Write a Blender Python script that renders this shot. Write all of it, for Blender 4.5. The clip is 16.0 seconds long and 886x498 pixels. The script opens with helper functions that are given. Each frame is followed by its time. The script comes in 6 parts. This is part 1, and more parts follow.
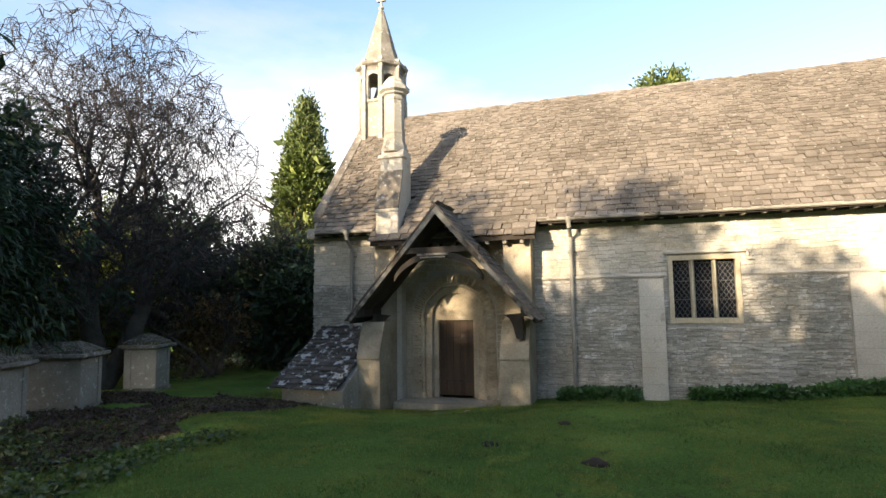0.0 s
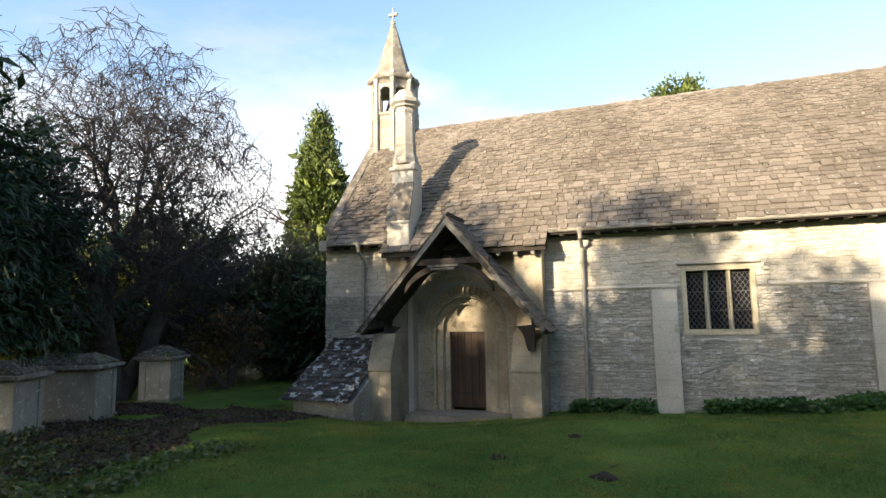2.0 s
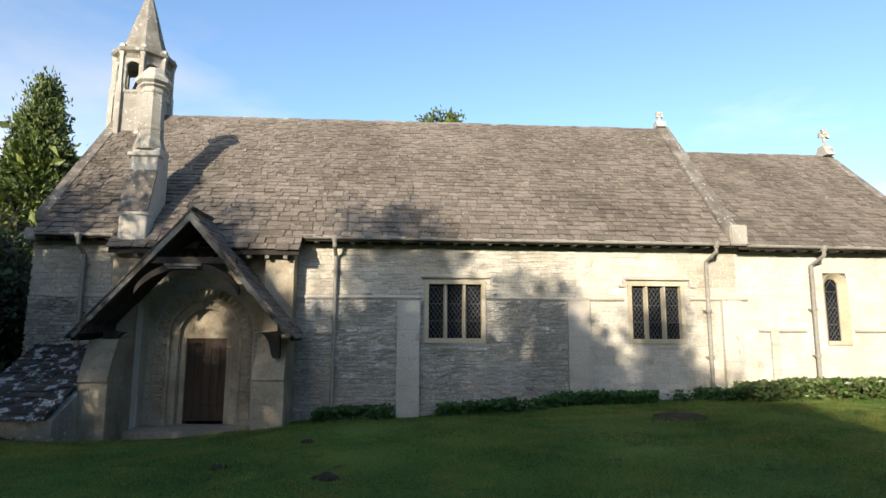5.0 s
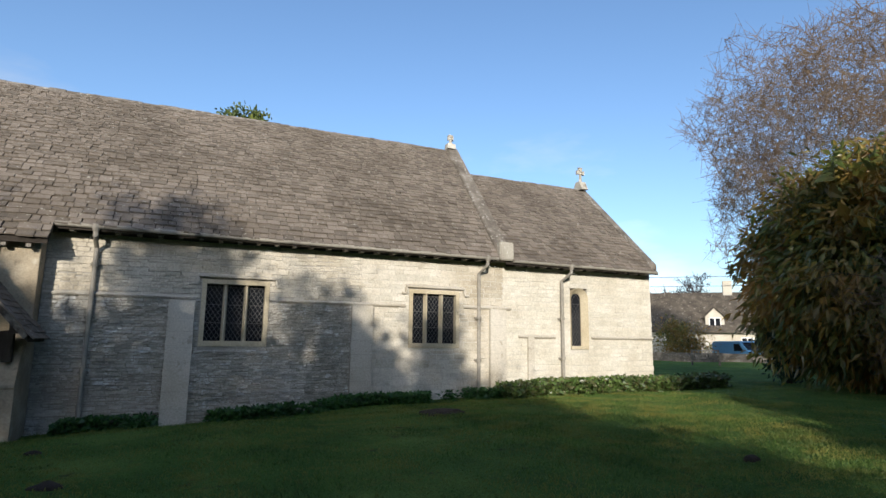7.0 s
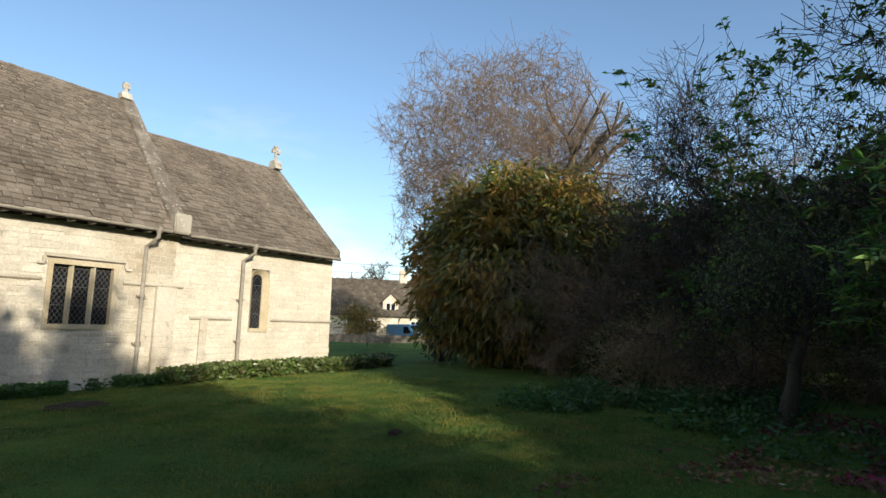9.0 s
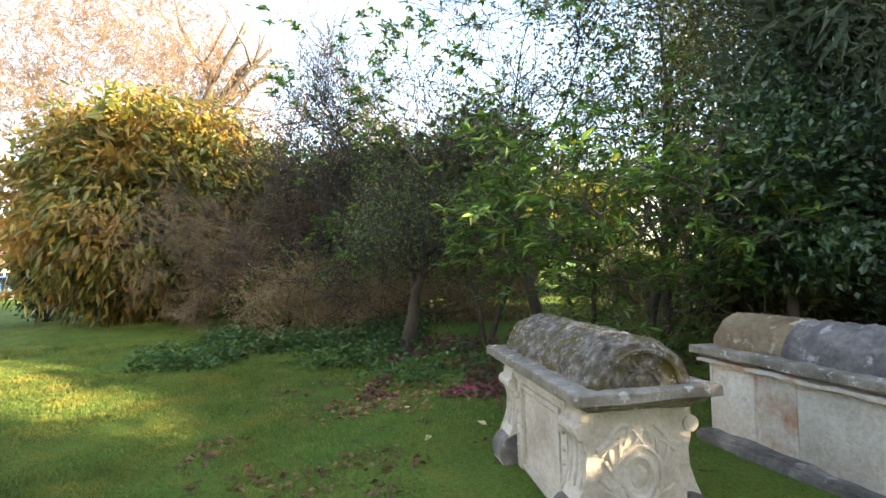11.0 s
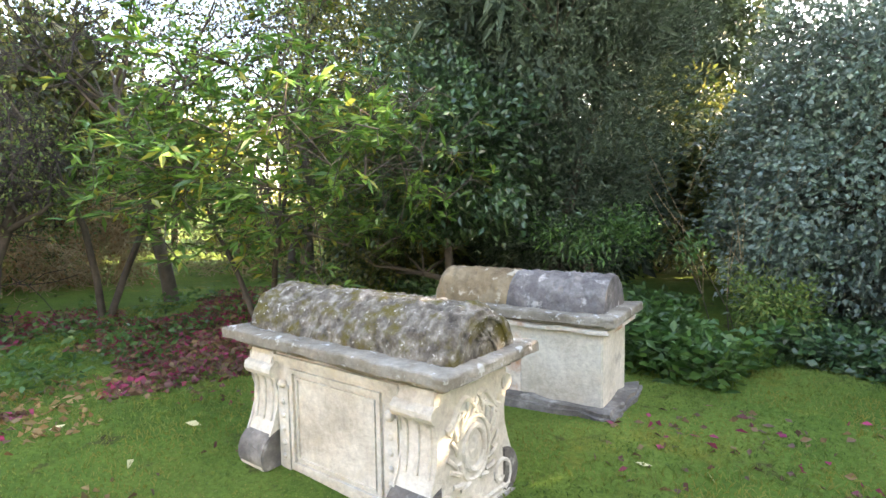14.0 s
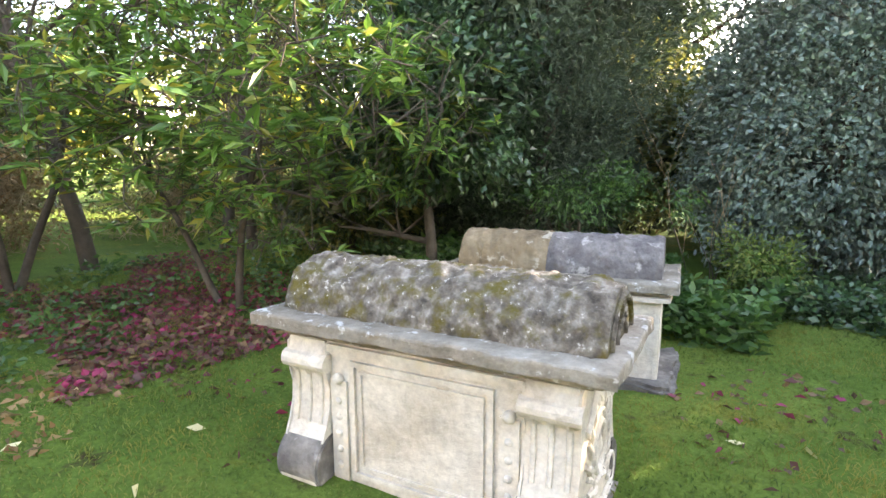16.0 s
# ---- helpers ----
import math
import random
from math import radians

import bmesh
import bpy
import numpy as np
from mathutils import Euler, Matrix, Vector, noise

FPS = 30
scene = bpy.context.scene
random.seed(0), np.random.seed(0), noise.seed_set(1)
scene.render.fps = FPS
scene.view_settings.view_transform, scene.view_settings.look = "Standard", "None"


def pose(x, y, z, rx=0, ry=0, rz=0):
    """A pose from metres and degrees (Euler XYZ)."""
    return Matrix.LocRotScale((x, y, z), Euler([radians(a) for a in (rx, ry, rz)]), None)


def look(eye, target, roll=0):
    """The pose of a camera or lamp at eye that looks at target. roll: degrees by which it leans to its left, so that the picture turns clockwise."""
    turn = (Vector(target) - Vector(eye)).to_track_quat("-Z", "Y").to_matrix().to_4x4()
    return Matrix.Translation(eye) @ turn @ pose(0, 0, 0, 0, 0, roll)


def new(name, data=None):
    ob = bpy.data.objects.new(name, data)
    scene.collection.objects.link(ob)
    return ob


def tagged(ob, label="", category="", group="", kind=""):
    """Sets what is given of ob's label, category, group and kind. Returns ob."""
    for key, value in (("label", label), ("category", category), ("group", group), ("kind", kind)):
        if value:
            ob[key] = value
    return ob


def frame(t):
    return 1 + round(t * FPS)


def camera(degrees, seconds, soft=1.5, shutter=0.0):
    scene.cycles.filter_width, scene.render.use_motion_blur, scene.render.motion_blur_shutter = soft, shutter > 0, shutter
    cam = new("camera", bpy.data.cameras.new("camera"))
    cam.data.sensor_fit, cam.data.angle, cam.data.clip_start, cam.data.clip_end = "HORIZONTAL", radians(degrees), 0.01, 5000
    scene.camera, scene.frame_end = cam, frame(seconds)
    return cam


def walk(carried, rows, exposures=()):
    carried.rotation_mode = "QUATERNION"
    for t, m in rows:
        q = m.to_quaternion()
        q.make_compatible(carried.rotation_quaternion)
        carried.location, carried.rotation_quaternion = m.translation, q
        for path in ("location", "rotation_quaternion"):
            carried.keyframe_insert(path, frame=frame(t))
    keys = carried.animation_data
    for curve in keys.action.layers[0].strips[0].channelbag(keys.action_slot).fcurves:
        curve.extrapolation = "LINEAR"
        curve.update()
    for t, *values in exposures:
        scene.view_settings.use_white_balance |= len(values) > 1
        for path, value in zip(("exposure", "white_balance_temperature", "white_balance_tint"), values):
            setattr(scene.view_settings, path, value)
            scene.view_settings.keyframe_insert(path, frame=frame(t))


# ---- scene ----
cam = camera(76.2, 16.0)
PATH = [
    (0, (0.164, 0.995, 2.411), (-0.458, 2.887, 2.599), -0.8),
    (0.5, (0.138, 0.987, 2.407), (-0.52, 2.865, 2.615), -0.9),
    (1, (0.203, 1.019, 2.389), (-0.48, 2.886, 2.612), -0.9),
    (1.5, (0.253, 1.056, 2.378), (-0.435, 2.92, 2.608), -0.9),
    (2, (0.284, 1.039, 2.402), (-0.389, 2.908, 2.632), -0.9),
    (2.5, (0.314, 1.078, 2.416), (-0.32, 2.961, 2.645), -0.8),
    (3, (0.366, 1.124, 2.39), (-0.203, 3.026, 2.627), -0.8),
    (3.5, (0.405, 1.162, 2.311), (-0.085, 3.085, 2.562), -0.6),
    (4, (0.38, 1.176, 2.279), (0.028, 3.128, 2.539), -0.4),
    (4.5, (0.465, 1.165, 2.232), (0.296, 3.14, 2.504), 0.0),
    (5, (0.606, 1.126, 2.233), (0.728, 3.103, 2.509), 0.3),
    (5.2, (0.633, 1.116, 2.209), (0.865, 3.082, 2.492), 0.3),
    (7.3, (1.016, 0.782, 2.053), (1.858, 2.568, 2.374), 0.8),
    (7.5, (1.016, 0.776, 2.058), (1.906, 2.538, 2.379), 0.8),
    (8, (1.111, 0.771, 2.093), (2.168, 2.439, 2.41), 0.9),
    (8.5, (1.227, 0.85, 2.122), (2.562, 2.31, 2.416), 1.2),
    (9, (1.3, 0.772, 2.101), (2.896, 1.946, 2.377), 1.4),
    (9.5, (1.402, 0.748, 2.075), (3.147, 1.692, 2.33), 1.4),
    (9.7, (1.431, 0.741, 2.072), (3.23, 1.578, 2.319), 1.5),
    (11.8, (1.434, 1.082, 2.455), (3.373, 0.599, 2.378), -2.7),
    (12, (1.505, 1.151, 2.465), (3.408, 0.542, 2.38), -2.4),
    (12.5, (1.681, 1.413, 2.468), (3.485, 0.554, 2.367), -1.9),
    (13, (1.908, 1.607, 2.446), (3.605, 0.556, 2.326), -1.5),
    (13.5, (2.249, 1.742, 2.429), (3.848, 0.55, 2.283), -1.2),
    (14, (2.565, 1.954, 2.392), (4.068, 0.647, 2.219), -1.0),
    (14.5, (2.86, 2.149, 2.427), (4.274, 0.75, 2.212), -0.7),
    (15, (3.184, 2.271, 2.4), (4.539, 0.822, 2.148), -0.5),
    (15.5, (3.417, 2.436, 2.415), (4.708, 0.938, 2.113), -0.4),
    (16, (3.758, 2.238, 2.382), (4.998, 0.705, 2.052), -0.3),
]
EXPOSURES = [(0, 1.65, 7000, 12), (3.5, 1.45, 6600, 10), (4.5, 1.1, 6300, 10), (5.0, 0.95, 6000, 10), (7.5, 0.4, 5700, 10), (9.0, 0.55, 6200, 8), (9.7, 0.9, 6700, 10), (11.0,3.0, 8000, 15), (11.8, 3.85, 8400, 16), (16.0, 4.05, 8400, 20)]
walk(cam, [(t, look(eye, target, roll)) for t, eye, target, roll in PATH], EXPOSURES)

# ---- world, sun ----
SUN = Vector((-0.40, -0.87, 0.287)).normalized()
world = bpy.data.worlds.new("sky")
scene.world = world
world.use_nodes = True
wn = world.node_tree.nodes
sky = wn.new("ShaderNodeTexSky")
sky.sky_type = "NISHITA"
sky.sun_disc = False
sky.sun_elevation = math.asin(SUN.z)
sky.sun_rotation = math.atan2(SUN.x, SUN.y)
sky.air_density, sky.dust_density, sky.ozone_density = 1.0, 1.0, 1.8
wn["Background"].inputs["Strength"].default_value = 0.15
wl = world.node_tree.links
# thin white cloud, thicker towards the horizon
way = wn.new("ShaderNodeTexCoord")
squash = wn.new("ShaderNodeMapping")
squash.inputs["Scale"].default_value = (1.0, 1.0, 3.0)
wl.new(way.outputs["Generated"], squash.inputs[0])
wisp = wn.new("ShaderNodeTexNoise")
wisp.inputs["Scale"].default_value, wisp.inputs["Detail"].default_value, wisp.inputs["Roughness"].default_value = 1.7, 7.0, 0.55
wl.new(squash.outputs[0], wisp.inputs["Vector"])
split = wn.new("ShaderNodeSeparateXYZ")
wl.new(way.outputs["Generated"], split.inputs[0])
low_sky = wn.new("ShaderNodeMapRange")
low_sky.inputs["From Min"].default_value, low_sky.inputs["From Max"].default_value = 0.02, 0.42
low_sky.inputs["To Min"].default_value, low_sky.inputs["To Max"].default_value = 0.22, -0.10
wl.new(split.outputs["Z"], low_sky.inputs["Value"])
both = wn.new("ShaderNodeMath")
both.operation = "ADD"
wl.new(wisp.outputs["Fac"], both.inputs[0])
wl.new(low_sky.outputs[0], both.inputs[1])
veil = wn.new("ShaderNodeMapRange")
veil.inputs["From Min"].default_value, veil.inputs["From Max"].default_value = 0.48, 0.78
veil.inputs["To Max"].default_value = 0.85
# more haze in the west, round the low sun
west = wn.new("ShaderNodeMath")
west.operation = "MULTIPLY_ADD"
west.inputs[1].default_value = -0.2
wl.new(split.outputs["X"], west.inputs[0])
wl.new(both.outputs[0], west.inputs[2])
wl.new(west.outputs[0], veil.inputs["Value"])
grey = wn.new("ShaderNodeRGBToBW")
wl.new(sky.outputs[0], grey.inputs[0])
white = wn.new("ShaderNodeMath")
white.operation = "MULTIPLY"
white.inputs[1].default_value = 1.5
wl.new(grey.outputs[0], white.inputs[0])
mixed = wn.new("ShaderNodeMix")
mixed.data_type = "RGBA"
wl.new(veil.outputs[0], mixed.inputs[0])
wl.new(sky.outputs[0], mixed.inputs[6])
wl.new(white.outputs[0], mixed.inputs[7])
wl.new(mixed.outputs[2], wn["Background"].inputs["Color"])
sun = new("sun", bpy.data.lights.new("sun", "SUN"))
sun.data.energy, sun.data.angle, sun.data.color = 4.6, radians(0.6), (1.0, 0.865, 0.67)
sun.matrix_world = look((0, 0, 40), Vector((0, 0, 40)) - SUN)


# ---- materials ----
def ramp(nt, fac, stops):
    r = nt.nodes.new("ShaderNodeValToRGB")
    while len(r.color_ramp.elements) < len(stops):
        r.color_ramp.elements.new(0.5)
    for e, (p, c) in zip(r.color_ramp.elements, stops):
        e.position, e.color = p, (*c, 1)
    nt.links.new(fac, r.inputs[0])
    return r.outputs[0]


def noise_node(nt, vec, scale, detail=6.0, rough=0.6):
    n = nt.nodes.new("ShaderNodeTexNoise")
    n.inputs["Scale"].default_value, n.inputs["Detail"].default_value, n.inputs["Roughness"].default_value = scale, detail, rough
    nt.links.new(vec, n.inputs["Vector"])
    return n.outputs["Fac"]


def blend(nt, fac, a, b, mode="MIX", amount=None):
    m = nt.nodes.new("ShaderNodeMix")
    m.data_type, m.blend_type = "RGBA", mode
    if fac is None:
        m.inputs[0].default_value = amount
    else:
        nt.links.new(fac, m.inputs[0])
    for sock, v in ((m.inputs[6], a), (m.inputs[7], b)):
        if isinstance(v, tuple):
            sock.default_value = (*v, 1)
        else:
            nt.links.new(v, sock)
    return m.outputs[2]


def surface(name, dark, mid, light, rough=0.9, big=0.6, fine=14.0, bump=0.4, spots=None, spot_scale=6.0, spot_at=(0.60, 0.68), per="", vary=0.3, metal=0.0, second=None, second_scale=1.7, second_at=(0.58, 0.66), stretch=None):
    """A rough natural surface: large stains, fine grain, spots of lichen or moss, relief. per: 'object' or 'island' varies the tone piece by piece."""
    m = bpy.data.materials.new(name)
    m.use_nodes = True
    nt = m.node_tree
    b = nt.nodes["Principled BSDF"]
    geo = nt.nodes.new("ShaderNodeNewGeometry")
    vec = geo.outputs["Position"]
    if stretch:
        mp = nt.nodes.new("ShaderNodeMapping")
        mp.inputs["Scale"].default_value = stretch
        nt.links.new(vec, mp.inputs[0])
        vec = mp.outputs[0]
    col = ramp(nt, noise_node(nt, vec, big, 5), [(0.3, dark), (0.5, mid), (0.72, light)])
    grain = noise_node(nt, vec, fine, 8, 0.7)
    col = blend(nt, None, col, ramp(nt, grain, [(0.25, (0.45, 0.45, 0.45)), (0.75, (1.25, 1.25, 1.25))]), "MULTIPLY", 0.6)
    if per:
        if per == "object":
            oi = nt.nodes.new("ShaderNodeObjectInfo")
            rnd = oi.outputs["Random"]
        else:
            rnd = geo.outputs["Random Per Island"]
        lo, hi = 1 - vary, 1 + vary * 0.7
        col = blend(nt, None, col, ramp(nt, rnd, [(0.0, (lo, lo, lo * 0.98)), (0.5, (1, 0.99, 0.97)), (1.0, (hi, hi, hi))]), "MULTIPLY", 1.0)
    if second:
        col = blend(nt, ramp(nt, noise_node(nt, vec, second_scale, 9, 0.65), [(second_at[0], (0, 0, 0)), (second_at[1], (1, 1, 1))]), col, second)
    if spots:
        col = blend(nt, ramp(nt, noise_node(nt, vec, spot_scale, 4, 0.6), [(spot_at[0], (0, 0, 0)), (spot_at[1], (1, 1, 1))]), col, spots)
    nt.links.new(col, b.inputs["Base Color"])
    b.inputs["Roughness"].default_value, b.inputs["Metallic"].default_value = rough, metal
    b.inputs["Specular IOR Level"].default_value = 0.25
    if bump:
        bp = nt.nodes.new("ShaderNodeBump")
        bp.inputs["Strength"].default_value, bp.inputs["Distance"].default_value = bump, 0.03
        nt.links.new(grain, bp.inputs["Height"])
        nt.links.new(bp.outputs[0], b.inputs["Normal"])
    return m


def leafy(name, colours, rough=0.45, thin=0.35, patch=None, patch_scale=0.5, patch_at=(0.52, 0.66)):
    """Leaves: the tone goes leaf by leaf, and light shines through."""
    m = bpy.data.materials.new(name)
    m.use_nodes = True
    nt = m.node_tree
    b = nt.nodes["Principled BSDF"]
    geo = nt.nodes.new("ShaderNodeNewGeometry")
    n = len(colours)
    col = ramp(nt, geo.outputs["Random Per Island"], [((i + 0.5) / n, c) for i, c in enumerate(colours)])
    big = noise_node(nt, geo.outputs["Position"], 0.9, 3)
    col = blend(nt, None, col, ramp(nt, big, [(0.3, (0.65, 0.65, 0.65)), (0.7, (1.3, 1.3, 1.25))]), "MULTIPLY", 1.0)
    if patch:
        col = blend(nt, ramp(nt, noise_node(nt, geo.outputs["Position"], patch_scale, 5), [(patch_at[0], (0, 0, 0)), (patch_at[1], (1, 1, 1))]), col, patch)
    nt.links.new(col, b.inputs["Base Color"])
    b.inputs["Roughness"].default_value = rough
    tr = nt.nodes.new("ShaderNodeBsdfTranslucent")
    nt.links.new(col, tr.inputs["Color"])
    mx = nt.nodes.new("ShaderNodeMixShader")
    mx.inputs[0].default_value = thin
    nt.links.new(b.outputs[0], mx.inputs[1])
    nt.links.new(tr.outputs[0], mx.inputs[2])
    nt.links.new(mx.outputs[0], nt.nodes["Material Output"].inputs["Surface"])
    return m


STONE = surface("rubble_stone", (0.39, 0.355, 0.295), (0.50, 0.465, 0.40), (0.60, 0.57, 0.51), per="island", vary=0.2, bump=1.0, fine=22, spots=(0.64, 0.63, 0.59), spot_scale=3.5, spot_at=(0.56, 0.70))
STONE_PIECE = surface("rubble_stone_piece", (0.39, 0.355, 0.295), (0.50, 0.465, 0.40), (0.60, 0.57, 0.51), per="object", vary=0.2, bump=1.0, fine=22, spots=(0.64, 0.63, 0.59), spot_scale=3.5, spot_at=(0.56, 0.70))
MORTAR = surface("lime_mortar", (0.27, 0.245, 0.205), (0.37, 0.345, 0.295), (0.47, 0.44, 0.385), bump=0.8, fine=30)
STONE_PALE = surface("pale_chancel_stone", (0.50, 0.45, 0.36), (0.60, 0.555, 0.46), (0.68, 0.64, 0.56), per="island", vary=0.08, bump=0.7, fine=22, big=1.2)
STONE_CREAM = surface("cream_wall_stone", (0.42, 0.365, 0.275), (0.54, 0.49, 0.40), (0.62, 0.58, 0.50), per="island", vary=0.12, bump=0.8, fine=22, big=0.9, spots=(0.30, 0.26, 0.19), spot_scale=1.6, spot_at=(0.60, 0.78))
MORTAR_PALE = surface("pale_lime_render", (0.46, 0.42, 0.34), (0.55, 0.51, 0.43), (0.62, 0.58, 0.51), bump=0.8, fine=30)
ASHLAR = surface("dressed_stone", (0.42, 0.37, 0.28), (0.52, 0.47, 0.385), (0.60, 0.555, 0.47), bump=0.4, fine=26, spots=(0.28, 0.24, 0.18), spot_scale=4.0, spot_at=(0.62, 0.75))
ASHLAR_GREY = surface("weathered_dressed_stone", (0.22, 0.195, 0.155), (0.36, 0.33, 0.27), (0.48, 0.45, 0.38), bump=0.5, fine=24, spots=(0.55, 0.53, 0.46), spot_scale=9.0, spot_at=(0.60, 0.68), second=(0.14, 0.12, 0.09), second_scale=2.0, second_at=(0.60, 0.72))
PORCH_STONE = surface("tan_dressed_stone", (0.24, 0.195, 0.13), (0.36, 0.30, 0.21), (0.47, 0.40, 0.29), bump=0.6, fine=24, big=1.3, spots=(0.20, 0.165, 0.115), spot_scale=5.0, spot_at=(0.58, 0.74), second=(0.50, 0.46, 0.37), second_scale=2.4, second_at=(0.60, 0.76))
FRAME_STONE = surface("window_stone", (0.40, 0.33, 0.21), (0.48, 0.41, 0.28), (0.55, 0.48, 0.35), bump=0.3, fine=26)
SLATE_ARGS = dict(rough=0.92, bump=0.6, fine=30, big=0.5, spots=(0.36, 0.34, 0.29), spot_scale=11.0, spot_at=(0.63, 0.70))
SLATE = surface("stone_slate", (0.122, 0.10, 0.077), (0.175, 0.146, 0.116), (0.232, 0.195, 0.158), per="island", vary=0.27, **SLATE_ARGS)
SLATE_PIECE = surface("stone_slate_piece", (0.122, 0.10, 0.077), (0.175, 0.146, 0.116), (0.232, 0.195, 0.158), per="object", vary=0.27, **SLATE_ARGS)
SLATE_LICHEN = surface("lichened_slate", (0.05, 0.045, 0.038), (0.08, 0.07, 0.06), (0.12, 0.105, 0.09), per="object", vary=0.4, rough=0.9, bump=0.7, fine=26, spots=(0.42, 0.43, 0.42), spot_scale=5.0, spot_at=(0.55, 0.60))
RIDGE_STONE = surface("weathered_ridge_stone", (0.10, 0.085, 0.065), (0.17, 0.145, 0.115), (0.27, 0.24, 0.20), bump=0.7, fine=24, big=2.5, spots=(0.42, 0.40, 0.35), spot_scale=10.0, spot_at=(0.60, 0.67))
SPIRE = surface("lichened_spire_stone", (0.13, 0.11, 0.085), (0.215, 0.19, 0.15), (0.31, 0.285, 0.235), bump=0.6, fine=22, big=2.5, spots=(0.46, 0.44, 0.38), spot_scale=7.0, spot_at=(0.60, 0.68))
SLATE_FAR = surface("mottled_old_slate", (0.05, 0.042, 0.032), (0.085, 0.07, 0.053), (0.13, 0.11, 0.085), rough=0.95, bump=1.0, fine=9, big=1.6, spots=(0.24, 0.22, 0.18), spot_scale=4.0, spot_at=(0.6, 0.68))
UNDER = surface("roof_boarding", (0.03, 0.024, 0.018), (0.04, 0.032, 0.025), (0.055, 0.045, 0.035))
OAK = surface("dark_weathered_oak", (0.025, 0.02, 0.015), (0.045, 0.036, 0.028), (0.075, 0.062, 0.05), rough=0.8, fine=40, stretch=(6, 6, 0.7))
BARGE = surface("silvered_oak", (0.10, 0.09, 0.07), (0.22, 0.20, 0.165), (0.42, 0.39, 0.33), rough=0.85, fine=40, big=1.6, second=(0.05, 0.042, 0.034), second_scale=1.3, second_at=(0.50, 0.60))
DOOR_WOOD = surface("door_oak", (0.035, 0.022, 0.014), (0.055, 0.036, 0.023), (0.08, 0.055, 0.036), rough=0.7, fine=30, stretch=(8, 8, 0.6))
IRON = surface("black_iron", (0.02, 0.02, 0.02), (0.03, 0.03, 0.03), (0.045, 0.042, 0.04), rough=0.6, bump=0.1)
PIPE = surface("stone_painted_iron", (0.22, 0.20, 0.165), (0.28, 0.255, 0.21), (0.34, 0.31, 0.26), rough=0.6, bump=0.1, fine=8)
LEAD = surface("window_lead", (0.08, 0.078, 0.075), (0.11, 0.105, 0.10), (0.15, 0.145, 0.14), rough=0.6, bump=0.0)
TOMB = surface("tomb_limestone", (0.44, 0.395, 0.315), (0.60, 0.56, 0.475), (0.72, 0.69, 0.615), bump=0.5, fine=24, big=2.2, second=(0.20, 0.18, 0.155), second_scale=3.2, second_at=(0.60, 0.76), spots=(0.46, 0.40, 0.27), spot_scale=6.0, spot_at=(0.62, 0.80))
TOMB_LID = surface("lichened_limestone", (0.15, 0.13, 0.10), (0.25, 0.225, 0.18), (0.39, 0.365, 0.31), bump=0.8, fine=22, big=3.5, spots=(0.50, 0.50, 0.47), spot_scale=12.0, spot_at=(0.60, 0.67), second=(0.08, 0.075, 0.06), second_scale=6.0, second_at=(0.60, 0.72))
TOMB_RUST = surface("iron_stained_limestone", (0.46, 0.40, 0.32), (0.60, 0.55, 0.47), (0.72, 0.68, 0.61), bump=0.5, fine=24, big=2.0, second=(0.40, 0.20, 0.11), second_scale=2.6, second_at=(0.46, 0.62))
TOMB_DARK = surface("blackened_limestone", (0.09, 0.083, 0.075), (0.17, 0.157, 0.14), (0.34, 0.32, 0.28), bump=0.8, fine=20, big=4.0, spots=(0.40, 0.38, 0.34), spot_scale=7.0, spot_at=(0.60, 0.72))
BALE = surface("pitted_mossy_stone", (0.05, 0.043, 0.034), (0.17, 0.15, 0.12), (0.38, 0.36, 0.31), bump=1.0, fine=20, big=15.0, spots=(0.50, 0.48, 0.43), spot_scale=30.0, spot_at=(0.62, 0.69), second=(0.105, 0.088, 0.02), second_scale=7.0, second_at=(0.49, 0.62))
BALE_BROWN = surface("brown_lichened_stone", (0.12, 0.09, 0.055), (0.20, 0.155, 0.095), (0.29, 0.24, 0.16), bump=0.9, fine=16, big=3.0, spots=(0.36, 0.33, 0.26), spot_scale=8.0)
BALE_GREY = surface("grey_weathered_stone", (0.09, 0.085, 0.08), (0.15, 0.14, 0.135), (0.26, 0.25, 0.235), bump=0.9, fine=16, big=4.0, spots=(0.36, 0.35, 0.33), spot_scale=7.0)
BARK = surface("grey_bark", (0.05, 0.042, 0.033), (0.085, 0.073, 0.058), (0.13, 0.115, 0.09), bump=1.0, fine=18, big=2.0)
TWIG = surface("twig_bark", (0.032, 0.027, 0.026), (0.05, 0.043, 0.041), (0.078, 0.068, 0.064), bump=0.0)
TWIG_TAN = surface("reddish_twig_bark", (0.13, 0.088, 0.055), (0.19, 0.135, 0.085), (0.26, 0.19, 0.125), bump=0.0)
RED_BARK = surface("yew_bark", (0.05, 0.03, 0.02), (0.08, 0.05, 0.035), (0.12, 0.08, 0.055), bump=1.0, fine=20)
STALK = surface("dry_stalk", (0.25, 0.18, 0.10), (0.34, 0.26, 0.16), (0.42, 0.34, 0.23), bump=0.0)
SOIL = surface("dark_soil", (0.03, 0.02, 0.014), (0.045, 0.03, 0.02), (0.065, 0.045, 0.03), bump=1.0, fine=20)
PAVING = surface("worn_paving", (0.20, 0.17, 0.13), (0.29, 0.26, 0.20), (0.38, 0.35, 0.29), bump=0.5, per="object", vary=0.25)


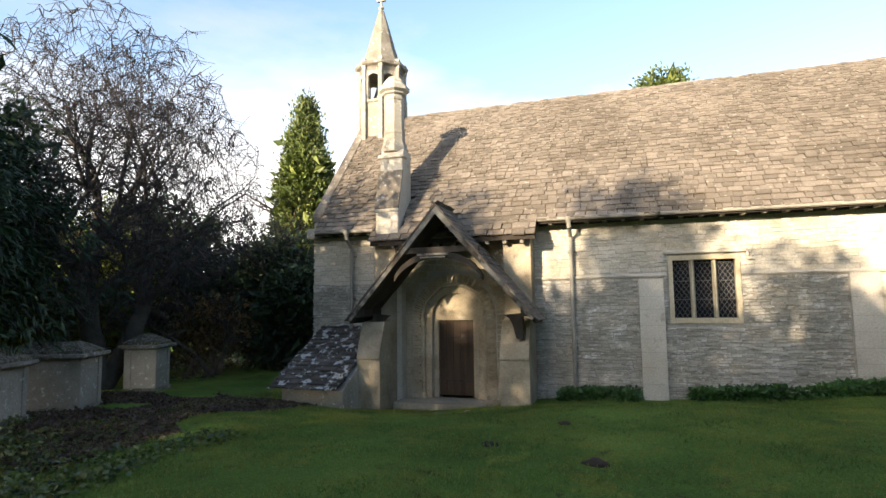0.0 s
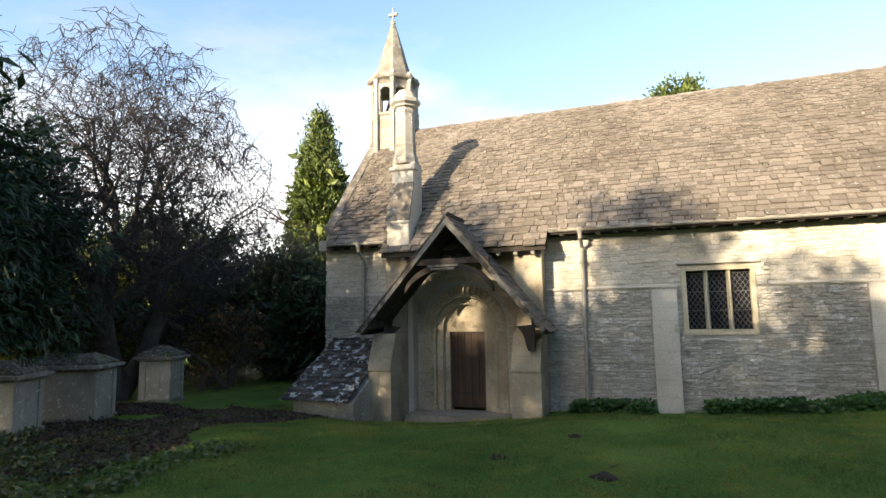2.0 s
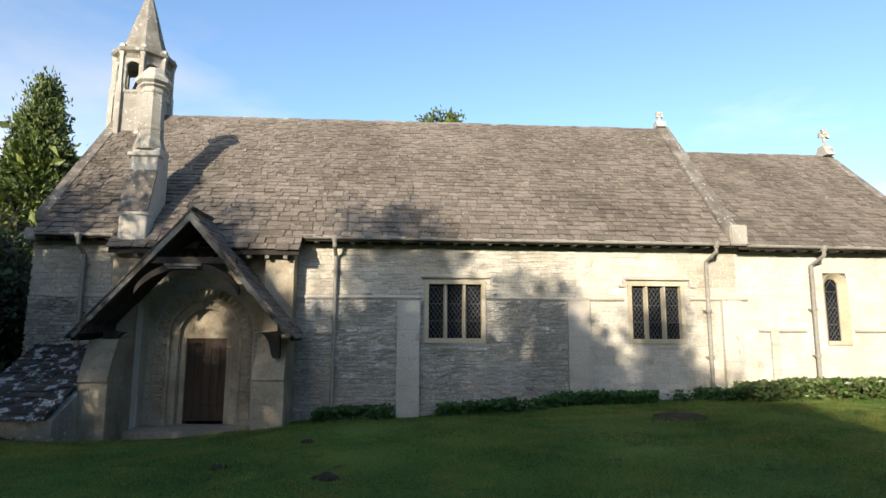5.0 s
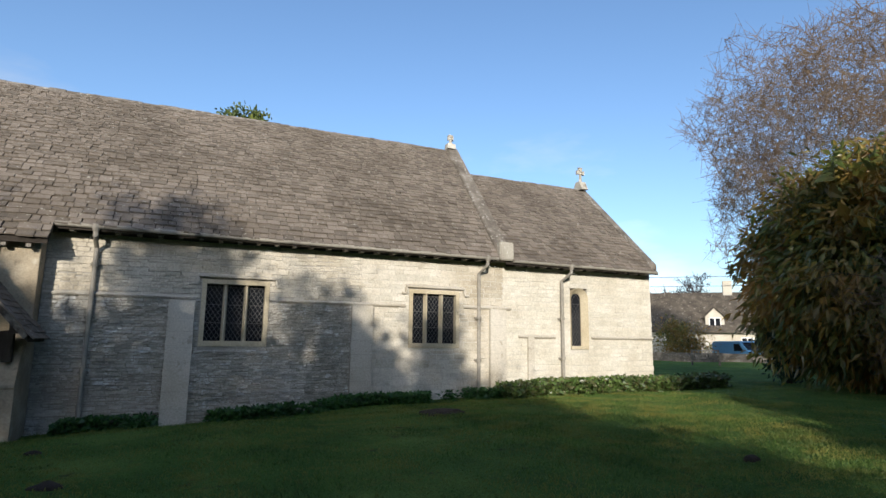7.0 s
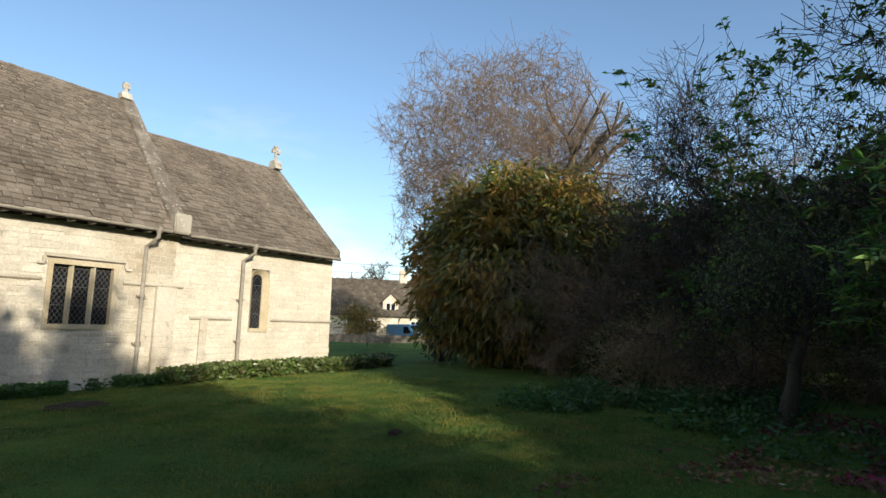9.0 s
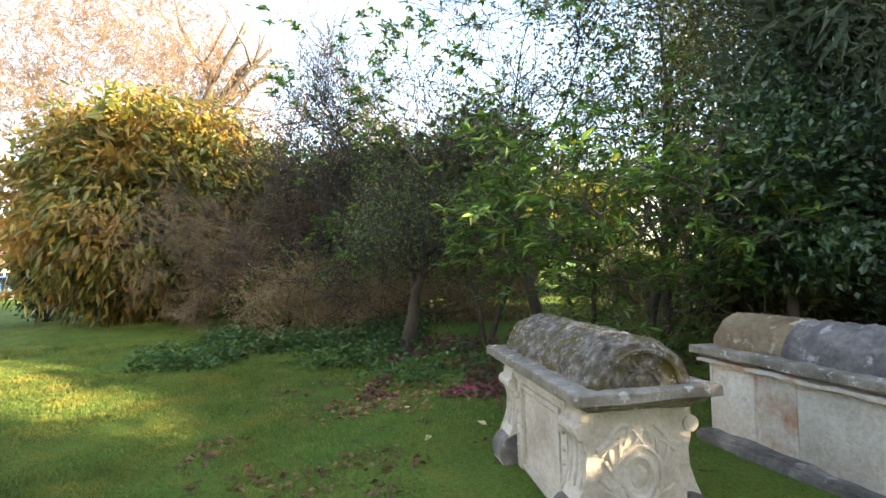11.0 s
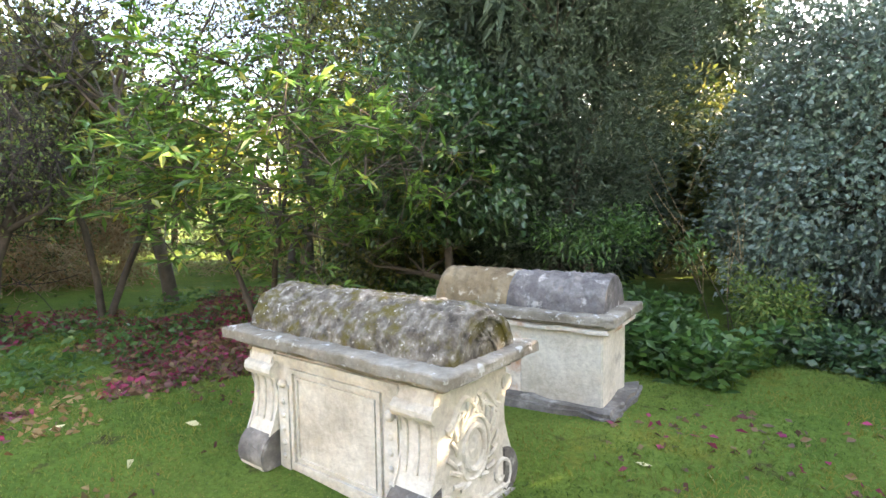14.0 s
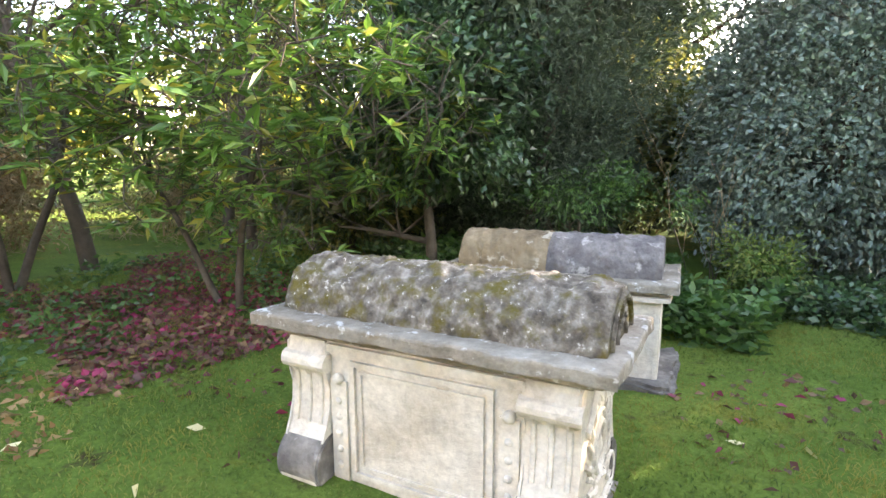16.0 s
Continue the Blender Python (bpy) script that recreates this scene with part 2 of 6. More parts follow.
def grass_ground():
    m = bpy.data.materials.new("lawn")
    m.use_nodes = True
    nt = m.node_tree
    b = nt.nodes["Principled BSDF"]
    geo = nt.nodes.new("ShaderNodeNewGeometry")
    v = geo.outputs["Position"]
    col = ramp(nt, noise_node(nt, v, 0.55, 6, 0.65), [(0.3, (0.055, 0.105, 0.02)), (0.5, (0.095, 0.165, 0.03)), (0.7, (0.16, 0.225, 0.045))])
    # yellow patches: moss, with dapples of sun painted in
    col = blend(nt, ramp(nt, noise_node(nt, v, 1.4, 6, 0.7), [(0.56, (0, 0, 0)), (0.70, (1, 1, 1))]), col, (0.20, 0.19, 0.035))
    col = blend(nt, ramp(nt, noise_node(nt, v, 2.3, 8, 0.7), [(0.60, (0, 0, 0)), (0.70, (1, 1, 1))]), col, (0.055, 0.036, 0.02))
    grain = noise_node(nt, v, 30, 6, 0.7)
    col = blend(nt, None, col, ramp(nt, grain, [(0.3, (0.5, 0.5, 0.5)), (0.7, (1.3, 1.3, 1.3))]), "MULTIPLY", 0.8)
    nt.links.new(col, b.inputs["Base Color"])
    b.inputs["Roughness"].default_value = 0.95
    b.inputs["Specular IOR Level"].default_value = 0.1
    bp = nt.nodes.new("ShaderNodeBump")
    bp.inputs["Strength"].default_value, bp.inputs["Distance"].default_value = 0.9, 0.05
    nt.links.new(grain, bp.inputs["Height"])
    nt.links.new(bp.outputs[0], b.inputs["Normal"])
    return m


def glass_dark():
    m = bpy.data.materials.new("old_glass")
    m.use_nodes = True
    b = m.node_tree.nodes["Principled BSDF"]
    b.inputs["Base Color"].default_value = (0.012, 0.013, 0.016, 1)
    b.inputs["Roughness"].default_value = 0.12
    b.inputs["IOR"].default_value = 1.45
    b.inputs["Specular IOR Level"].default_value = 0.25
    return m


GLASS = glass_dark()
LAWN = grass_ground()
BLADE = leafy("grass_blades", [(0.06, 0.115, 0.02), (0.09, 0.165, 0.028), (0.12, 0.20, 0.036), (0.17, 0.22, 0.05)], rough=0.6, thin=0.5, patch=(0.22, 0.22, 0.045), patch_scale=1.3, patch_at=(0.45, 0.60))
YEW = leafy("yew_needles", [(0.008, 0.022, 0.009), (0.014, 0.036, 0.014), (0.022, 0.05, 0.018), (0.03, 0.06, 0.022)], rough=0.6, thin=0.15)
YEW_NEAR = leafy("grey_green_yew_needles", [(0.028, 0.052, 0.032), (0.045, 0.08, 0.046), (0.07, 0.11, 0.062), (0.038, 0.066, 0.036)], rough=0.6, thin=0.15)
HOLLY = leafy("glossy_evergreen_leaves", [(0.018, 0.05, 0.022), (0.03, 0.075, 0.03), (0.045, 0.10, 0.038), (0.06, 0.125, 0.048)], rough=0.3, thin=0.15)
IVY_BLUE = leafy("blue_green_leaves", [(0.085, 0.135, 0.115), (0.125, 0.18, 0.15), (0.17, 0.23, 0.19), (0.10, 0.165, 0.11)], rough=0.3, thin=0.12)
LAUREL = leafy("long_green_leaves", [(0.07, 0.18, 0.035), (0.11, 0.25, 0.04), (0.16, 0.31, 0.055), (0.22, 0.37, 0.08), (0.05, 0.13, 0.025), (0.07, 0.16, 0.03), (0.10, 0.20, 0.04), (0.05, 0.13, 0.03), (0.06, 0.14, 0.03), (0.30, 0.29, 0.05)], rough=0.35, thin=0.4)
SHRUB = leafy("mottled_shrub_leaves", [(0.06, 0.085, 0.02), (0.10, 0.125, 0.028), (0.17, 0.17, 0.035), (0.28, 0.19, 0.035), (0.08, 0.10, 0.025)], rough=0.4, thin=0.35, patch=(0.30, 0.16, 0.035), patch_at=(0.46, 0.62))
UNDERWOOD = leafy("mixed_hedge_leaves", [(0.03, 0.055, 0.018), (0.06, 0.09, 0.026), (0.10, 0.135, 0.036), (0.16, 0.16, 0.045)], rough=0.35, thin=0.3)
YELLOW_BG = leafy("yellowing_leaves", [(0.12, 0.17, 0.03), (0.20, 0.22, 0.04), (0.30, 0.27, 0.05), (0.09, 0.15, 0.03)], rough=0.5, thin=0.5)
BROWN = leafy("dry_brown_leaves", [(0.18, 0.10, 0.04), (0.26, 0.16, 0.07), (0.36, 0.25, 0.13), (0.15, 0.11, 0.05)], rough=0.7, thin=0.4)
CYPRESS = leafy("golden_cypress_sprays", [(0.05, 0.075, 0.012), (0.085, 0.115, 0.018), (0.13, 0.15, 0.022), (0.035, 0.055, 0.012)], rough=0.6, thin=0.2)
HERB = leafy("herb_leaves", [(0.03, 0.09, 0.02), (0.05, 0.13, 0.028), (0.08, 0.17, 0.04), (0.04, 0.10, 0.03)], rough=0.4, thin=0.35)
# ivy coloured lighter to stand for sunlight along the chancel foot
IVY_SUN = leafy("sunlit_ivy_leaves", [(0.075, 0.125, 0.03), (0.11, 0.17, 0.04), (0.16, 0.215, 0.065), (0.055, 0.085, 0.025), (0.13, 0.13, 0.05)], rough=0.35, thin=0.3)
HEDGE_GREEN = leafy("bright_hedge_leaves", [(0.06, 0.12, 0.03), (0.10, 0.18, 0.045), (0.15, 0.23, 0.06), (0.22, 0.25, 0.07), (0.05, 0.09, 0.025)], rough=0.4, thin=0.4)
LITTER = leafy("fallen_leaves", [(0.24, 0.02, 0.07), (0.12, 0.04, 0.04), (0.10, 0.06, 0.035), (0.09, 0.05, 0.03), (0.18, 0.11, 0.05)], rough=0.7, thin=0.1)
DARK_LITTER = leafy("dark_leaf_litter", [(0.045, 0.028, 0.018), (0.07, 0.045, 0.028), (0.10, 0.068, 0.042), (0.055, 0.03, 0.025)], rough=0.8, thin=0.1)
PALE_LEAF = leafy("pale_fallen_leaf", [(0.50, 0.46, 0.24), (0.60, 0.55, 0.32)], rough=0.6, thin=0.2)
BUD = leafy("pink_grey_buds", [(0.20, 0.14, 0.11), (0.26, 0.18, 0.13), (0.16, 0.12, 0.09)], rough=0.8, thin=0.3)


# ---- builders ----
def mesh_of(bm, name, material):
    me = bpy.data.meshes.new(name)
    bmesh.ops.recalc_face_normals(bm, faces=bm.faces)
    bm.to_mesh(me)
    bm.free()
    me.materials.append(material)
    return me


def part(name, bm, material, parent=None, label=""):
    ob = new(name, mesh_of(bm, name, material))
    ob.parent = parent
    return tagged(ob, label)


def thing(name, label, category, at=(0, 0, 0), turn=0.0, group="", kind=""):
    ob = new(name)
    ob.matrix_world = pose(*at, 0, 0, turn)
    ob.empty_display_size = 0.2
    return tagged(ob, label, category, group, kind)


def quads(name, verts, faces, material, parent=None, label="", smooth=False):
    """A mesh from arrays of corners and of four-cornered faces."""
    verts, faces = np.asarray(verts, np.float32), np.asarray(faces, np.int32)
    me = bpy.data.meshes.new(name)
    me.vertices.add(len(verts))
    me.vertices.foreach_set("co", verts.ravel())
    me.loops.add(faces.size)
    me.loops.foreach_set("vertex_index", faces.ravel())
    me.polygons.add(len(faces))
    me.polygons.foreach_set("loop_start", np.arange(len(faces), dtype=np.int32) * 4)
    me.update(calc_edges=True)
    if not smooth:
        me.shade_flat()
    me.materials.append(material)
    ob = new(name, me)
    ob.parent = parent
    return tagged(ob, label)


def box(bm, x0, x1, y0, y1, z0, z1, m=None):
    vs = [bm.verts.new(p) for p in ((x0, y0, z0), (x1, y0, z0), (x1, y1, z0), (x0, y1, z0), (x0, y0, z1), (x1, y0, z1), (x1, y1, z1), (x0, y1, z1))]
    for f in ((0, 3, 2, 1), (4, 5, 6, 7), (0, 1, 5, 4), (1, 2, 6, 5), (2, 3, 7, 6), (3, 0, 4, 7)):
        bm.faces.new([vs[i] for i in f])
    if m is not None:
        bmesh.ops.transform(bm, matrix=m, verts=vs)
    return vs


def soft_box(x0, x1, y0, y1, z0, z1, r=0.015):
    bm = bmesh.new()
    box(bm, x0, x1, y0, y1, z0, z1)
    bmesh.ops.bevel(bm, geom=bm.edges[:], offset=r, segments=2, affect="EDGES")
    return bm


def prism(bm, outline, a0, a1, axis="x"):
    """A flat outline drawn out along an axis. outline: (y, z) for x, (x, z) for y, (x, y) for z."""
    def at(p, a):
        return {"x": (a, p[0], p[1]), "y": (p[0], a, p[1]), "z": (p[0], p[1], a)}[axis]
    v0, v1 = [bm.verts.new(at(p, a0)) for p in outline], [bm.verts.new(at(p, a1)) for p in outline]
    n = len(outline)
    bm.faces.new(v0[::-1])
    bm.faces.new(v1)
    for i in range(n):
        bm.faces.new((v0[i], v0[(i + 1) % n], v1[(i + 1) % n], v1[i]))
    return v0 + v1


def turned(bm, cx, cy, rings, n=8, phase=0.5):
    """Rings (radius, z) about an upright axis, closed at both ends."""
    loops = []
    for r, z in rings:
        loops.append([bm.verts.new((cx + r * math.cos(2 * math.pi * (i + phase) / n), cy + r * math.sin(2 * math.pi * (i + phase) / n), z)) for i in range(n)])
    for a, b in zip(loops, loops[1:]):
        for i in range(n):
            bm.faces.new((a[i], a[(i + 1) % n], b[(i + 1) % n], b[i]))
    bm.faces.new(loops[0][::-1])
    bm.faces.new(loops[-1])


def tube(bm, pts, r, n=8):
    pts = [Vector(p) for p in pts]
    loops = []
    for i, p in enumerate(pts):
        d = (pts[min(i + 1, len(pts) - 1)] - pts[max(i - 1, 0)]).normalized()
        s = d.cross(Vector((0.31, 0.2, 0.93))).normalized()
        u = d.cross(s)
        loops.append([bm.verts.new(p + r * (math.cos(2 * math.pi * k / n) * s + math.sin(2 * math.pi * k / n) * u)) for k in range(n)])
    for a, b in zip(loops, loops[1:]):
        for k in range(n):
            bm.faces.new((a[k], a[(k + 1) % n], b[(k + 1) % n], b[k]))
    bm.faces.new(loops[0][::-1])
    bm.faces.new(loops[-1])


def sticks(segs, n=4):
    """Arrays of corners and faces for tapered pieces of branch; segs: rows of x0 y0 z0 x1 y1 z1 r0 r1."""
    s = np.asarray(segs, float)
    a, b = s[:, :3], s[:, 3:6]
    d = b - a
    d /= np.linalg.norm(d, axis=1, keepdims=True) + 1e-9
    side = np.cross(d, [0.31, 0.22, 0.92])
    side /= np.linalg.norm(side, axis=1, keepdims=True) + 1e-9
    up = np.cross(d, side)
    k = len(s)
    verts = np.zeros((k, 2 * n, 3))
    for i in range(n):
        c, q = math.cos(2 * math.pi * i / n), math.sin(2 * math.pi * i / n)
        off = c * side + q * up
        verts[:, i] = a + off * s[:, 6:7]
        verts[:, n + i] = b + off * s[:, 7:8]
    faces = np.array([[i, (i + 1) % n, n + (i + 1) % n, n + i] for i in range(n)])
    faces = (np.arange(k)[:, None, None] * 2 * n + faces[None]).reshape(-1, 4)
    return verts.reshape(-1, 3), faces


def blades(base, way, length, width, rng, fold=0.15, droop=0.15, face=0.0):
    """Leaves as four-cornered, folded blades: base points, directions, lengths, widths."""
    base, way = np.asarray(base, float), np.asarray(way, float)
    way = way / (np.linalg.norm(way, axis=1, keepdims=True) + 1e-9)
    k = len(base)
    side = np.cross(way, rng.normal(size=(k, 3)) * (1 - face) + np.array([0, 0, 2.0 * face]))
    side /= np.linalg.norm(side, axis=1, keepdims=True) + 1e-9
    nor = np.cross(side, way)
    L, Wd = np.broadcast_to(length, (k,))[:, None], np.broadcast_to(width, (k,))[:, None]
    verts = np.zeros((k, 4, 3))
    verts[:, 0] = base
    verts[:, 1] = base + 0.45 * L * way + 0.5 * Wd * side + fold * Wd * nor
    verts[:, 2] = base + L * way + np.array([0, 0, -1.0]) * L * droop
    verts[:, 3] = base + 0.45 * L * way - 0.5 * Wd * side + fold * Wd * nor
    return verts.reshape(-1, 3), np.arange(4 * k).reshape(-1, 4)


def joined(sets):
    vs, fs, n = [], [], 0
    for v, f in sets:
        vs.append(v)
        fs.append(f + n)
        n += len(v)
    return np.concatenate(vs), np.concatenate(fs)


def grow(rng, base, way, length, radius, levels, kids, spread=0.8, lift=0.15, wander=0.25, shrink=0.62, steps=5, kid_from=0.3, thin=0.0035):
    """The pieces of a branching tree, and the ends of its twigs."""
    segs, ends = [], []
    stack = [(np.array(base, float), np.array(way, float) / np.linalg.norm(way), length, radius, levels)]
    while stack:
        p, d, ln, r, lv = stack.pop()
        k = steps if lv > 1 else (3 if lv else 2)
        r_end = max(r * (0.35 if lv else 0.4), thin)
        for i in range(k):
            d = d + rng.normal(size=3) * wander / math.sqrt(k) + np.array([0, 0, lift]) / k
            d /= np.linalg.norm(d)
            q = p + d * ln / k
            ra, rb = r + (r_end - r) * i / k, r + (r_end - r) * (i + 1) / k
            segs.append((*p, *q, ra, rb))
            if lv > 0 and (i + 1) / k > kid_from:
                for _ in range(rng.poisson(kids[len(kids) - lv] / (k * (1 - kid_from)))):
                    e = d + rng.normal(size=3) * spread
                    e /= np.linalg.norm(e)
                    stack.append((q, e, ln * shrink * rng.uniform(0.7, 1.15), max(rb * 0.62, thin), lv - 1))
            p = q
        ends.append((*p, *d))
    return np.array(segs), np.array(ends)


# ---- ground ----
def lie(x, y):
    """Height of the ground."""
    d = 0.55 * np.exp(-((x + 5.0) ** 2) / 13.5 - ((y - 15.0) ** 2) / 18.0)
    return 0.55 + 0.018 * np.clip(x, -14, 22) - d - 0.13 / (1 + np.exp(np.clip(-(y - 12.8) * 2.2, -40, 40))) * (1 + 1.7 * np.exp(-((x - 1.6) / 3.2) ** 2)) + 0.035 * np.sin(x * 0.9 + 1) * np.sin(y * 0.7) + 0.02 * np.sin(x * 2.3) * np.sin(y * 1.9 + 2)


def stretch_axis(lo, hi, step, far):
    mid = np.arange(lo, hi + step / 2, step)
    out = np.geomspace(1, far, 26)
    return np.concatenate([lo - out[::-1], mid, hi + out])


def make_ground():
    xs, ys = stretch_axis(-16, 22, 0.25, 1500), stretch_axis(-10, 16, 0.25, 1500)
    X, Y = np.meshgrid(xs, ys)
    Z = lie(X, Y)
    n, k = X.shape
    verts = np.stack([X, Y, Z], -1).reshape(-1, 3)
    i = (np.arange(n - 1)[:, None] * k + np.arange(k - 1)[None]).reshape(-1, 1)
    faces = np.concatenate([i, i + 1, i + k + 1, i + k], 1)
    g = quads("ground", verts, faces, LAWN)
    g.data.polygons.foreach_set("use_smooth", np.ones(len(faces), bool))
    return tagged(g, "uneven mossy green churchyard lawn", "lawn", kind="structure")


make_ground()

# ---- church: plan ----
WF = 15.0                      # outer face of the south wall
XW, XJ, XE = -8.3, 8.95, 14.4  # west gable, junction of nave and chancel, east gable
RIDGE_Y = 18.3
EAVE_Y, EAVE_Z, RIDGE_Z, CH_EAVE_Z, CH_RIDGE_Z = 14.62, 4.42, 8.62, 4.36, 7.85
NORTH = 2 * RIDGE_Y - WF
church = thing("church", "small limestone church with stone-slate roof and bell turret", "church", (0, WF, 0))


def cpart(name, bm, material, parent=None, label=""):
    ob = part(name, bm, material, parent or church, label)
    if parent is None:
        ob.matrix_parent_inverse = church.matrix_world.inverted()
    return ob


DOOR_X0, DOOR_X1, DOOR_Z1 = -4.62, -3.68, 1.95
ARCH_X, ARCH_Z, ARCH_R = -4.15, 2.02, 1.1
WINDOWS = [(1.12, 2.42), (6.21, 7.47)]
WZ0, WZ1 = 1.98, 3.30
LX0, LX1, LZ0, LZ1 = 11.41, 11.76, 1.95, 3.54


def wall_with_holes(bm, x0, x1, z0, z1, y0, y1, holes):
    """A wall cut round its rectangular openings (hx0, hx1, hz0, hz1), which lie side by side."""
    x = x0
    for hx0, hx1, hz0, hz1 in sorted(holes):
        box(bm, x, hx0, y0, y1, z0, z1)
        if hz0 > z0:
            box(bm, hx0, hx1, y0, y1, z0, hz0)
        if hz1 < z1:
            box(bm, hx0, hx1, y0, y1, hz1, z1)
        x = hx1
    box(bm, x, x1, y0, y1, z0, z1)


bm = bmesh.new()
WHOLES = [(a - 0.1, b + 0.1, WZ0 - 0.12, WZ1 + 0.1) for a, b in WINDOWS]
wall_with_holes(bm, XW + 0.02, 4.8, -0.6, 4.45, WF + 0.022, WF + 0.75, [WHOLES[0], (ARCH_X - 0.6, ARCH_X + 0.6, -0.6, 2.75)])
south_wall = cpart("south_wall", bm, MORTAR, label="coursed limestone rubble wall")
bm = bmesh.new()
wall_with_holes(bm, 4.8, XJ, -0.6, 4.45, WF + 0.022, WF + 0.75, [WHOLES[1]])
east_bay = cpart("south_wall", bm, MORTAR_PALE, label="smoother pale limestone wall bay")
bm = bmesh.new()
wall_with_holes(bm, XJ, XE, -0.6, 4.38, WF + 0.022, WF + 0.75, [(LX0 - 0.14, LX1 + 0.14, LZ0 - 0.1, LZ1 + 0.14)])
chancel_wall = cpart("chancel_wall", bm, MORTAR_PALE, label="pale limestone chancel wall")
bm = bmesh.new()
prism(bm, [(WF + 0.75, -0.6), (NORTH, -0.6), (NORTH, 4.42), (RIDGE_Y, RIDGE_Z - 0.1), (WF + 0.03, EAVE_Z + 0.25), (WF + 0.03, 4.4), (WF + 0.75, 4.4)], XW, XW + 0.7)
cpart("west_gable", bm, ASHLAR_GREY)
bm = bmesh.new()
prism(bm, [(WF + 0.75, -0.6), (NORTH, -0.6), (NORTH, 4.42), (RIDGE_Y, CH_RIDGE_Z - 0.1), (WF + 0.03, CH_EAVE_Z + 0.25), (WF + 0.03, 4.4), (WF + 0.75, 4.4)], XE - 0.7, XE)
cpart("east_gable", bm, ASHLAR)
bm = bmesh.new()
prism(bm, [(WF + 0.75, 4.2), (NORTH - 0.7, 4.2), (RIDGE_Y, RIDGE_Z - 0.15)], XJ - 0.6, XJ - 0.1)
cpart("chancel_arch_gable", bm, ASHLAR_GREY)
bm = bmesh.new()
box(bm, XW + 0.7, XE - 0.7, NORTH - 0.7, NORTH, -0.6, 4.42)
cpart("north_wall", bm, ASHLAR)


# roof boards under the slates
def slope_slab(bm, x0, x1, y0, z0, y1, z1, thick):
    prism(bm, [(y0, z0), (y1, z1), (y1, z1 - thick), (y0, z0 - thick)], x0, x1)


PITCH = (RIDGE_Z - EAVE_Z) / (RIDGE_Y - EAVE_Y)
CPITCH = (CH_RIDGE_Z - CH_EAVE_Z) / (RIDGE_Y - EAVE_Y)
bm = bmesh.new()
slope_slab(bm, XW + 0.25, XJ - 0.1, EAVE_Y, EAVE_Z - 0.05, RIDGE_Y, RIDGE_Z - 0.05, 0.1)
slope_slab(bm, -6.2, -1.92, 14.28, EAVE_Z - 0.05 - PITCH * (EAVE_Y - 14.28), EAVE_Y, EAVE_Z - 0.05, 0.1)
slope_slab(bm, XW, XJ, NORTH + 0.4, EAVE_Z - 0.05, RIDGE_Y, RIDGE_Z - 0.02, 0.1)
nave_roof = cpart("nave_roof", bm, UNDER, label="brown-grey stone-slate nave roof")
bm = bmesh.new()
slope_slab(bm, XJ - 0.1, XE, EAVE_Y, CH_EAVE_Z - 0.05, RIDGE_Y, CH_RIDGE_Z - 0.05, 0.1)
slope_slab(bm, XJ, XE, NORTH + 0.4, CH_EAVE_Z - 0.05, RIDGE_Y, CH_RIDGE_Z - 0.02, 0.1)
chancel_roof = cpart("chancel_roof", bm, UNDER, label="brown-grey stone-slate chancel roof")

# ridge stones
rng = np.random.default_rng(3)
for parent, x0, x1, z in ((nave_roof, XW + 0.4, XJ - 0.45, RIDGE_Z), (chancel_roof, XJ + 0.3, XE - 0.2, CH_RIDGE_Z)):
    x = x0
    while x < x1 - 0.1:
        n = min(0.45 + rng.uniform(-0.05, 0.1), x1 - x)
        bm = bmesh.new()
        dz = rng.uniform(-0.012, 0.02)
        prism(bm, [(RIDGE_Y - 0.16, z - 0.13 + dz), (RIDGE_Y - 0.02, z + 0.055 + dz), (RIDGE_Y + 0.02, z + 0.055 + dz), (RIDGE_Y + 0.16, z - 0.13 + dz), (RIDGE_Y + 0.12, z - 0.16 + dz), (RIDGE_Y, z), (RIDGE_Y - 0.12, z - 0.16 + dz)], x + 0.006, x + n - 0.006)
        ob = cpart("ridge_stone", bm, RIDGE_STONE, parent)
        x += n


# copings of the gables
def coping(x0, x1, y0, z0, y1, z1, name, top=0.16):
    bm = bmesh.new()
    prism(bm, [(y0, z0 - 0.1), (y0, z0 + top), (y1, z1 + top), (y1, z1 - 0.1)], x0, x1)
    bmesh.ops.bevel(bm, geom=bm.edges[:], offset=0.02, segments=2, affect="EDGES")
    return cpart(name, bm, RIDGE_STONE)


coping(XW - 0.03, XW + 0.3, EAVE_Y + 0.35, EAVE_Z + 0.4, RIDGE_Y, RIDGE_Z, "west_coping", 0.12)
coping(XJ - 0.4, XJ + 0.02, EAVE_Y + 0.05, EAVE_Z + 0.14, RIDGE_Y, RIDGE_Z, "nave_coping", 0.16)
coping(XE - 0.26, XE + 0.06, EAVE_Y + 0.1, CH_EAVE_Z + 0.12, RIDGE_Y, CH_RIDGE_Z, "chancel_coping", 0.08)
cpart("kneeler", soft_box(XJ - 0.36, XJ + 0.08, EAVE_Y - 0.12, WF + 0.1, 4.30, 4.82, 0.03), ASHLAR_GREY)
cpart("kneeler", soft_box(XW - 0.02, XW + 0.28, EAVE_Y + 0.02, WF + 0.1, 4.22, 4.5, 0.03), ASHLAR_GREY)


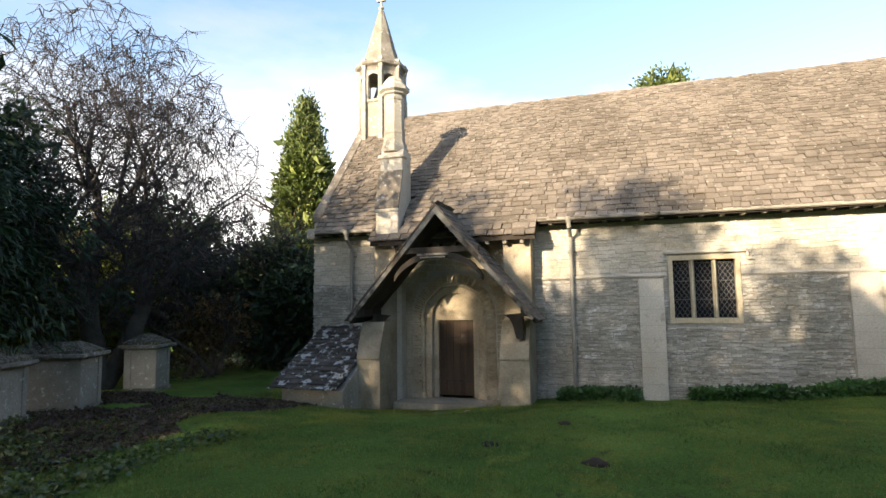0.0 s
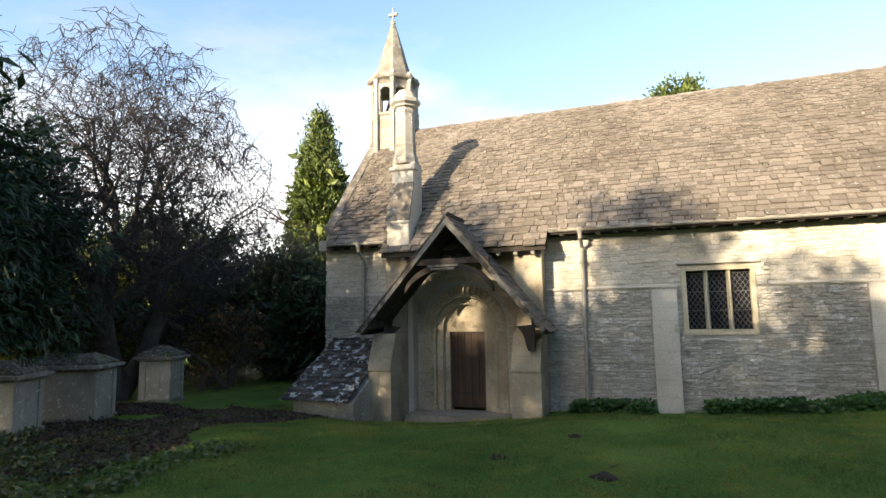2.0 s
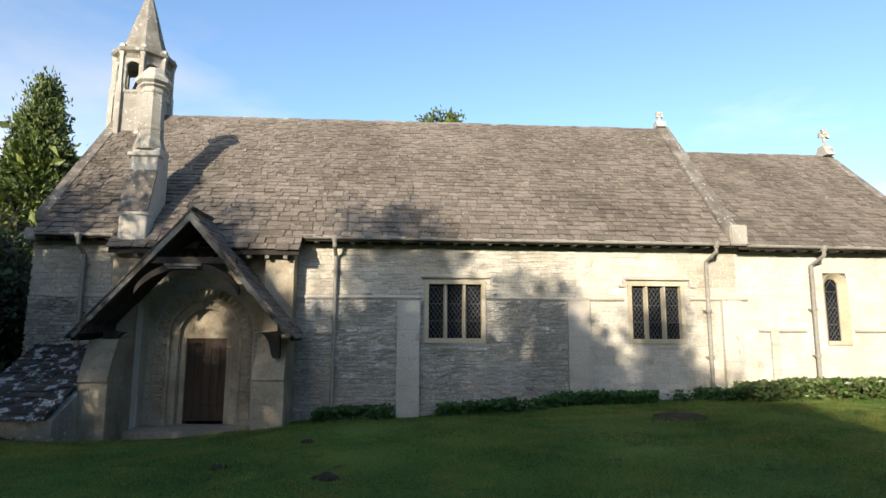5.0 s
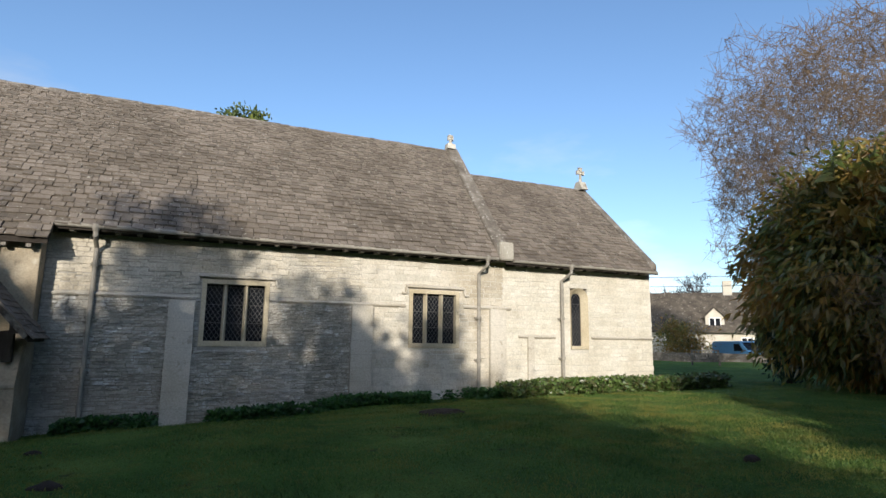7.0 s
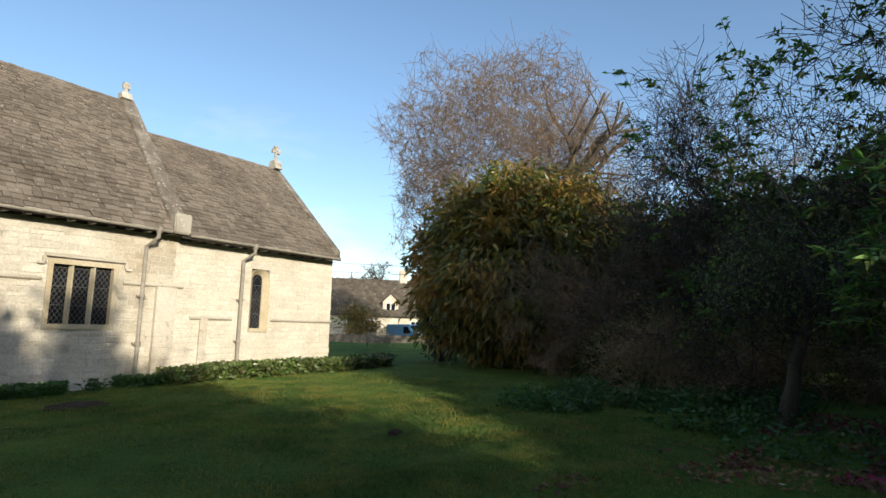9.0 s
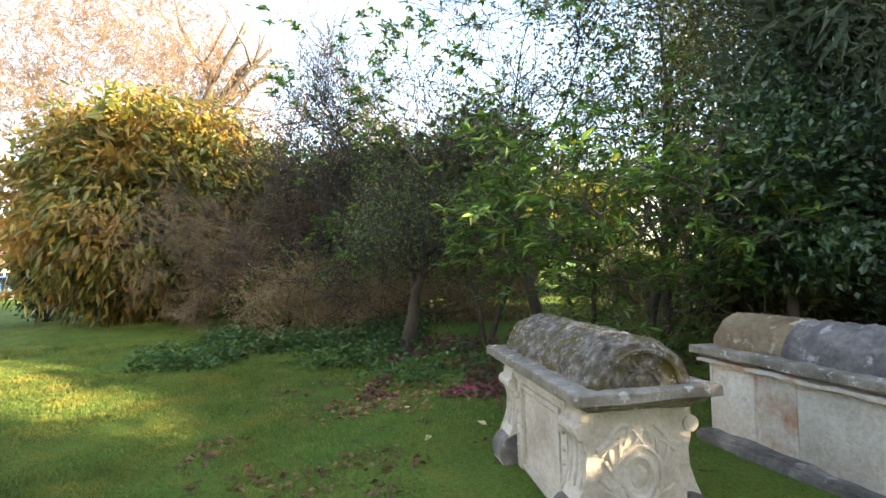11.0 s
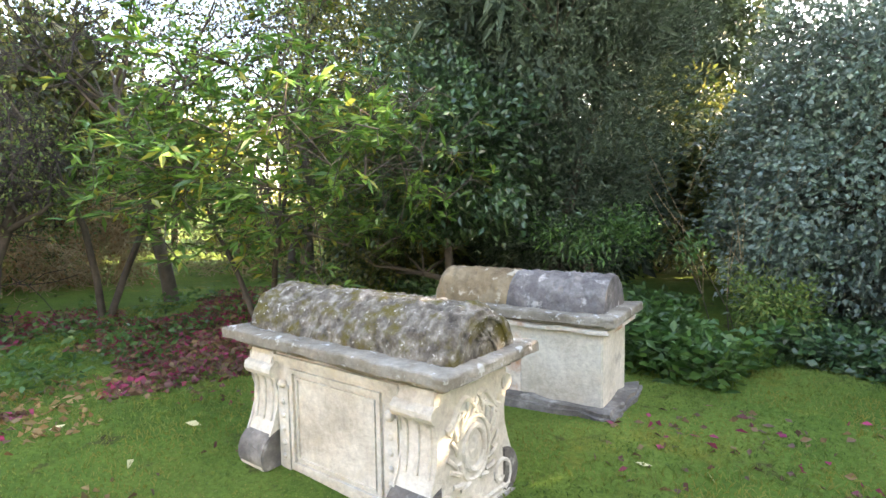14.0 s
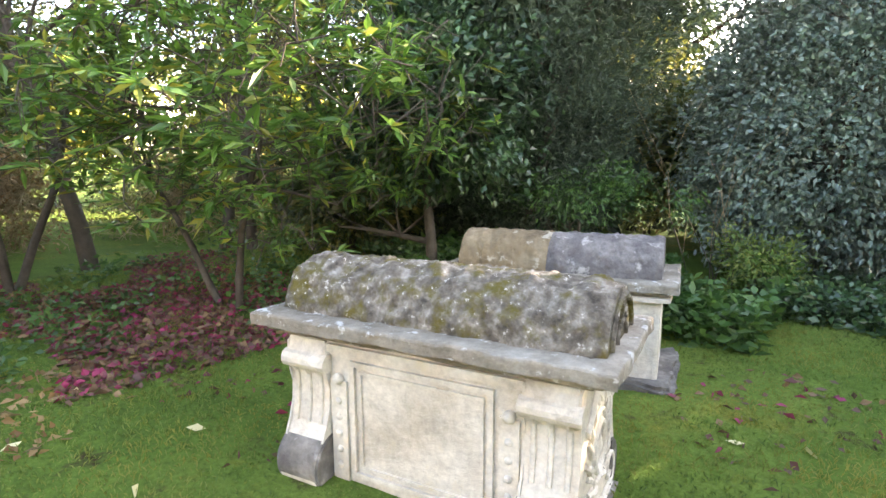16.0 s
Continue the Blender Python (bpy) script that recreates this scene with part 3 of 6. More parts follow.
def gable_cross(x, z, big, name):
    bm = bmesh.new()
    prism(bm, [(RIDGE_Y - 0.3 * big, z), (RIDGE_Y + 0.3 * big, z), (RIDGE_Y + 0.11, z + 0.35 * big), (RIDGE_Y - 0.11, z + 0.35 * big)], x - 0.15, x + 0.15)
    foot = cpart(name, bm, ASHLAR_GREY)
    bm = bmesh.new()
    z += 0.33 * big
    turned(bm, x, RIDGE_Y, [(0.10, z), (0.08, z + 0.06), (0.055, z + 0.1), (0.05, z + 0.5 * big)], 8)
    h = z + 0.42 * big
    for dx, dz in ((0.2, 0), (-0.2, 0), (0, 0.24)):
        a, b = (x + 0.03 * np.sign(dx), h + 0.03 * np.sign(dz)), (x + dx * big * 0.9, h + dz * big * 0.9)
        w = 0.045
        if dx:
            prism(bm, [(a[0], h - w), (b[0], h - 0.085), (b[0], h + 0.085), (a[0], h + w)], RIDGE_Y - 0.05, RIDGE_Y + 0.05, "y")
        else:
            prism(bm, [(x - w, h), (x + w, h), (x + 0.085, b[1]), (x - 0.085, b[1])], RIDGE_Y - 0.05, RIDGE_Y + 0.05, "y")
    part("cross", bm, ASHLAR_GREY, foot, "carved stone gable cross")


gable_cross(XJ - 0.25, RIDGE_Z + 0.08, 0.55, "nave_finial")
gable_cross(XE - 0.15, CH_RIDGE_Z + 0.02, 0.95, "chancel_finial")

# eaves: wall plate, rafter ends, gutters
for x0, x1, z in ((-1.9, XJ - 0.38, EAVE_Z), (XJ + 0.1, XE - 0.1, CH_EAVE_Z), (-8.0, -5.9, EAVE_Z)):
    bm = bmesh.new()
    box(bm, x0, x1, WF - 0.06, WF + 0.1, z - 0.16, z + 0.02)
    cpart("wall_plate", bm, OAK)
    x = x0 + 0.3
    while x < x1:
        bm = bmesh.new()
        prism(bm, [(EAVE_Y + 0.04, z - 0.10), (WF + 0.05, z - 0.02), (WF + 0.05, z - 0.16), (EAVE_Y + 0.04, z - 0.17)], x - 0.045, x + 0.045)
        cpart("rafter_end", bm, BARGE)
        x += 0.42
    bm = bmesh.new()
    tube(bm, [(x0, EAVE_Y - 0.04, z - 0.05), ((x0 + x1) / 2, EAVE_Y - 0.04, z - 0.065), (x1, EAVE_Y - 0.04, z - 0.08)], 0.055, 8)
    cpart("gutter", bm, PIPE)
x = -5.6
while x < -2.0:
    bm = bmesh.new()
    prism(bm, [(14.32, 3.9), (14.62, 4.0), (14.62, 3.86), (14.32, 3.8)], x - 0.045, x + 0.045)
    cpart("rafter_end", bm, BARGE)
    x += 0.42


def rainwater_pipe(x, z_top, z_bot, out=0.1, kick=0.0):
    bm = bmesh.new()
    y = WF - out
    tube(bm, [(x + kick, EAVE_Y - 0.03, z_top), (x + kick, EAVE_Y - 0.02, z_top - 0.2), (x, y, z_top - 0.42), (x, y, z_bot)], 0.05, 10)
    turned(bm, x + kick, EAVE_Y - 0.03, [(0.06, z_top - 0.1), (0.085, z_top - 0.02), (0.085, z_top + 0.05)], 10)
    for z in np.arange(z_bot + 0.9, z_top - 0.6, 1.15):
        turned(bm, x, y, [(0.07, z), (0.07, z + 0.08)], 10)
        box(bm, x - 0.1, x + 0.1, y + 0.03, WF + 0.01, z + 0.02, z + 0.06)
    cpart("rainwater_pipe", bm, PIPE, label="cast-iron downpipe painted stone colour")


rainwater_pipe(-1.15, 4.36, 0.35)
rainwater_pipe(8.13, 4.34, 0.6, kick=0.12)
rainwater_pipe(10.9, 4.28, 0.65, kick=0.14)
rainwater_pipe(-7.05, 4.34, 1.6)


# pilaster strips, string courses
def strip(x0, x1, z1, out, parent_name="pilaster"):
    ob = None
    z, k = -0.2, 0
    rs = np.random.default_rng(int(abs(x0) * 100))
    bm = bmesh.new()
    box(bm, x0, x1, WF - out + 0.012, WF + 0.05, -0.3, z1 - 0.01)
    ob = cpart(parent_name, bm, MORTAR)
    while z < z1 - 0.05:
        h = min(rs.uniform(0.26, 0.42), z1 - z)
        if z1 - z - h < 0.15:
            h = z1 - z
        b2 = bmesh.new()
        box(b2, x0 - 0.003, x1 + 0.003, WF - out + rs.uniform(-0.004, 0.004), WF + 0.04, z + 0.004, z + h - 0.004)
        cpart("quoin_stone", b2, ASHLAR, ob)
        z += h


strip(0.36, 0.9, 2.9, 0.12)
strip(4.55, 5.09, 2.92, 0.12)
strip(8.5, 9.0, 2.95, 0.10)
strip(9.75, 9.95, 2.2, 0.05)
for x0, x1, z in ((-2.05, 0.92, 2.95), (2.75, 6.0, 2.95), (7.7, 9.2, 2.98), (9.45, 10.7, 2.2), (12.0, 14.4, 2.2)):
    bm = bmesh.new()
    prism(bm, [(WF + 0.02, z - 0.055), (WF - 0.045, z - 0.02), (WF - 0.06, z + 0.01), (WF + 0.02, z + 0.06)], x0, x1)
    cpart("string_course", bm, ASHLAR)


# ---- windows ----
def lattice(x0, x1, z0, z1, y, step=0.105, arch=0.0):
    """Diamond leads across a light, clipped to it."""
    segs = []
    w, h = x1 - x0, z1 - z0
    rise = 1.45
    for s in (1, -1):
        c = -h / rise
        while c < w + h / rise:
            pts = []
            xa, xb = (c, c + h / rise) if s > 0 else (c + h / rise, c)
            t0, t1 = 0.0, 1.0
            dx = xb - xa
            lo, hi = sorted(((0 - xa) / dx, (w - xa) / dx))
            t0, t1 = max(0, lo), min(1, hi)
            if t1 - t0 > 0.01:
                p, q = (x0 + xa + dx * t0, z0 + h * t0), (x0 + xa + dx * t1, z0 + h * t1)
                mid = (x0 + x1) / 2
                keep = True
                if arch:
                    for e in (p, q):
                        if e[1] > z1 - arch and (e[0] - mid) ** 2 + (e[1] - (z1 - arch)) ** 2 > (arch * 1.08) ** 2:
                            keep = False
                if keep:
                    segs.append((p[0], y, p[1], q[0], y, q[1], 0.0055, 0.0055))
            c += step
    for z in np.arange(z0 + 0.42, z1, 0.42):
        segs.append((x0, y - 0.006, z, x1, y - 0.006, z, 0.007, 0.007))
    return segs


def three_light_window(x0, x1):
    bm = bmesh.new()
    fx0, fx1, fz0, fz1, y = x0 - 0.1, x1 + 0.1, WZ0 - 0.12, WZ1 + 0.1, WF - 0.012
    light = (x1 - x0 - 2 * 0.105) / 3
    box(bm, fx0, fx1, y, WF + 0.3, fz0, WZ0)
    box(bm, fx0, fx1, y, WF + 0.3, WZ1, fz1)
    box(bm, fx0, x0, y, WF + 0.3, WZ0, WZ1)
    box(bm, x1, fx1, y, WF + 0.3, WZ0, WZ1)
    win = cpart("window", bm, FRAME_STONE, label="three-light mullioned window with leaded panes")
    for i in range(3):
        a = x0 + i * (light + 0.105)
        if i < 2:
            bm = bmesh.new()
            m0, m1 = a + light, a + light + 0.105
            prism(bm, [(m0, WF + 0.13), (m0 + 0.035, WF + 0.02), (m1 - 0.035, WF + 0.02), (m1, WF + 0.13), (m1, WF + 0.25), (m0, WF + 0.25)], WZ0, WZ1, "z")
            part("mullion", bm, FRAME_STONE, win)
        bm = bmesh.new()
        box(bm, a, a + light, WF + 0.155, WF + 0.163, WZ0, WZ1)
        part("pane", bm, GLASS, win, "dark leaded glass")
        v, f = sticks(lattice(a, a + light, WZ0, WZ1, WF + 0.148), 4)
        quads("leading", v, f, LEAD, win)
    bm = bmesh.new()
    z = WZ1 + 0.17
    e0, e1 = x0 - 0.2, x1 + 0.25
    prism(bm, [(WF + 0.02, z - 0.03), (WF - 0.07, z - 0.02), (WF - 0.08, z + 0.02), (WF + 0.02, z + 0.07)], e0, e1)
    for e, s in ((e0, -1), (e1, 1)):
        box(bm, e - 0.03, e + 0.03, WF - 0.065, WF + 0.02, z - 0.15, z - 0.025)
        box(bm, min(e, e + s * 0.12), max(e, e + s * 0.12), WF - 0.065, WF + 0.02, z - 0.2, z - 0.15)
    part("hood_mould", bm, ASHLAR, win)


for a, b in WINDOWS:
    three_light_window(a, b)

# lancet in the chancel
bm = bmesh.new()
mid, r = (LX0 + LX1) / 2, (LX1 - LX0) / 2
zc = LZ1 - r
ins = [(mid + r * math.cos(a), zc + r * math.sin(a)) for a in np.linspace(0, math.pi, 13)]
outs = [(mid + (r + 0.15) * math.cos(a), zc + (r + 0.15) * math.sin(a)) for a in np.linspace(0, math.pi, 13)]
ins = [(LX1, LZ0)] + ins + [(LX0, LZ0)]
outs = [(LX1 + 0.15, LZ0 - 0.1)] + outs + [(LX0 - 0.15, LZ0 - 0.1)]
rows = [(ins, WF + 0.3), (ins, WF + 0.16), (outs, WF - 0.012), (outs, WF + 0.3)]
loops = [[bm.verts.new((p[0], y, p[1])) for p in pts] for pts, y in rows]
for a, b in zip(loops, loops[1:]):
    for i in range(len(ins) - 1):
        bm.faces.new((a[i], a[i + 1], b[i + 1], b[i]))
lancet = cpart("lancet_window", bm, FRAME_STONE, label="narrow round-headed window with leaded glass")
bm = bmesh.new()
prism(bm, ins, WF + 0.20, WF + 0.21, "y")
part("pane", bm, GLASS, lancet, "dark leaded glass")
v, f = sticks(lattice(LX0, LX1, LZ0, LZ1, WF + 0.19, arch=r), 4)
quads("leading", v, f, LEAD, lancet)
bm = bmesh.new()
box(bm, LX0 - 0.14, LX1 + 0.14, WF - 0.02, WF + 0.3, LZ0 - 0.1, LZ0)
part("sill", bm, FRAME_STONE, lancet)

# ---- porch ----
PF = 13.3
PX, PZ, HALF, FOOT_Z = -4.07, 4.66, 2.24, 2.05
# doorway: tympanum, rings of arch stones, jambs, door
bm = bmesh.new()
arc = [(ARCH_X + 0.62 * math.cos(a), ARCH_Z + 0.82 * math.sin(a)) for a in np.linspace(0, math.pi, 17)]
prism(bm, [(ARCH_X + 0.62, DOOR_Z1)] + arc + [(ARCH_X - 0.62, DOOR_Z1)], WF + 0.10, WF + 0.4, "y")
doorway = cpart("doorway", bm, PORCH_STONE, label="carved round-arched stone doorway")
bm = bmesh.new()
for s in (-1, 1):
    box(bm, ARCH_X + s * 0.47 - (0.15 if s < 0 else 0), ARCH_X + s * 0.47 + (0.15 if s > 0 else 0), WF + 0.08, WF + 0.4, -0.3, DOOR_Z1)
part("jamb", bm, PORCH_STONE, doorway)


def ring_stones(r0, r1, y0, y1, count, notch, name):
    for i in range(count):
        a0, a1 = math.pi * i / count + 0.006, math.pi * (i + 1) / count - 0.006
        am = (a0 + a1) / 2
        bm = bmesh.new()
        pts = [(ARCH_X + r * math.cos(a), ARCH_Z + r * 1.02 * math.sin(a)) for r, a in ((r0, a0), (r1, a0), (r1, a1), (r0, a1))]
        prism(bm, pts, y0, y1, "y")
        if notch:
            pts = [(ARCH_X + r * math.cos(a), ARCH_Z + r * 1.02 * math.sin(a)) for r, a in ((r0 + 0.03, am - 0.02), (r1 - 0.02, am - 0.034), (r1 - 0.02, am + 0.034), (r0 + 0.03, am + 0.02))]
            prism(bm, pts, y0 - 0.07, y0 + 0.01, "y")
        part(name, bm, PORCH_STONE, doorway)


ring_stones(0.62, 0.80, WF - 0.02, WF + 0.3, 11, False, "arch_stone")
ring_stones(0.86, 1.10, WF - 0.10, WF + 0.1, 21, True, "voussoir")
bm = bmesh.new()
tube(bm, [(ARCH_X + 0.83 * math.cos(a), WF - 0.06, ARCH_Z + 0.845 * math.sin(a)) for a in np.linspace(0, math.pi, 25)], 0.045, 8)
part("roll_moulding", bm, PORCH_STONE, doorway)
for s in (-1, 1):
    bm = bmesh.new()
    x = ARCH_X + s * 0.71
    box(bm, x - 0.09, x + 0.09, WF - 0.02, WF + 0.3, -0.3, ARCH_Z)
    part("jamb_stone", bm, PORCH_STONE, doorway)
    bm = bmesh.new()
    turned(bm, ARCH_X + s * 0.83, WF - 0.06, [(0.075, -0.1), (0.075, 0.1), (0.045, 0.14), (0.045, ARCH_Z - 0.2), (0.07, ARCH_Z - 0.08), (0.08, ARCH_Z)], 10)
    part("nook_shaft", bm, PORCH_STONE, doorway)
    z = -0.1
    while z < ARCH_Z - 0.05:
        h = min(0.2, ARCH_Z - z)
        bm = bmesh.new()
        x = ARCH_X + s * 0.985
        box(bm, x - 0.115, x + 0.115, WF - 0.10, WF + 0.1, z + 0.004, z + h - 0.004)
        if z > 0.15:
            prism(bm, [(x - 0.10, z + 0.06), (x + 0.09, z + 0.075), (x + 0.09, z + 0.125), (x - 0.10, z + 0.14)], WF - 0.17, WF - 0.09, "y")
        part("jamb_stone", bm, PORCH_STONE, doorway)
        z += h
# wall of the thickened bay round the arch
bm = bmesh.new()
for s in (-1, 1):
    x0, x1 = sorted((ARCH_X + s * 1.105, -5.62 if s < 0 else -2.72))
    box(bm, x0, x1, WF - 0.09, WF + 0.01, -0.4, 4.0)
top = [(ARCH_X + 1.105 * math.cos(a), ARCH_Z + 1.125 * math.sin(a)) for a in np.linspace(0, math.pi, 17)]
prism(bm, [(ARCH_X + 1.105, 4.0)] + top + [(ARCH_X - 1.105, 4.0)], WF - 0.09, WF + 0.01, "y")
porch_back = cpart("porch_back_wall", bm, MORTAR)

bm = bmesh.new()
for i in range(5):
    a = DOOR_X0 + (DOOR_X1 - DOOR_X0) / 5 * i
    box(bm, a + 0.003, a + (DOOR_X1 - DOOR_X0) / 5 - 0.003, WF + 0.16, WF + 0.2, 0.03, DOOR_Z1)
door = cpart("door", bm, DOOR_WOOD, label="dark oak plank church door, shut")
for z in (0.4, 1.5):
    bm = bmesh.new()
    prism(bm, [(DOOR_X1, z - 0.025), (DOOR_X1, z + 0.025), (DOOR_X0 + 0.2, z + 0.012), (DOOR_X0 + 0.12, z), (DOOR_X0 + 0.2, z - 0.012)], WF + 0.15, WF + 0.162, "y")
    part("strap_hinge", bm, IRON, door)
bm = bmesh.new()
tube(bm, [(DOOR_X0 + 0.16 + 0.05 * math.cos(a), WF + 0.145, 1.22 + 0.05 * math.sin(a)) for a in np.linspace(0, 2 * math.pi, 17)], 0.008, 6)
part("ring_handle", bm, IRON, door)

# piers: side walls with a weathered step in front
for name, x0, x1, yf in (("porch_pier", -2.74, -2.07, 13.92), ("porch_pier", -6.2, -5.6, 13.55)):
    bm = bmesh.new()
    prism(bm, [(yf, -0.5), (yf, 1.06), (yf - 0.03, 1.07), (yf - 0.03, 1.12), (yf + 0.06, 1.42), (yf + 0.3, 1.95), (14.55, 2.0), (14.55, 4.02), (WF, 4.2), (WF, -0.5)], x0, x1)
    bmesh.ops.bevel(bm, geom=[e for e in bm.edges if e.calc_length() > 0.5], offset=0.012, segments=1, affect="EDGES")
    pier = cpart(name, bm, PORCH_STONE, label="buttress-like porch side wall of dressed stone")
    rs = np.random.default_rng(int(-x0 * 10))
    z = -0.3
    while z < 0.98:
        h = min(rs.uniform(0.2, 0.34), 1.04 - z)
        b2 = bmesh.new()
        cut = x0 + (x1 - x0) * rs.uniform(0.35, 0.65)
        box(b2, x0 - 0.007, cut - 0.004, yf - 0.008 + rs.uniform(-0.003, 0.003), yf + 0.5, z + 0.004, z + h - 0.004)
        cpart("quoin_stone", b2, PORCH_STONE, pier)
        b2 = bmesh.new()
        box(b2, cut + 0.004, x1 + 0.007, yf - 0.008 + rs.uniform(-0.003, 0.003), yf + 0.5, z + 0.004, z + h - 0.004)
        cpart("quoin_stone", b2, PORCH_STONE, pier)
        z += h

# canopy of oak and slate
canopy = cpart("porch_canopy", soft_box(PX - 1.0, PX + 1.0, PF + 0.08, PF + 0.24, 3.56, 3.7, 0.01), OAK, label="open oak-framed porch canopy with slated gable")


def porch_part(name, bm, material, label=""):
    return part(name, bm, material, canopy, label)


for s in (-1, 1):
    bm = bmesh.new()
    prism(bm, [(PX, PZ), (PX + s * HALF, FOOT_Z), (PX + s * (HALF - 0.06), FOOT_Z - 0.06), (PX, PZ - 0.19)], PF, PF + 0.06, "y")
    porch_part("barge_board", bm, BARGE, "silvered oak barge board")
    bm = bmesh.new()
    prism(bm, [(PX, PZ - 0.1), (PX + s * HALF, FOOT_Z - 0.05), (PX + s * HALF, FOOT_Z - 0.12), (PX, PZ - 0.18)], PF + 0.06, 14.6, "y")
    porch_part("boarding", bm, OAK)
    bm = bmesh.new()
    x = PX + s * 2.03
    box(bm, x - 0.09, x + 0.09, PF + 0.05, 14.6, 2.08, 2.26)
    porch_part("eaves_plate", bm, OAK)
    bm = bmesh.new()
    x = PX + s * 1.72
    arcpts = [(x + s * 0.02, 1.55)] + [(x - s * 0.28 * (1 - math.cos(a)) - s * 0.02, 1.55 + 0.55 * math.sin(a)) for a in np.linspace(0.2, math.pi / 2, 6)] + [(x + s * 0.16, 2.15), (x + s * 0.16, 1.55)]
    prism(bm, arcpts, 13.9, 14.05, "y")
    porch_part("brace", bm, OAK)
bm = bmesh.new()
box(bm, PX - 0.45, PX + 0.3, PF - 0.02, PF + 0.05, 3.5, 3.545)
box(bm, PX - 0.38, PX + 0.22, PF - 0.02, PF + 0.04, 3.44, 3.475)
porch_part("notice_batten", bm, BARGE)
# arched brace under the tie beam
bm = bmesh.new()
up = [(PX + 1.15 * math.cos(a), 2.75 + 0.85 * math.sin(a)) for a in np.linspace(0.35, math.pi - 0.35, 15)]
lo = [(PX + 1.15 * math.cos(a), 2.62 + 0.83 * math.sin(a)) for a in np.linspace(math.pi - 0.35, 0.35, 15)]
prism(bm, up + lo, PF + 0.1, PF + 0.22, "y")
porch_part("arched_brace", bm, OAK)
# step and paving
bm = soft_box(-5.5, -2.8, 14.1, WF + 0.1, -0.2, -0.02, 0.02)
tagged(part("doorstep", bm, PAVING), "broad worn stone doorstep", "doorstep", kind="structure")
rs = np.random.default_rng(9)
for i in range(9):
    x, y = -5.4 + (i % 5) * 0.62, 13.75 - (i // 5) * 0.42
    z = float(lie(np.array(x), np.array(y)))
    bm = soft_box(x, x + 0.58, y - 0.38, y, z - 0.06, z + 0.015, 0.012)
    tagged(part("paving_slab", bm, PAVING), "worn limestone paving slab in the grass", "paving slab", "slabs before the porch")

# ---- stack with octagonal chimney ----
bm = bmesh.new()
prism(bm, [(14.62, -0.5), (14.62, 3.9), (14.4, 3.95), (14.4, 4.9), (14.72, 5.92), (14.72, 6.36), (14.85, 6.55), (15.35, 6.55), (15.35, 4.0), (WF, 4.0), (WF, -0.5)], -6.09, -5.46)
bmesh.ops.bevel(bm, geom=[e for e in bm.edges if e.calc_length() > 0.3], offset=0.02, segments=1, affect="EDGES")
stack = cpart("chimney_buttress", bm, ASHLAR, label="stepped buttress carrying an octagonal stone chimney")
bm = bmesh.new()
prism(bm, [(14.36, 4.88), (14.70, 5.95), (14.74, 5.92), (14.40, 4.85)], -6.11, -5.44)
part("weathering_slab", bm, RIDGE_STONE, stack, "dark weathered sloping slab")
for z, y, o in ((4.83, 14.4, 0.025), (6.34, 14.72, 0.06)):
    part("drip_course", soft_box(-6.09 - o, -5.46 + o, y - o, y + 0.25, z - 0.05, z + 0.05, 0.015), ASHLAR, stack)
bm = bmesh.new()
turned(bm, -5.82, 15.05, [(0.36, 6.5), (0.36, 6.62), (0.30, 6.8), (0.285, 7.0), (0.30, 7.02), (0.30, 7.08), (0.28, 7.1), (0.27, 7.95), (0.29, 7.97), (0.29, 8.02), (0.265, 8.03), (0.265, 8.1), (0.34, 8.14), (0.34, 8.18), (0.43, 8.24), (0.43, 8.34), (0.36, 8.36), (0.30, 8.46), (0.30, 8.5), (0.2, 8.62), (0.15, 8.64)], 8)
part("shaft", bm, ASHLAR_GREY, stack)

# ---- bell turret ----
TX, TY = -7.67, RIDGE_Y
bm = bmesh.new()
turned(bm, TX, TY, [(0.75, 7.3), (0.75, 9.05), (0.80, 9.1), (0.80, 9.16), (0.72, 9.2), (0.40, 9.21)], 8)
turret = cpart("bell_turret", bm, ASHLAR_GREY, label="octagonal open bell turret with stone spirelet")
bm = bmesh.new()
turned(bm, TX, TY, [(0.5, 10.18), (0.76, 10.17), (0.80, 10.3), (0.90, 10.36), (0.92, 10.46), (0.80, 10.52), (0.68, 10.55), (0.5, 11.1), (0.3, 11.85), (0.10, 12.55), (0.06, 12.62)], 8)
part("spirelet", bm, SPIRE, turret, "lichened stone spirelet")
bm = bmesh.new()
turned(bm, TX, TY, [(0.06, 12.6), (0.10, 12.66), (0.10, 12.7), (0.04, 12.76), (0.035, 13.2), (0.02, 13.25)], 8)
box(bm, TX - 0.16, TX + 0.16, TY - 0.04, TY + 0.04, 12.92, 13.02)
part("finial", bm, ASHLAR_GREY, turret)
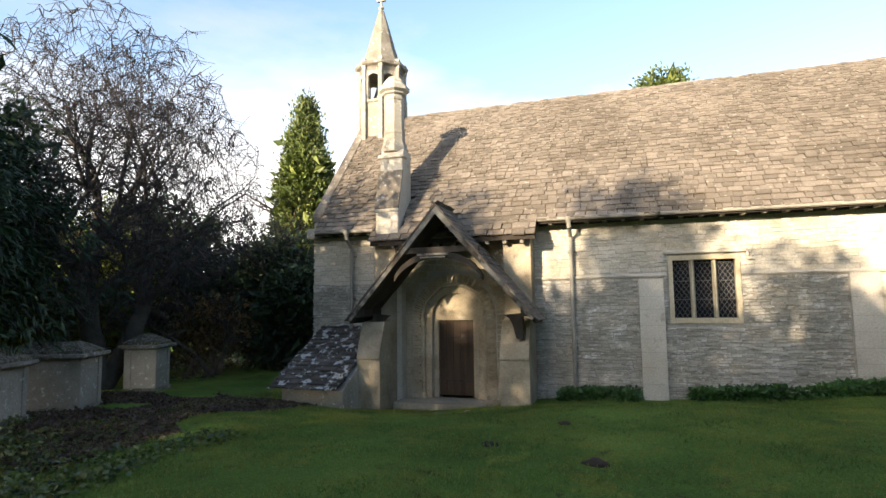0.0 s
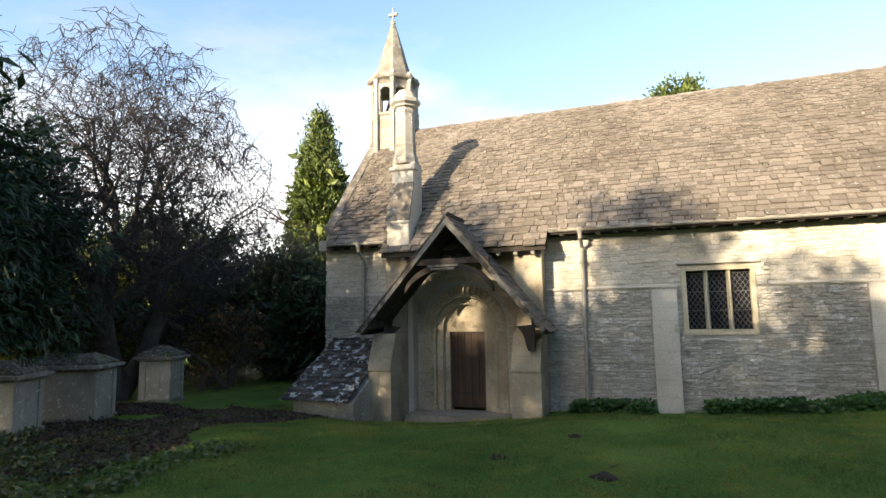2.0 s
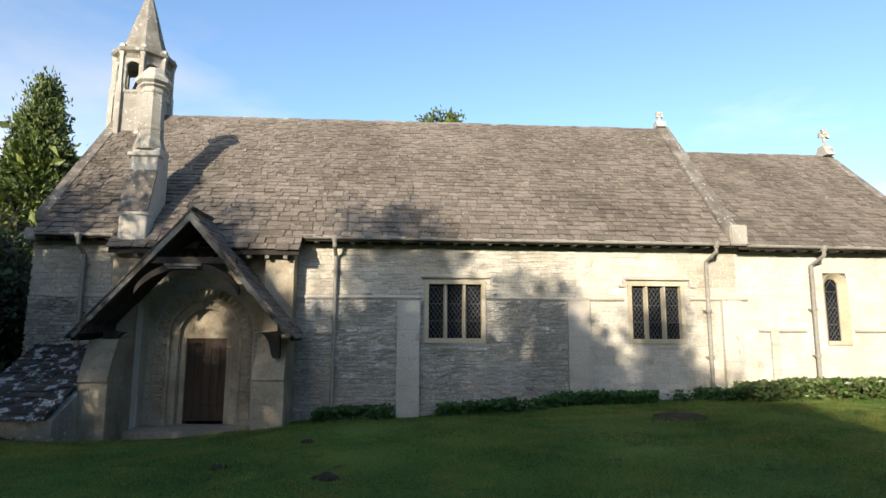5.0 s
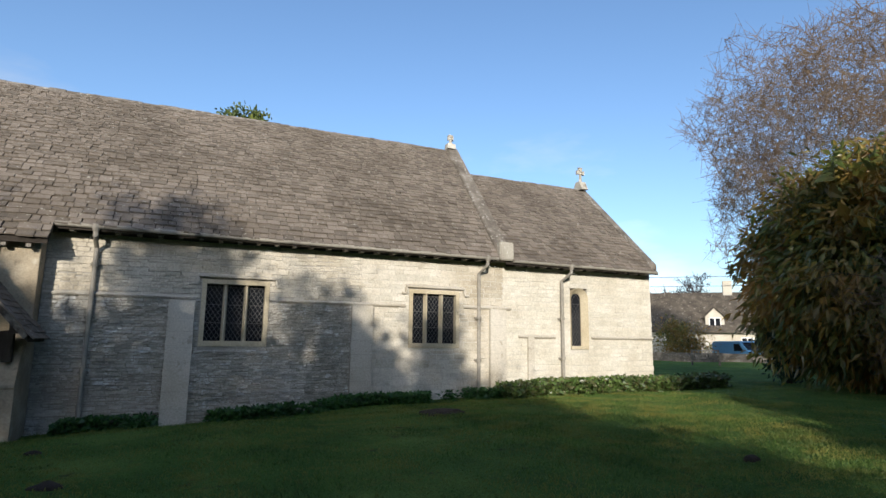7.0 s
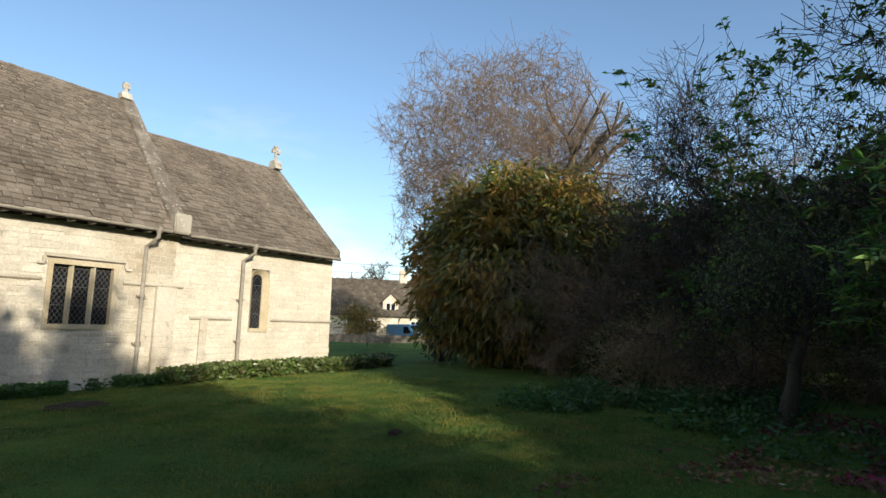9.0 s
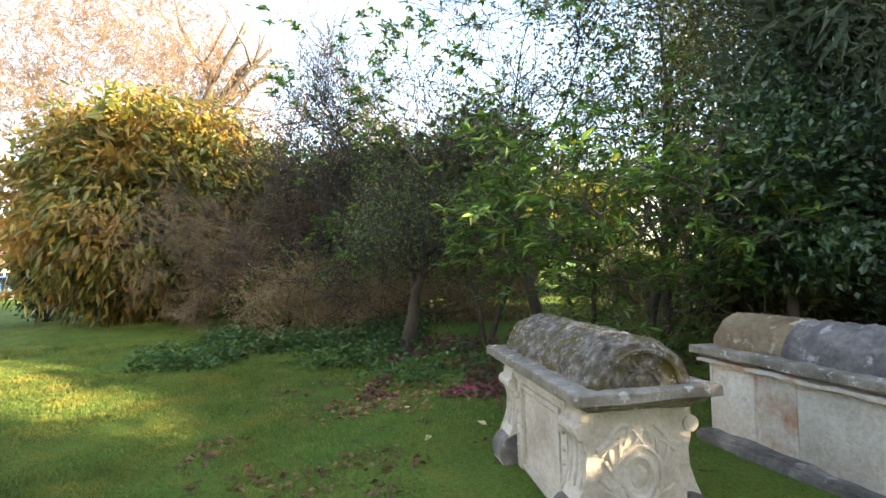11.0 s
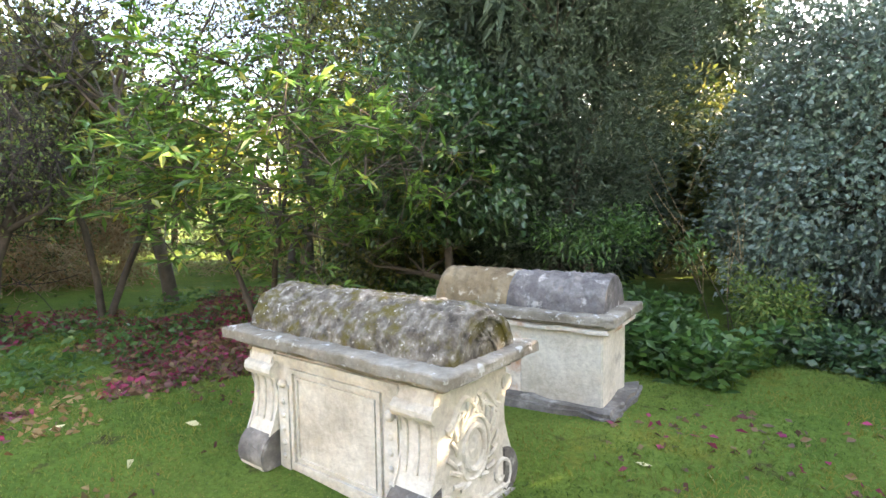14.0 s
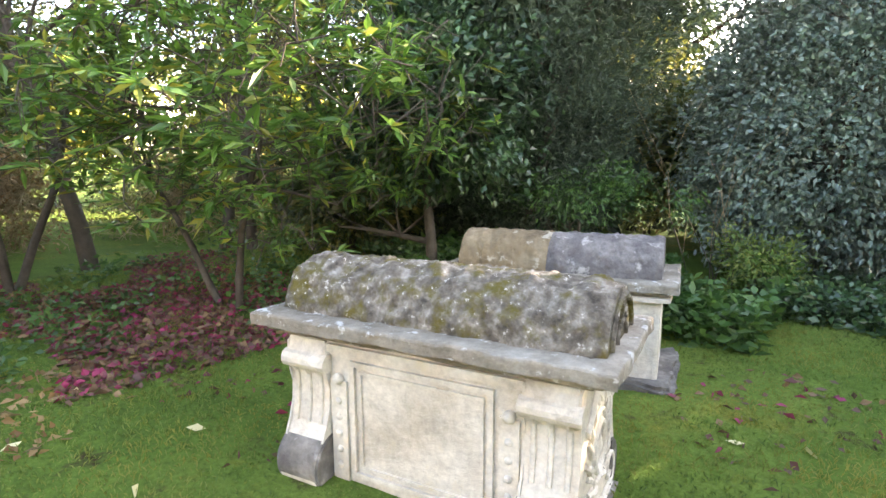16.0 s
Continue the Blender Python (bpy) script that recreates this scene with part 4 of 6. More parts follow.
for i in range(8):
    a = 2 * math.pi * (i + 0.5) / 8
    c = Vector((TX + 0.70 * math.cos(a), TY + 0.70 * math.sin(a), 0))
    bm = bmesh.new()
    turned(bm, c.x, c.y, [(0.13, 9.15), (0.13, 9.25), (0.10, 9.3), (0.10, 10.2)], 6)
    part("corner_post", bm, ASHLAR_GREY, turret)
    bm = bmesh.new()
    turned(bm, TX + 0.79 * math.cos(a), TY + 0.79 * math.sin(a), [(0.10, 7.2), (0.10, 9.3), (0.07, 9.4), (0.07, 10.2), (0.1, 10.3), (0.1, 10.55), (0.06, 10.6)], 4)
    part("angle_shaft", bm, ASHLAR_GREY, turret)
    b = a + math.pi / 8
    bm = bmesh.new()
    hw = 0.22
    head = [(-hw - 0.05, 10.22), (-hw - 0.05, 9.85), (-hw, 9.85)] + [(-hw * math.cos(q), 9.85 + 0.22 * math.sin(q)) for q in np.linspace(0.2, math.pi - 0.2, 7)] + [(hw, 9.85), (hw + 0.05, 9.85), (hw + 0.05, 10.22)]
    vs = prism(bm, head, 0.60, 0.70, "y")
    bmesh.ops.transform(bm, matrix=Matrix.Translation((TX, TY, 0)) @ Matrix.Rotation(b - math.pi / 2, 4, "Z"), verts=vs)
    part("arch_head", bm, ASHLAR_GREY, turret)
bm = bmesh.new()
turned(bm, TX, TY, [(0.30, 9.4), (0.27, 9.46), (0.2, 9.7), (0.15, 9.85), (0.06, 9.92), (0.05, 10.2)], 14)
part("bell", bm, IRON, turret, "dark bronze bell")

# ---- lean-to at the west end ----
bm = bmesh.new()
prism(bm, [(12.72, -0.4), (12.72, 0.42), (WF, 1.66), (WF, -0.4)], -7.75, -6.15)
leanto = cpart("lean_to", bm, ASHLAR_GREY, label="low lean-to store with lichen-spotted stone slates")


# ---- trees and shrubs ----
def clumps(rng, centre, radii, n, per, size, inner=0.55, cone=0.0, lobes=0.25):
    """Points of leaf clumps in the outer part of an uneven rounded crown, and the way outwards. cone: how far it narrows upwards."""
    d = rng.normal(size=(n, 3))
    d /= np.linalg.norm(d, axis=1, keepdims=True)
    ph = rng.uniform(0, 6.28, 6)
    lump = 1 + lobes * (np.sin(3 * d[:, 0] + ph[0]) * np.sin(4 * d[:, 2] + ph[1]) + 0.6 * np.sin(7 * d[:, 1] + ph[2]) * np.sin(6 * d[:, 2] + ph[3]))
    r = (inner + (1 - inner) * rng.uniform(size=n) ** 0.6) * lump
    c = d * r[:, None]
    if cone:
        f = 1 - cone * (c[:, 2] + 1) / 2
        c[:, :2] *= np.clip(f, 0.04, 2)[:, None]
    c = c * np.array(radii) + np.array(centre)
    p = np.repeat(c, per, 0) + rng.normal(size=(n * per, 3)) * size
    w = np.repeat(d, per, 0) + rng.normal(size=(n * per, 3)) * 0.8
    return p, w


def evergreen(name, label, category, at, radii, height, material, n, per, size, leaf, wide, trunk=0.22, bark=BARK, cone=0.0, inner=0.5, hang=0.0, seed=0, low=None, lobes=0.25, group="", core=0.72, core_leaf=2.6, tall=0.0, core_per=10):
    """Trunk, limbs and a crown of many small leaves."""
    rg = np.random.default_rng(seed)
    x, y = at
    z = float(lie(np.array(x), np.array(y)))
    t = thing(name, label, category, (x, y, z), group=group)
    low = height - 2 * radii[2] if low is None else low
    segs, _ = grow(rg, (0, 0, -0.2), (rg.normal() * 0.06, rg.normal() * 0.06, 1), height * 0.72, trunk, 2, [9, 5], 0.75, 0.1, 0.12, 0.42, 7, 0.2)
    v, f = sticks(segs, 6)
    quads("trunk", v, f, bark, t, smooth=True)
    p, w = clumps(rg, (0, 0, height - radii[2]), radii, n, per, size, inner, cone, lobes)
    p[:, 2] += rg.normal(size=len(p)) * size * tall
    w[:, 2] -= hang
    if core:
        pc, wc = clumps(rg, (0, 0, height - radii[2]), [q * core for q in radii], n // 3, core_per, size * 1.5, 0.0, cone, lobes)
        pc, wc = pc[pc[:, 2] > low + 0.4], wc[pc[:, 2] > low + 0.4]
        vc, fc = blades(pc, wc, leaf * core_leaf, wide * core_leaf * 1.2, rg, 0.2, 0.12)
    keep = p[:, 2] > max(low, 0.05)
    p, w = p[keep], w[keep]
    k = len(p)
    v, f = blades(p, w, leaf * rg.uniform(0.6, 1.3, k), wide * rg.uniform(0.7, 1.2, k), rg, 0.2, 0.12)
    if core:
        v, f = joined([(v, f), (vc, fc)])
    quads("crown", v, f, material, t)
    return t


def fill_crown(rg, segs, dome, n, thin, droop=0.15, reach=1.1, sub=3, lobes=0.16):
    """Clips a skeleton of branches to an uneven dome and fills the dome with fine twigs that branch off one another; dome: centre and radii."""
    c, rad = np.array(dome[:3], float), np.array(dome[3:], float)
    ph = rg.uniform(0, 6.28, 4)

    def lump(d):
        return 1 + lobes * (np.sin(3.5 * d[:, 0] + ph[0]) * np.sin(4.5 * d[:, 2] + ph[1]) + 0.7 * np.sin(8 * d[:, 1] + ph[2]) * np.sin(7 * d[:, 2] + ph[3]))

    q = (segs[:, 3:6] - c) / rad
    ln = np.linalg.norm(q, axis=1)
    segs = segs[(ln < lump(q / (ln[:, None] + 1e-9)) * 1.03) | (segs[:, 5] < c[2] - 0.5 * rad[2]) & (segs[:, 6] > 0.5 * segs[:, 6].max())]
    d = rg.normal(size=(n, 3))
    d /= np.linalg.norm(d, axis=1, keepdims=True)
    goal = c + d * (rg.uniform(0.12, 1, n) ** 0.42 * lump(d))[:, None] * rad
    nodes = segs[segs[:, 7] < segs[:, 6].max() * 0.4][:, 3:6]
    out, ends = [segs], []
    for k in range(0, n, 160):
        g = goal[k:k + 160]
        near = nodes[np.argmin(((g[:, None] - nodes[None]) ** 2).sum(-1), 1)]
        w = g - near
        far = np.linalg.norm(w, axis=1, keepdims=True)
        g = near + w * np.minimum(1, reach / (far + 1e-9))
        m = len(g)
        step = np.linalg.norm(g - near, axis=1, keepdims=True)
        mid = (near + g) / 2 + rg.normal(size=(m, 3)) * step * 0.1 + np.array([0, 0, droop]) * step
        r = np.full((m, 1), thin)
        out += [np.hstack([near, mid, r * 1.7, r * 1.3]), np.hstack([mid, g, r * 1.3, r * 0.9])]
        way = (g - mid) / (np.linalg.norm(g - mid, axis=1, keepdims=True) + 1e-9)
        for a in range(sub):
            f = rg.uniform(0, 1, (m, 1))
            b = mid + (g - mid) * f
            e = way * 0.6 + rg.normal(size=(m, 3)) * 0.55 - np.array([0, 0, droop])
            e = b + e * rg.uniform(0.2, 0.5, (m, 1)) * reach
            out.append(np.hstack([b, e, r * 0.95, r * 0.7]))
            ends.append(np.hstack([e, way]))
        nodes = np.concatenate([nodes, mid, g])
    return np.concatenate(out), np.concatenate(ends)


def bare_tree(name, label, category, at, way, length, radius, levels, kids, seed, bark=BARK, twig=TWIG, stems=1, spread=0.8, lift=0.15, wander=0.3, shrink=0.62, thin=0.004, lean=0.35, buds=0, bud_leaf=0.06, bud_mat=None, steps=5, kid_from=0.3, dome=None, fill=0, reach=1.1, droop=0.15):
    rg = np.random.default_rng(seed)
    x, y = at
    z = float(lie(np.array(x), np.array(y)))
    t = thing(name, label, category, (x, y, z))
    all_s, all_e = [], []
    for s in range(stems):
        wv = np.array(way, float) + (rg.normal(size=3) * lean if stems > 1 else 0)
        sg, en = grow(rg, (rg.normal() * 0.1 * (stems > 1), rg.normal() * 0.1 * (stems > 1), -0.2), wv, length * rg.uniform(0.85, 1.1), radius, levels, kids, spread, lift, wander, shrink, steps, kid_from, thin)
        all_s.append(sg)
        all_e.append(en)
    sg, en = np.concatenate(all_s), np.concatenate(all_e)
    if dome:
        sg, en = fill_crown(rg, sg, dome, fill, thin, droop, reach)
    thick = sg[:, 6] > max(radius * 0.12, thin * 2.2)
    v, f = sticks(sg[thick], 7)
    quads("trunk", v, f, bark, t, smooth=True)
    v, f = sticks(sg[~thick], 3)
    tagged(quads("branchwork", v, f, twig, t, smooth=True), kind="stuff")
    if buds:
        pick = en[rg.integers(0, len(en), buds)]
        p = pick[:, :3] + rg.normal(size=(buds, 3)) * 0.12
        v, f = blades(p, pick[:, 3:] + rg.normal(size=(buds, 3)) * 0.6, bud_leaf * rg.uniform(0.6, 1.4, buds), bud_leaf * 0.5, rg)
        tagged(quads("foliage", v, f, bud_mat or BUD, t), kind="stuff")
    return t


def whorled(name, label, category, at, way, length, radius, kids, seed, leaf, wide, per, material, levels=3, stems=3, spread=0.75, lift=0.1, lean=0.45, back=0.25, shrink=0.62, droop=0.15, bark=BARK, clear=0.9, limit=9.0, dome=None, fill=0):
    """A shrub whose long leaves stand in tufts along the ends of its twigs."""
    rg = np.random.default_rng(seed)
    x, y = at
    z = float(lie(np.array(x), np.array(y)))
    t = thing(name, label, category, (x, y, z))
    ss, ee = [], []
    for s in range(stems):
        wv = np.array(way, float) + rg.normal(size=3) * lean
        wv[2] = max(wv[2], 0.45)
        sg, en = grow(rg, (rg.normal() * 0.12, rg.normal() * 0.12, -0.15), wv, length * rg.uniform(0.8, 1.15), radius, levels, kids, spread, lift, 0.35, shrink, 5, 0.4, 0.005)
        ss.append(sg)
        ee.append(en)
    sg, en = np.concatenate(ss), np.concatenate(ee)
    if dome:
        sg, en = fill_crown(rg, sg, dome, fill, 0.005, 0.12, 0.6, 2, 0.25)
        en[:, 5] = en[:, 5] * 0.5 - 0.1
    sg, en = sg[np.hypot(sg[:, 3], sg[:, 4]) < limit], en[np.hypot(en[:, 0], en[:, 1]) < limit]
    v, f = sticks(sg, 5)
    quads("trunk", v, f, bark, t, smooth=True)
    k = len(en)
    en = np.repeat(en, per, 0)
    n = len(en)
    d = en[:, 3:]
    p = en[:, :3] - d * rg.uniform(0, back, n)[:, None]
    w = d * 0.55 + rg.normal(size=(n, 3)) * 0.55
    w[:, 2] *= 0.45
    keep = p[:, 2] > clear
    v, f = blades(p[keep], w[keep], leaf * rg.uniform(0.6, 1.25, keep.sum()), wide * rg.uniform(0.7, 1.2, keep.sum()), rg, 0.15, droop, 0.55)
    tagged(quads("foliage", v, f, material, t), kind="stuff")
    return t


# west side
bare_tree("hawthorn_tree", "old spreading leafless tree with drooping twigs behind chest tombs", "tree", (-12.9, 12.2), (0.05, 0.0, 1), 6.2, 0.29, 3, [8, 6, 5], 27, stems=3, spread=0.8, lift=-0.1, wander=0.5, shrink=0.6, thin=0.0075, lean=0.25, dome=(0.15, 0.25, 5.5, 3.7, 3.7, 4.5), fill=3900, reach=0.85, droop=0.3)
bare_tree("hawthorn_tree", "smaller leafless twiggy tree beside the dark hedge", "tree", (-12.6, 16.4), (0.1, -0.1, 1), 2.5, 0.12, 4, [5, 6, 5, 4], 22, stems=2, spread=0.8, lift=-0.1, wander=0.5, thin=0.006, lean=0.4)
evergreen("cedar_tree", "dark evergreen tree with flat drooping sprays", "tree", (-12.6, 5.5), (4.2, 3.6, 4.3), 8.8, YEW, 800, 66, 0.2, 0.2, 0.05, 0.3, RED_BARK, inner=0.3, hang=0.5, seed=23, low=1.4, lobes=0.4)
evergreen("yew_tree", "dark low-branched yew behind the west tombs", "tree", (-13.5, 8.9), (2.1, 1.9, 2.7), 6.4, YEW, 520, 60, 0.2, 0.18, 0.05, 0.22, RED_BARK, inner=0.4, hang=0.4, seed=28, low=1.4, lobes=0.35)
evergreen("cypress_tree", "tall narrow golden-green cypress behind the church", "tree", (-14.8, 25.0), (2.1, 2.1, 6.2), 12.2, CYPRESS, 900, 34, 0.22, 0.26, 0.11, 0.25, RED_BARK, cone=0.72, inner=0.7, hang=-0.9, seed=24, low=0.2, lobes=0.14)
evergreen("pine_tree", "dark green treetop rising behind the nave roof", "tree", (3.3, 41.0), (2.1, 2.1, 4.0), 17.1, CYPRESS, 400, 40, 0.3, 0.4, 0.16, 0.35, RED_BARK, cone=0.1, inner=0.55, hang=-0.3, seed=25, lobes=0.3)
bare_tree("thorn_bush", "brown leafless thorn bush by the west gable", "shrub", (-12.4, 20.2), (0.1, 0, 1), 3.5, 0.08, 4, [5, 5, 5, 4], 26, stems=3, spread=0.7, lift=0.05, wander=0.45, thin=0.006, lean=0.35)
for i, (x, y, r, h) in enumerate(((-19.0, 15.2, 2.4, 5.0), (-17.0, 18.0, 3.2, 6.0), (-13.8, 20.6, 2.8, 5.0), (-12.4, 24.5, 2.4, 4.4), (-11.0, 18.6, 1.5, 3.2))):
    evergreen("yew_bush", "broad dark evergreen bush along the west boundary", "shrub", (x, y), (r, r, h * 0.5), h, YEW, 420, 40, 0.24, 0.24, 0.10, 0.14, cone=0.1, inner=0.6, seed=30 + i, low=0.05, group="west boundary bushes")
for i, (x, y, r, h) in enumerate(((-20.0, 19.5, 2.6, 6.4), (-22.0, 13.5, 3.0, 6.6), (-16.4, 14.8, 1.9, 4.6), (-15.4, 12.0, 1.5, 3.2))):
    evergreen("field_maple", "sunlit yellow-green bush behind the bare tree", "shrub", (x, y), (r, r, h * 0.42), h, YELLOW_BG, 260, 26, 0.25, 0.18, 0.12, 0.12, inner=0.45, seed=40 + i, low=0.6, group="yellowing bushes")
evergreen("beech_bush", "bush holding dry brown leaves", "shrub", (-13.4, 17.0), (1.5, 1.4, 1.1), 2.5, BROWN, 120, 26, 0.2, 0.11, 0.06, 0.06, inner=0.4, seed=44, low=0.2)

# tall yews added out of view south-west, shaped to shade the church and lawn
for i, (x, y, r, h, n, core) in enumerate(((-2.75, -6.4, 1.75, 8.7, 330, 0.72), (-5.4, -6.0, 2.1, 10.0, 330, 0.72), (-9.2, -6.2, 2.5, 12.0, 330, 0.72), (-13.0, -6.2, 2.5, 12.0, 245, 0), (-17.0, -6.5, 2.7, 10.6, 230, 0), (-21.5, -5.5, 2.9, 10.2, 260, 0), (-0.7, -6.2, 1.15, 7.0, 200, 0.72))):
    evergreen("yew_tree", "tall dark unseen yew at the south edge, shading church and lawn", "tree", (x, y), (r, r, h * 0.5), h, YEW, n, 46, 0.24 if core == 0 else 0.28, 0.26, 0.12, 0.3, RED_BARK, cone=0.25, inner=0.2 if core == 0 else 0.35, seed=50 + i, low=0.3, lobes=0.22, group="southern yews", core=core)
# bush out of view, added to keep direct sun off tombs and lawn
evergreen("laurel_bush", "unseen rounded evergreen bush added south of the tombs to shade them", "shrub", (1.0, -6.2), (1.6, 1.5, 2.5), 5.0, HOLLY, 320, 40, 0.2, 0.14, 0.07, 0.1, inner=0.4, seed=58, low=0.05)

# extra yew out of view; its shadow bounds the sunny strip of lawn
evergreen("yew_tree", "unseen tall dark yew added behind the southern bushes to shade the lawn", "tree", (2.5, -14.0), (2.1, 2.0, 4.6), 9.4, YEW, 330, 46, 0.28, 0.26, 0.12, 0.3, RED_BARK, cone=0.15, inner=0.35, seed=59, low=0.3, lobes=0.15, group="southern yews")

# east side
bare_tree("beech_tree", "tall leafless tree with a broad reddish twig crown", "tree", (26.0, 14.6), (0.04, -0.06, 1), 12.0, 0.42, 4, [11, 7, 5, 4], 61, spread=0.72, lift=0.2, wander=0.25, shrink=0.58, thin=0.009, twig=TWIG_TAN, steps=6, kid_from=0.2, buds=6000, bud_leaf=0.08, dome=(0.5, 1.0, 9.7, 6.3, 6.3, 5.6), fill=9000, reach=1.4, droop=-0.1)
bare_tree("birch_tree", "leafless tree behind the dark evergreens", "tree", (28.3, 7.0), (0.05, 0.02, 1), 6.6, 0.13, 5, [5, 5, 4, 4, 4], 62, stems=2, spread=0.62, lift=0.1, wander=0.36, shrink=0.58, thin=0.010, twig=TWIG_TAN, steps=5, kid_from=0.25, buds=1500, bud_leaf=0.09)
evergreen("rhododendron", "large rounded shrub with mottled green and orange drooping leaves", "shrub", (18.7, 10.2), (3.2, 3.7, 3.6), 7.0, SHRUB, 950, 30, 0.26, 0.32, 0.11, 0.16, inner=0.62, hang=0.9, seed=64, low=0.15, lobes=0.26)
evergreen("cypress_tree", "small dense dark cypress beside the mottled shrub", "tree", (19.7, 14.3), (0.95, 0.95, 2.7), 5.3, YEW, 260, 46, 0.13, 0.16, 0.06, 0.1, RED_BARK, cone=0.25, inner=0.7, seed=65, low=0.1, lobes=0.08)
for i, (x, y, r, h, m) in enumerate(((18.8, 6.0, 2.2, 5.0, UNDERWOOD), (18.8, 3.4, 2.4, 5.6, UNDERWOOD), (17.8, 0.2, 2.2, 6.2, UNDERWOOD), (20.6, 1.8, 2.8, 5.6, UNDERWOOD))):
    evergreen("holly_tree", "dark mixed evergreen closing the east side", "tree", (x, y), (r, r, h * 0.48), h, m, 440, 38, 0.24, 0.17, 0.08, 0.16, inner=0.45, seed=70 + i, low=0.1, lobes=0.3, group="east evergreens")
bare_tree("plum_tree", "leafless grey tree among the east evergreens", "tree", (16.6, 3.4), (0.0, 0.1, 1), 4.4, 0.12, 4, [6, 6, 5, 4], 67, stems=3, spread=0.75, lift=0.05, wander=0.45, thin=0.006, lean=0.35, buds=900, bud_leaf=0.07, bud_mat=UNDERWOOD)
bare_tree("plum_tree", "leafless grey tree behind the east hedge", "tree", (19.6, 0.8), (-0.03, 0.02, 1), 4.8, 0.12, 4, [7, 6, 6, 4], 68, kid_from=0.35, spread=0.75, lift=0.1, wander=0.4, thin=0.007, buds=1200, bud_leaf=0.10, bud_mat=UNDERWOOD)
for i, (x, y) in enumerate(((15.6, 5.2), (15.2, 3.2), (14.9, 1.4))):
    bare_tree("bramble", "tangle of pale leafless stems under the evergreens", "shrub", (x, y), (0, 0, 1), 1.3, 0.014, 3, [5, 4, 3], 80 + i, bark=STALK, twig=STALK, stems=7, spread=0.8, lift=-0.15, wander=0.6, thin=0.004, lean=0.7, buds=700, bud_leaf=0.08, bud_mat=UNDERWOOD)
bare_tree("ash_tree", "distant leafless tree behind the cottage", "tree", (66, 60), (0, 0, 1), 6.4, 0.35, 4, [7, 6, 5, 4], 66, spread=0.7, lift=0.2, wander=0.3, thin=0.03, stems=2, lean=0.3)

# round the near tombs
whorled("laurel", "tall evergreen shrub with long pale-green leaves hanging over tombs", "shrub", (9.5, -1.0), (-0.1, 0.1, 1), 2.7, 0.05, [9, 5], 90, 0.18, 0.05, 9, LAUREL, levels=2, stems=2, spread=0.95, lift=-0.05, lean=0.28, back=0.16, droop=0.04, shrink=0.6, clear=0.7, limit=3.0, dome=(-0.45, -0.05, 2.2, 2.5, 2.4, 1.3), fill=520)
evergreen("elder_tree", "thin dark small-leaved tree behind the tombs", "tree", (12.4, -3.2), (2.7, 2.7, 3.0), 8.4, UNDERWOOD, 360, 30, 0.26, 0.10, 0.05, 0.1, inner=0.15, seed=99, low=2.0, lobes=0.4, core=0)
whorled("laurel", "slender evergreen shrub with long glossy leaves", "shrub", (12.0, 0.3), (-0.05, 0.03, 1), 3.4, 0.06, [5, 5, 4], 91, 0.16, 0.065, 11, LAUREL, levels=3, stems=2, spread=0.7, lift=0.1, lean=0.1, back=0.3, droop=0.2, shrink=0.6)
evergreen("yew_tree", "large dense yew behind the farther tomb", "tree", (8.35, -5.2), (2.5, 2.4, 5.4), 11.8, YEW_NEAR, 3300, 66, 0.10, 0.11, 0.02, 0.11, BARK, inner=0.66, hang=-1.2, seed=92, low=0.55, lobes=0.2, core=0.84, core_leaf=3.8, tall=3.2, core_per=26)
evergreen("holly_tree", "holly with glossy dark leaves growing into the yew", "tree", (8.3, -3.2), (1.3, 1.1, 1.5), 3.9, HOLLY, 240, 40, 0.14, 0.10, 0.065, 0.09, inner=0.45, seed=93, low=1.1, lobes=0.35, core_leaf=1.4)
evergreen("holly_bush", "blue-green glossy evergreen bush", "shrub", (4.4, -7.3), (2.0, 1.7, 2.2), 4.4, IVY_BLUE, 1200, 56, 0.15, 0.08, 0.055, 0.1, inner=0.6, seed=94, low=0.1, lobes=0.2, core_leaf=1.4)
evergreen("yew_bush", "dark bush under the yew", "shrub", (9.6, -6.6), (2.6, 1.6, 1.5), 2.8, YEW, 320, 40, 0.18, 0.14, 0.07, 0.08, inner=0.4, seed=95, low=0.05, lobes=0.3)
evergreen("yew_bush", "dark evergreen behind the tombs", "shrub", (11.2, -4.4), (1.6, 1.5, 1.4), 2.6, UNDERWOOD, 240, 40, 0.16, 0.11, 0.06, 0.08, inner=0.4, seed=96, low=0.05, lobes=0.3)
bare_tree("ivy_tree", "small gnarled ivy-clad tree with clipped twigs", "tree", (11.6, 1.8), (0.03, 0, 1), 2.1, 0.15, 3, [8, 7, 5], 97, spread=0.85, lift=0.02, wander=0.22, kid_from=0.5, dome=(0, 0, 2.3, 1.15, 1.15, 1.0), fill=800, reach=0.45, shrink=0.55, thin=0.0045, buds=4200, bud_leaf=0.065, bud_mat=HEDGE_GREEN)
bare_tree("plum_tree", "slim dark-barked tree with arching bare branches", "tree", (12.7, -0.8), (-0.05, 0.05, 1), 4.6, 0.13, 4, [7, 6, 6, 4], 98, kid_from=0.5, spread=0.75, lift=0.08, wander=0.45, thin=0.006, buds=1600, bud_leaf=0.09, bud_mat=LAUREL)
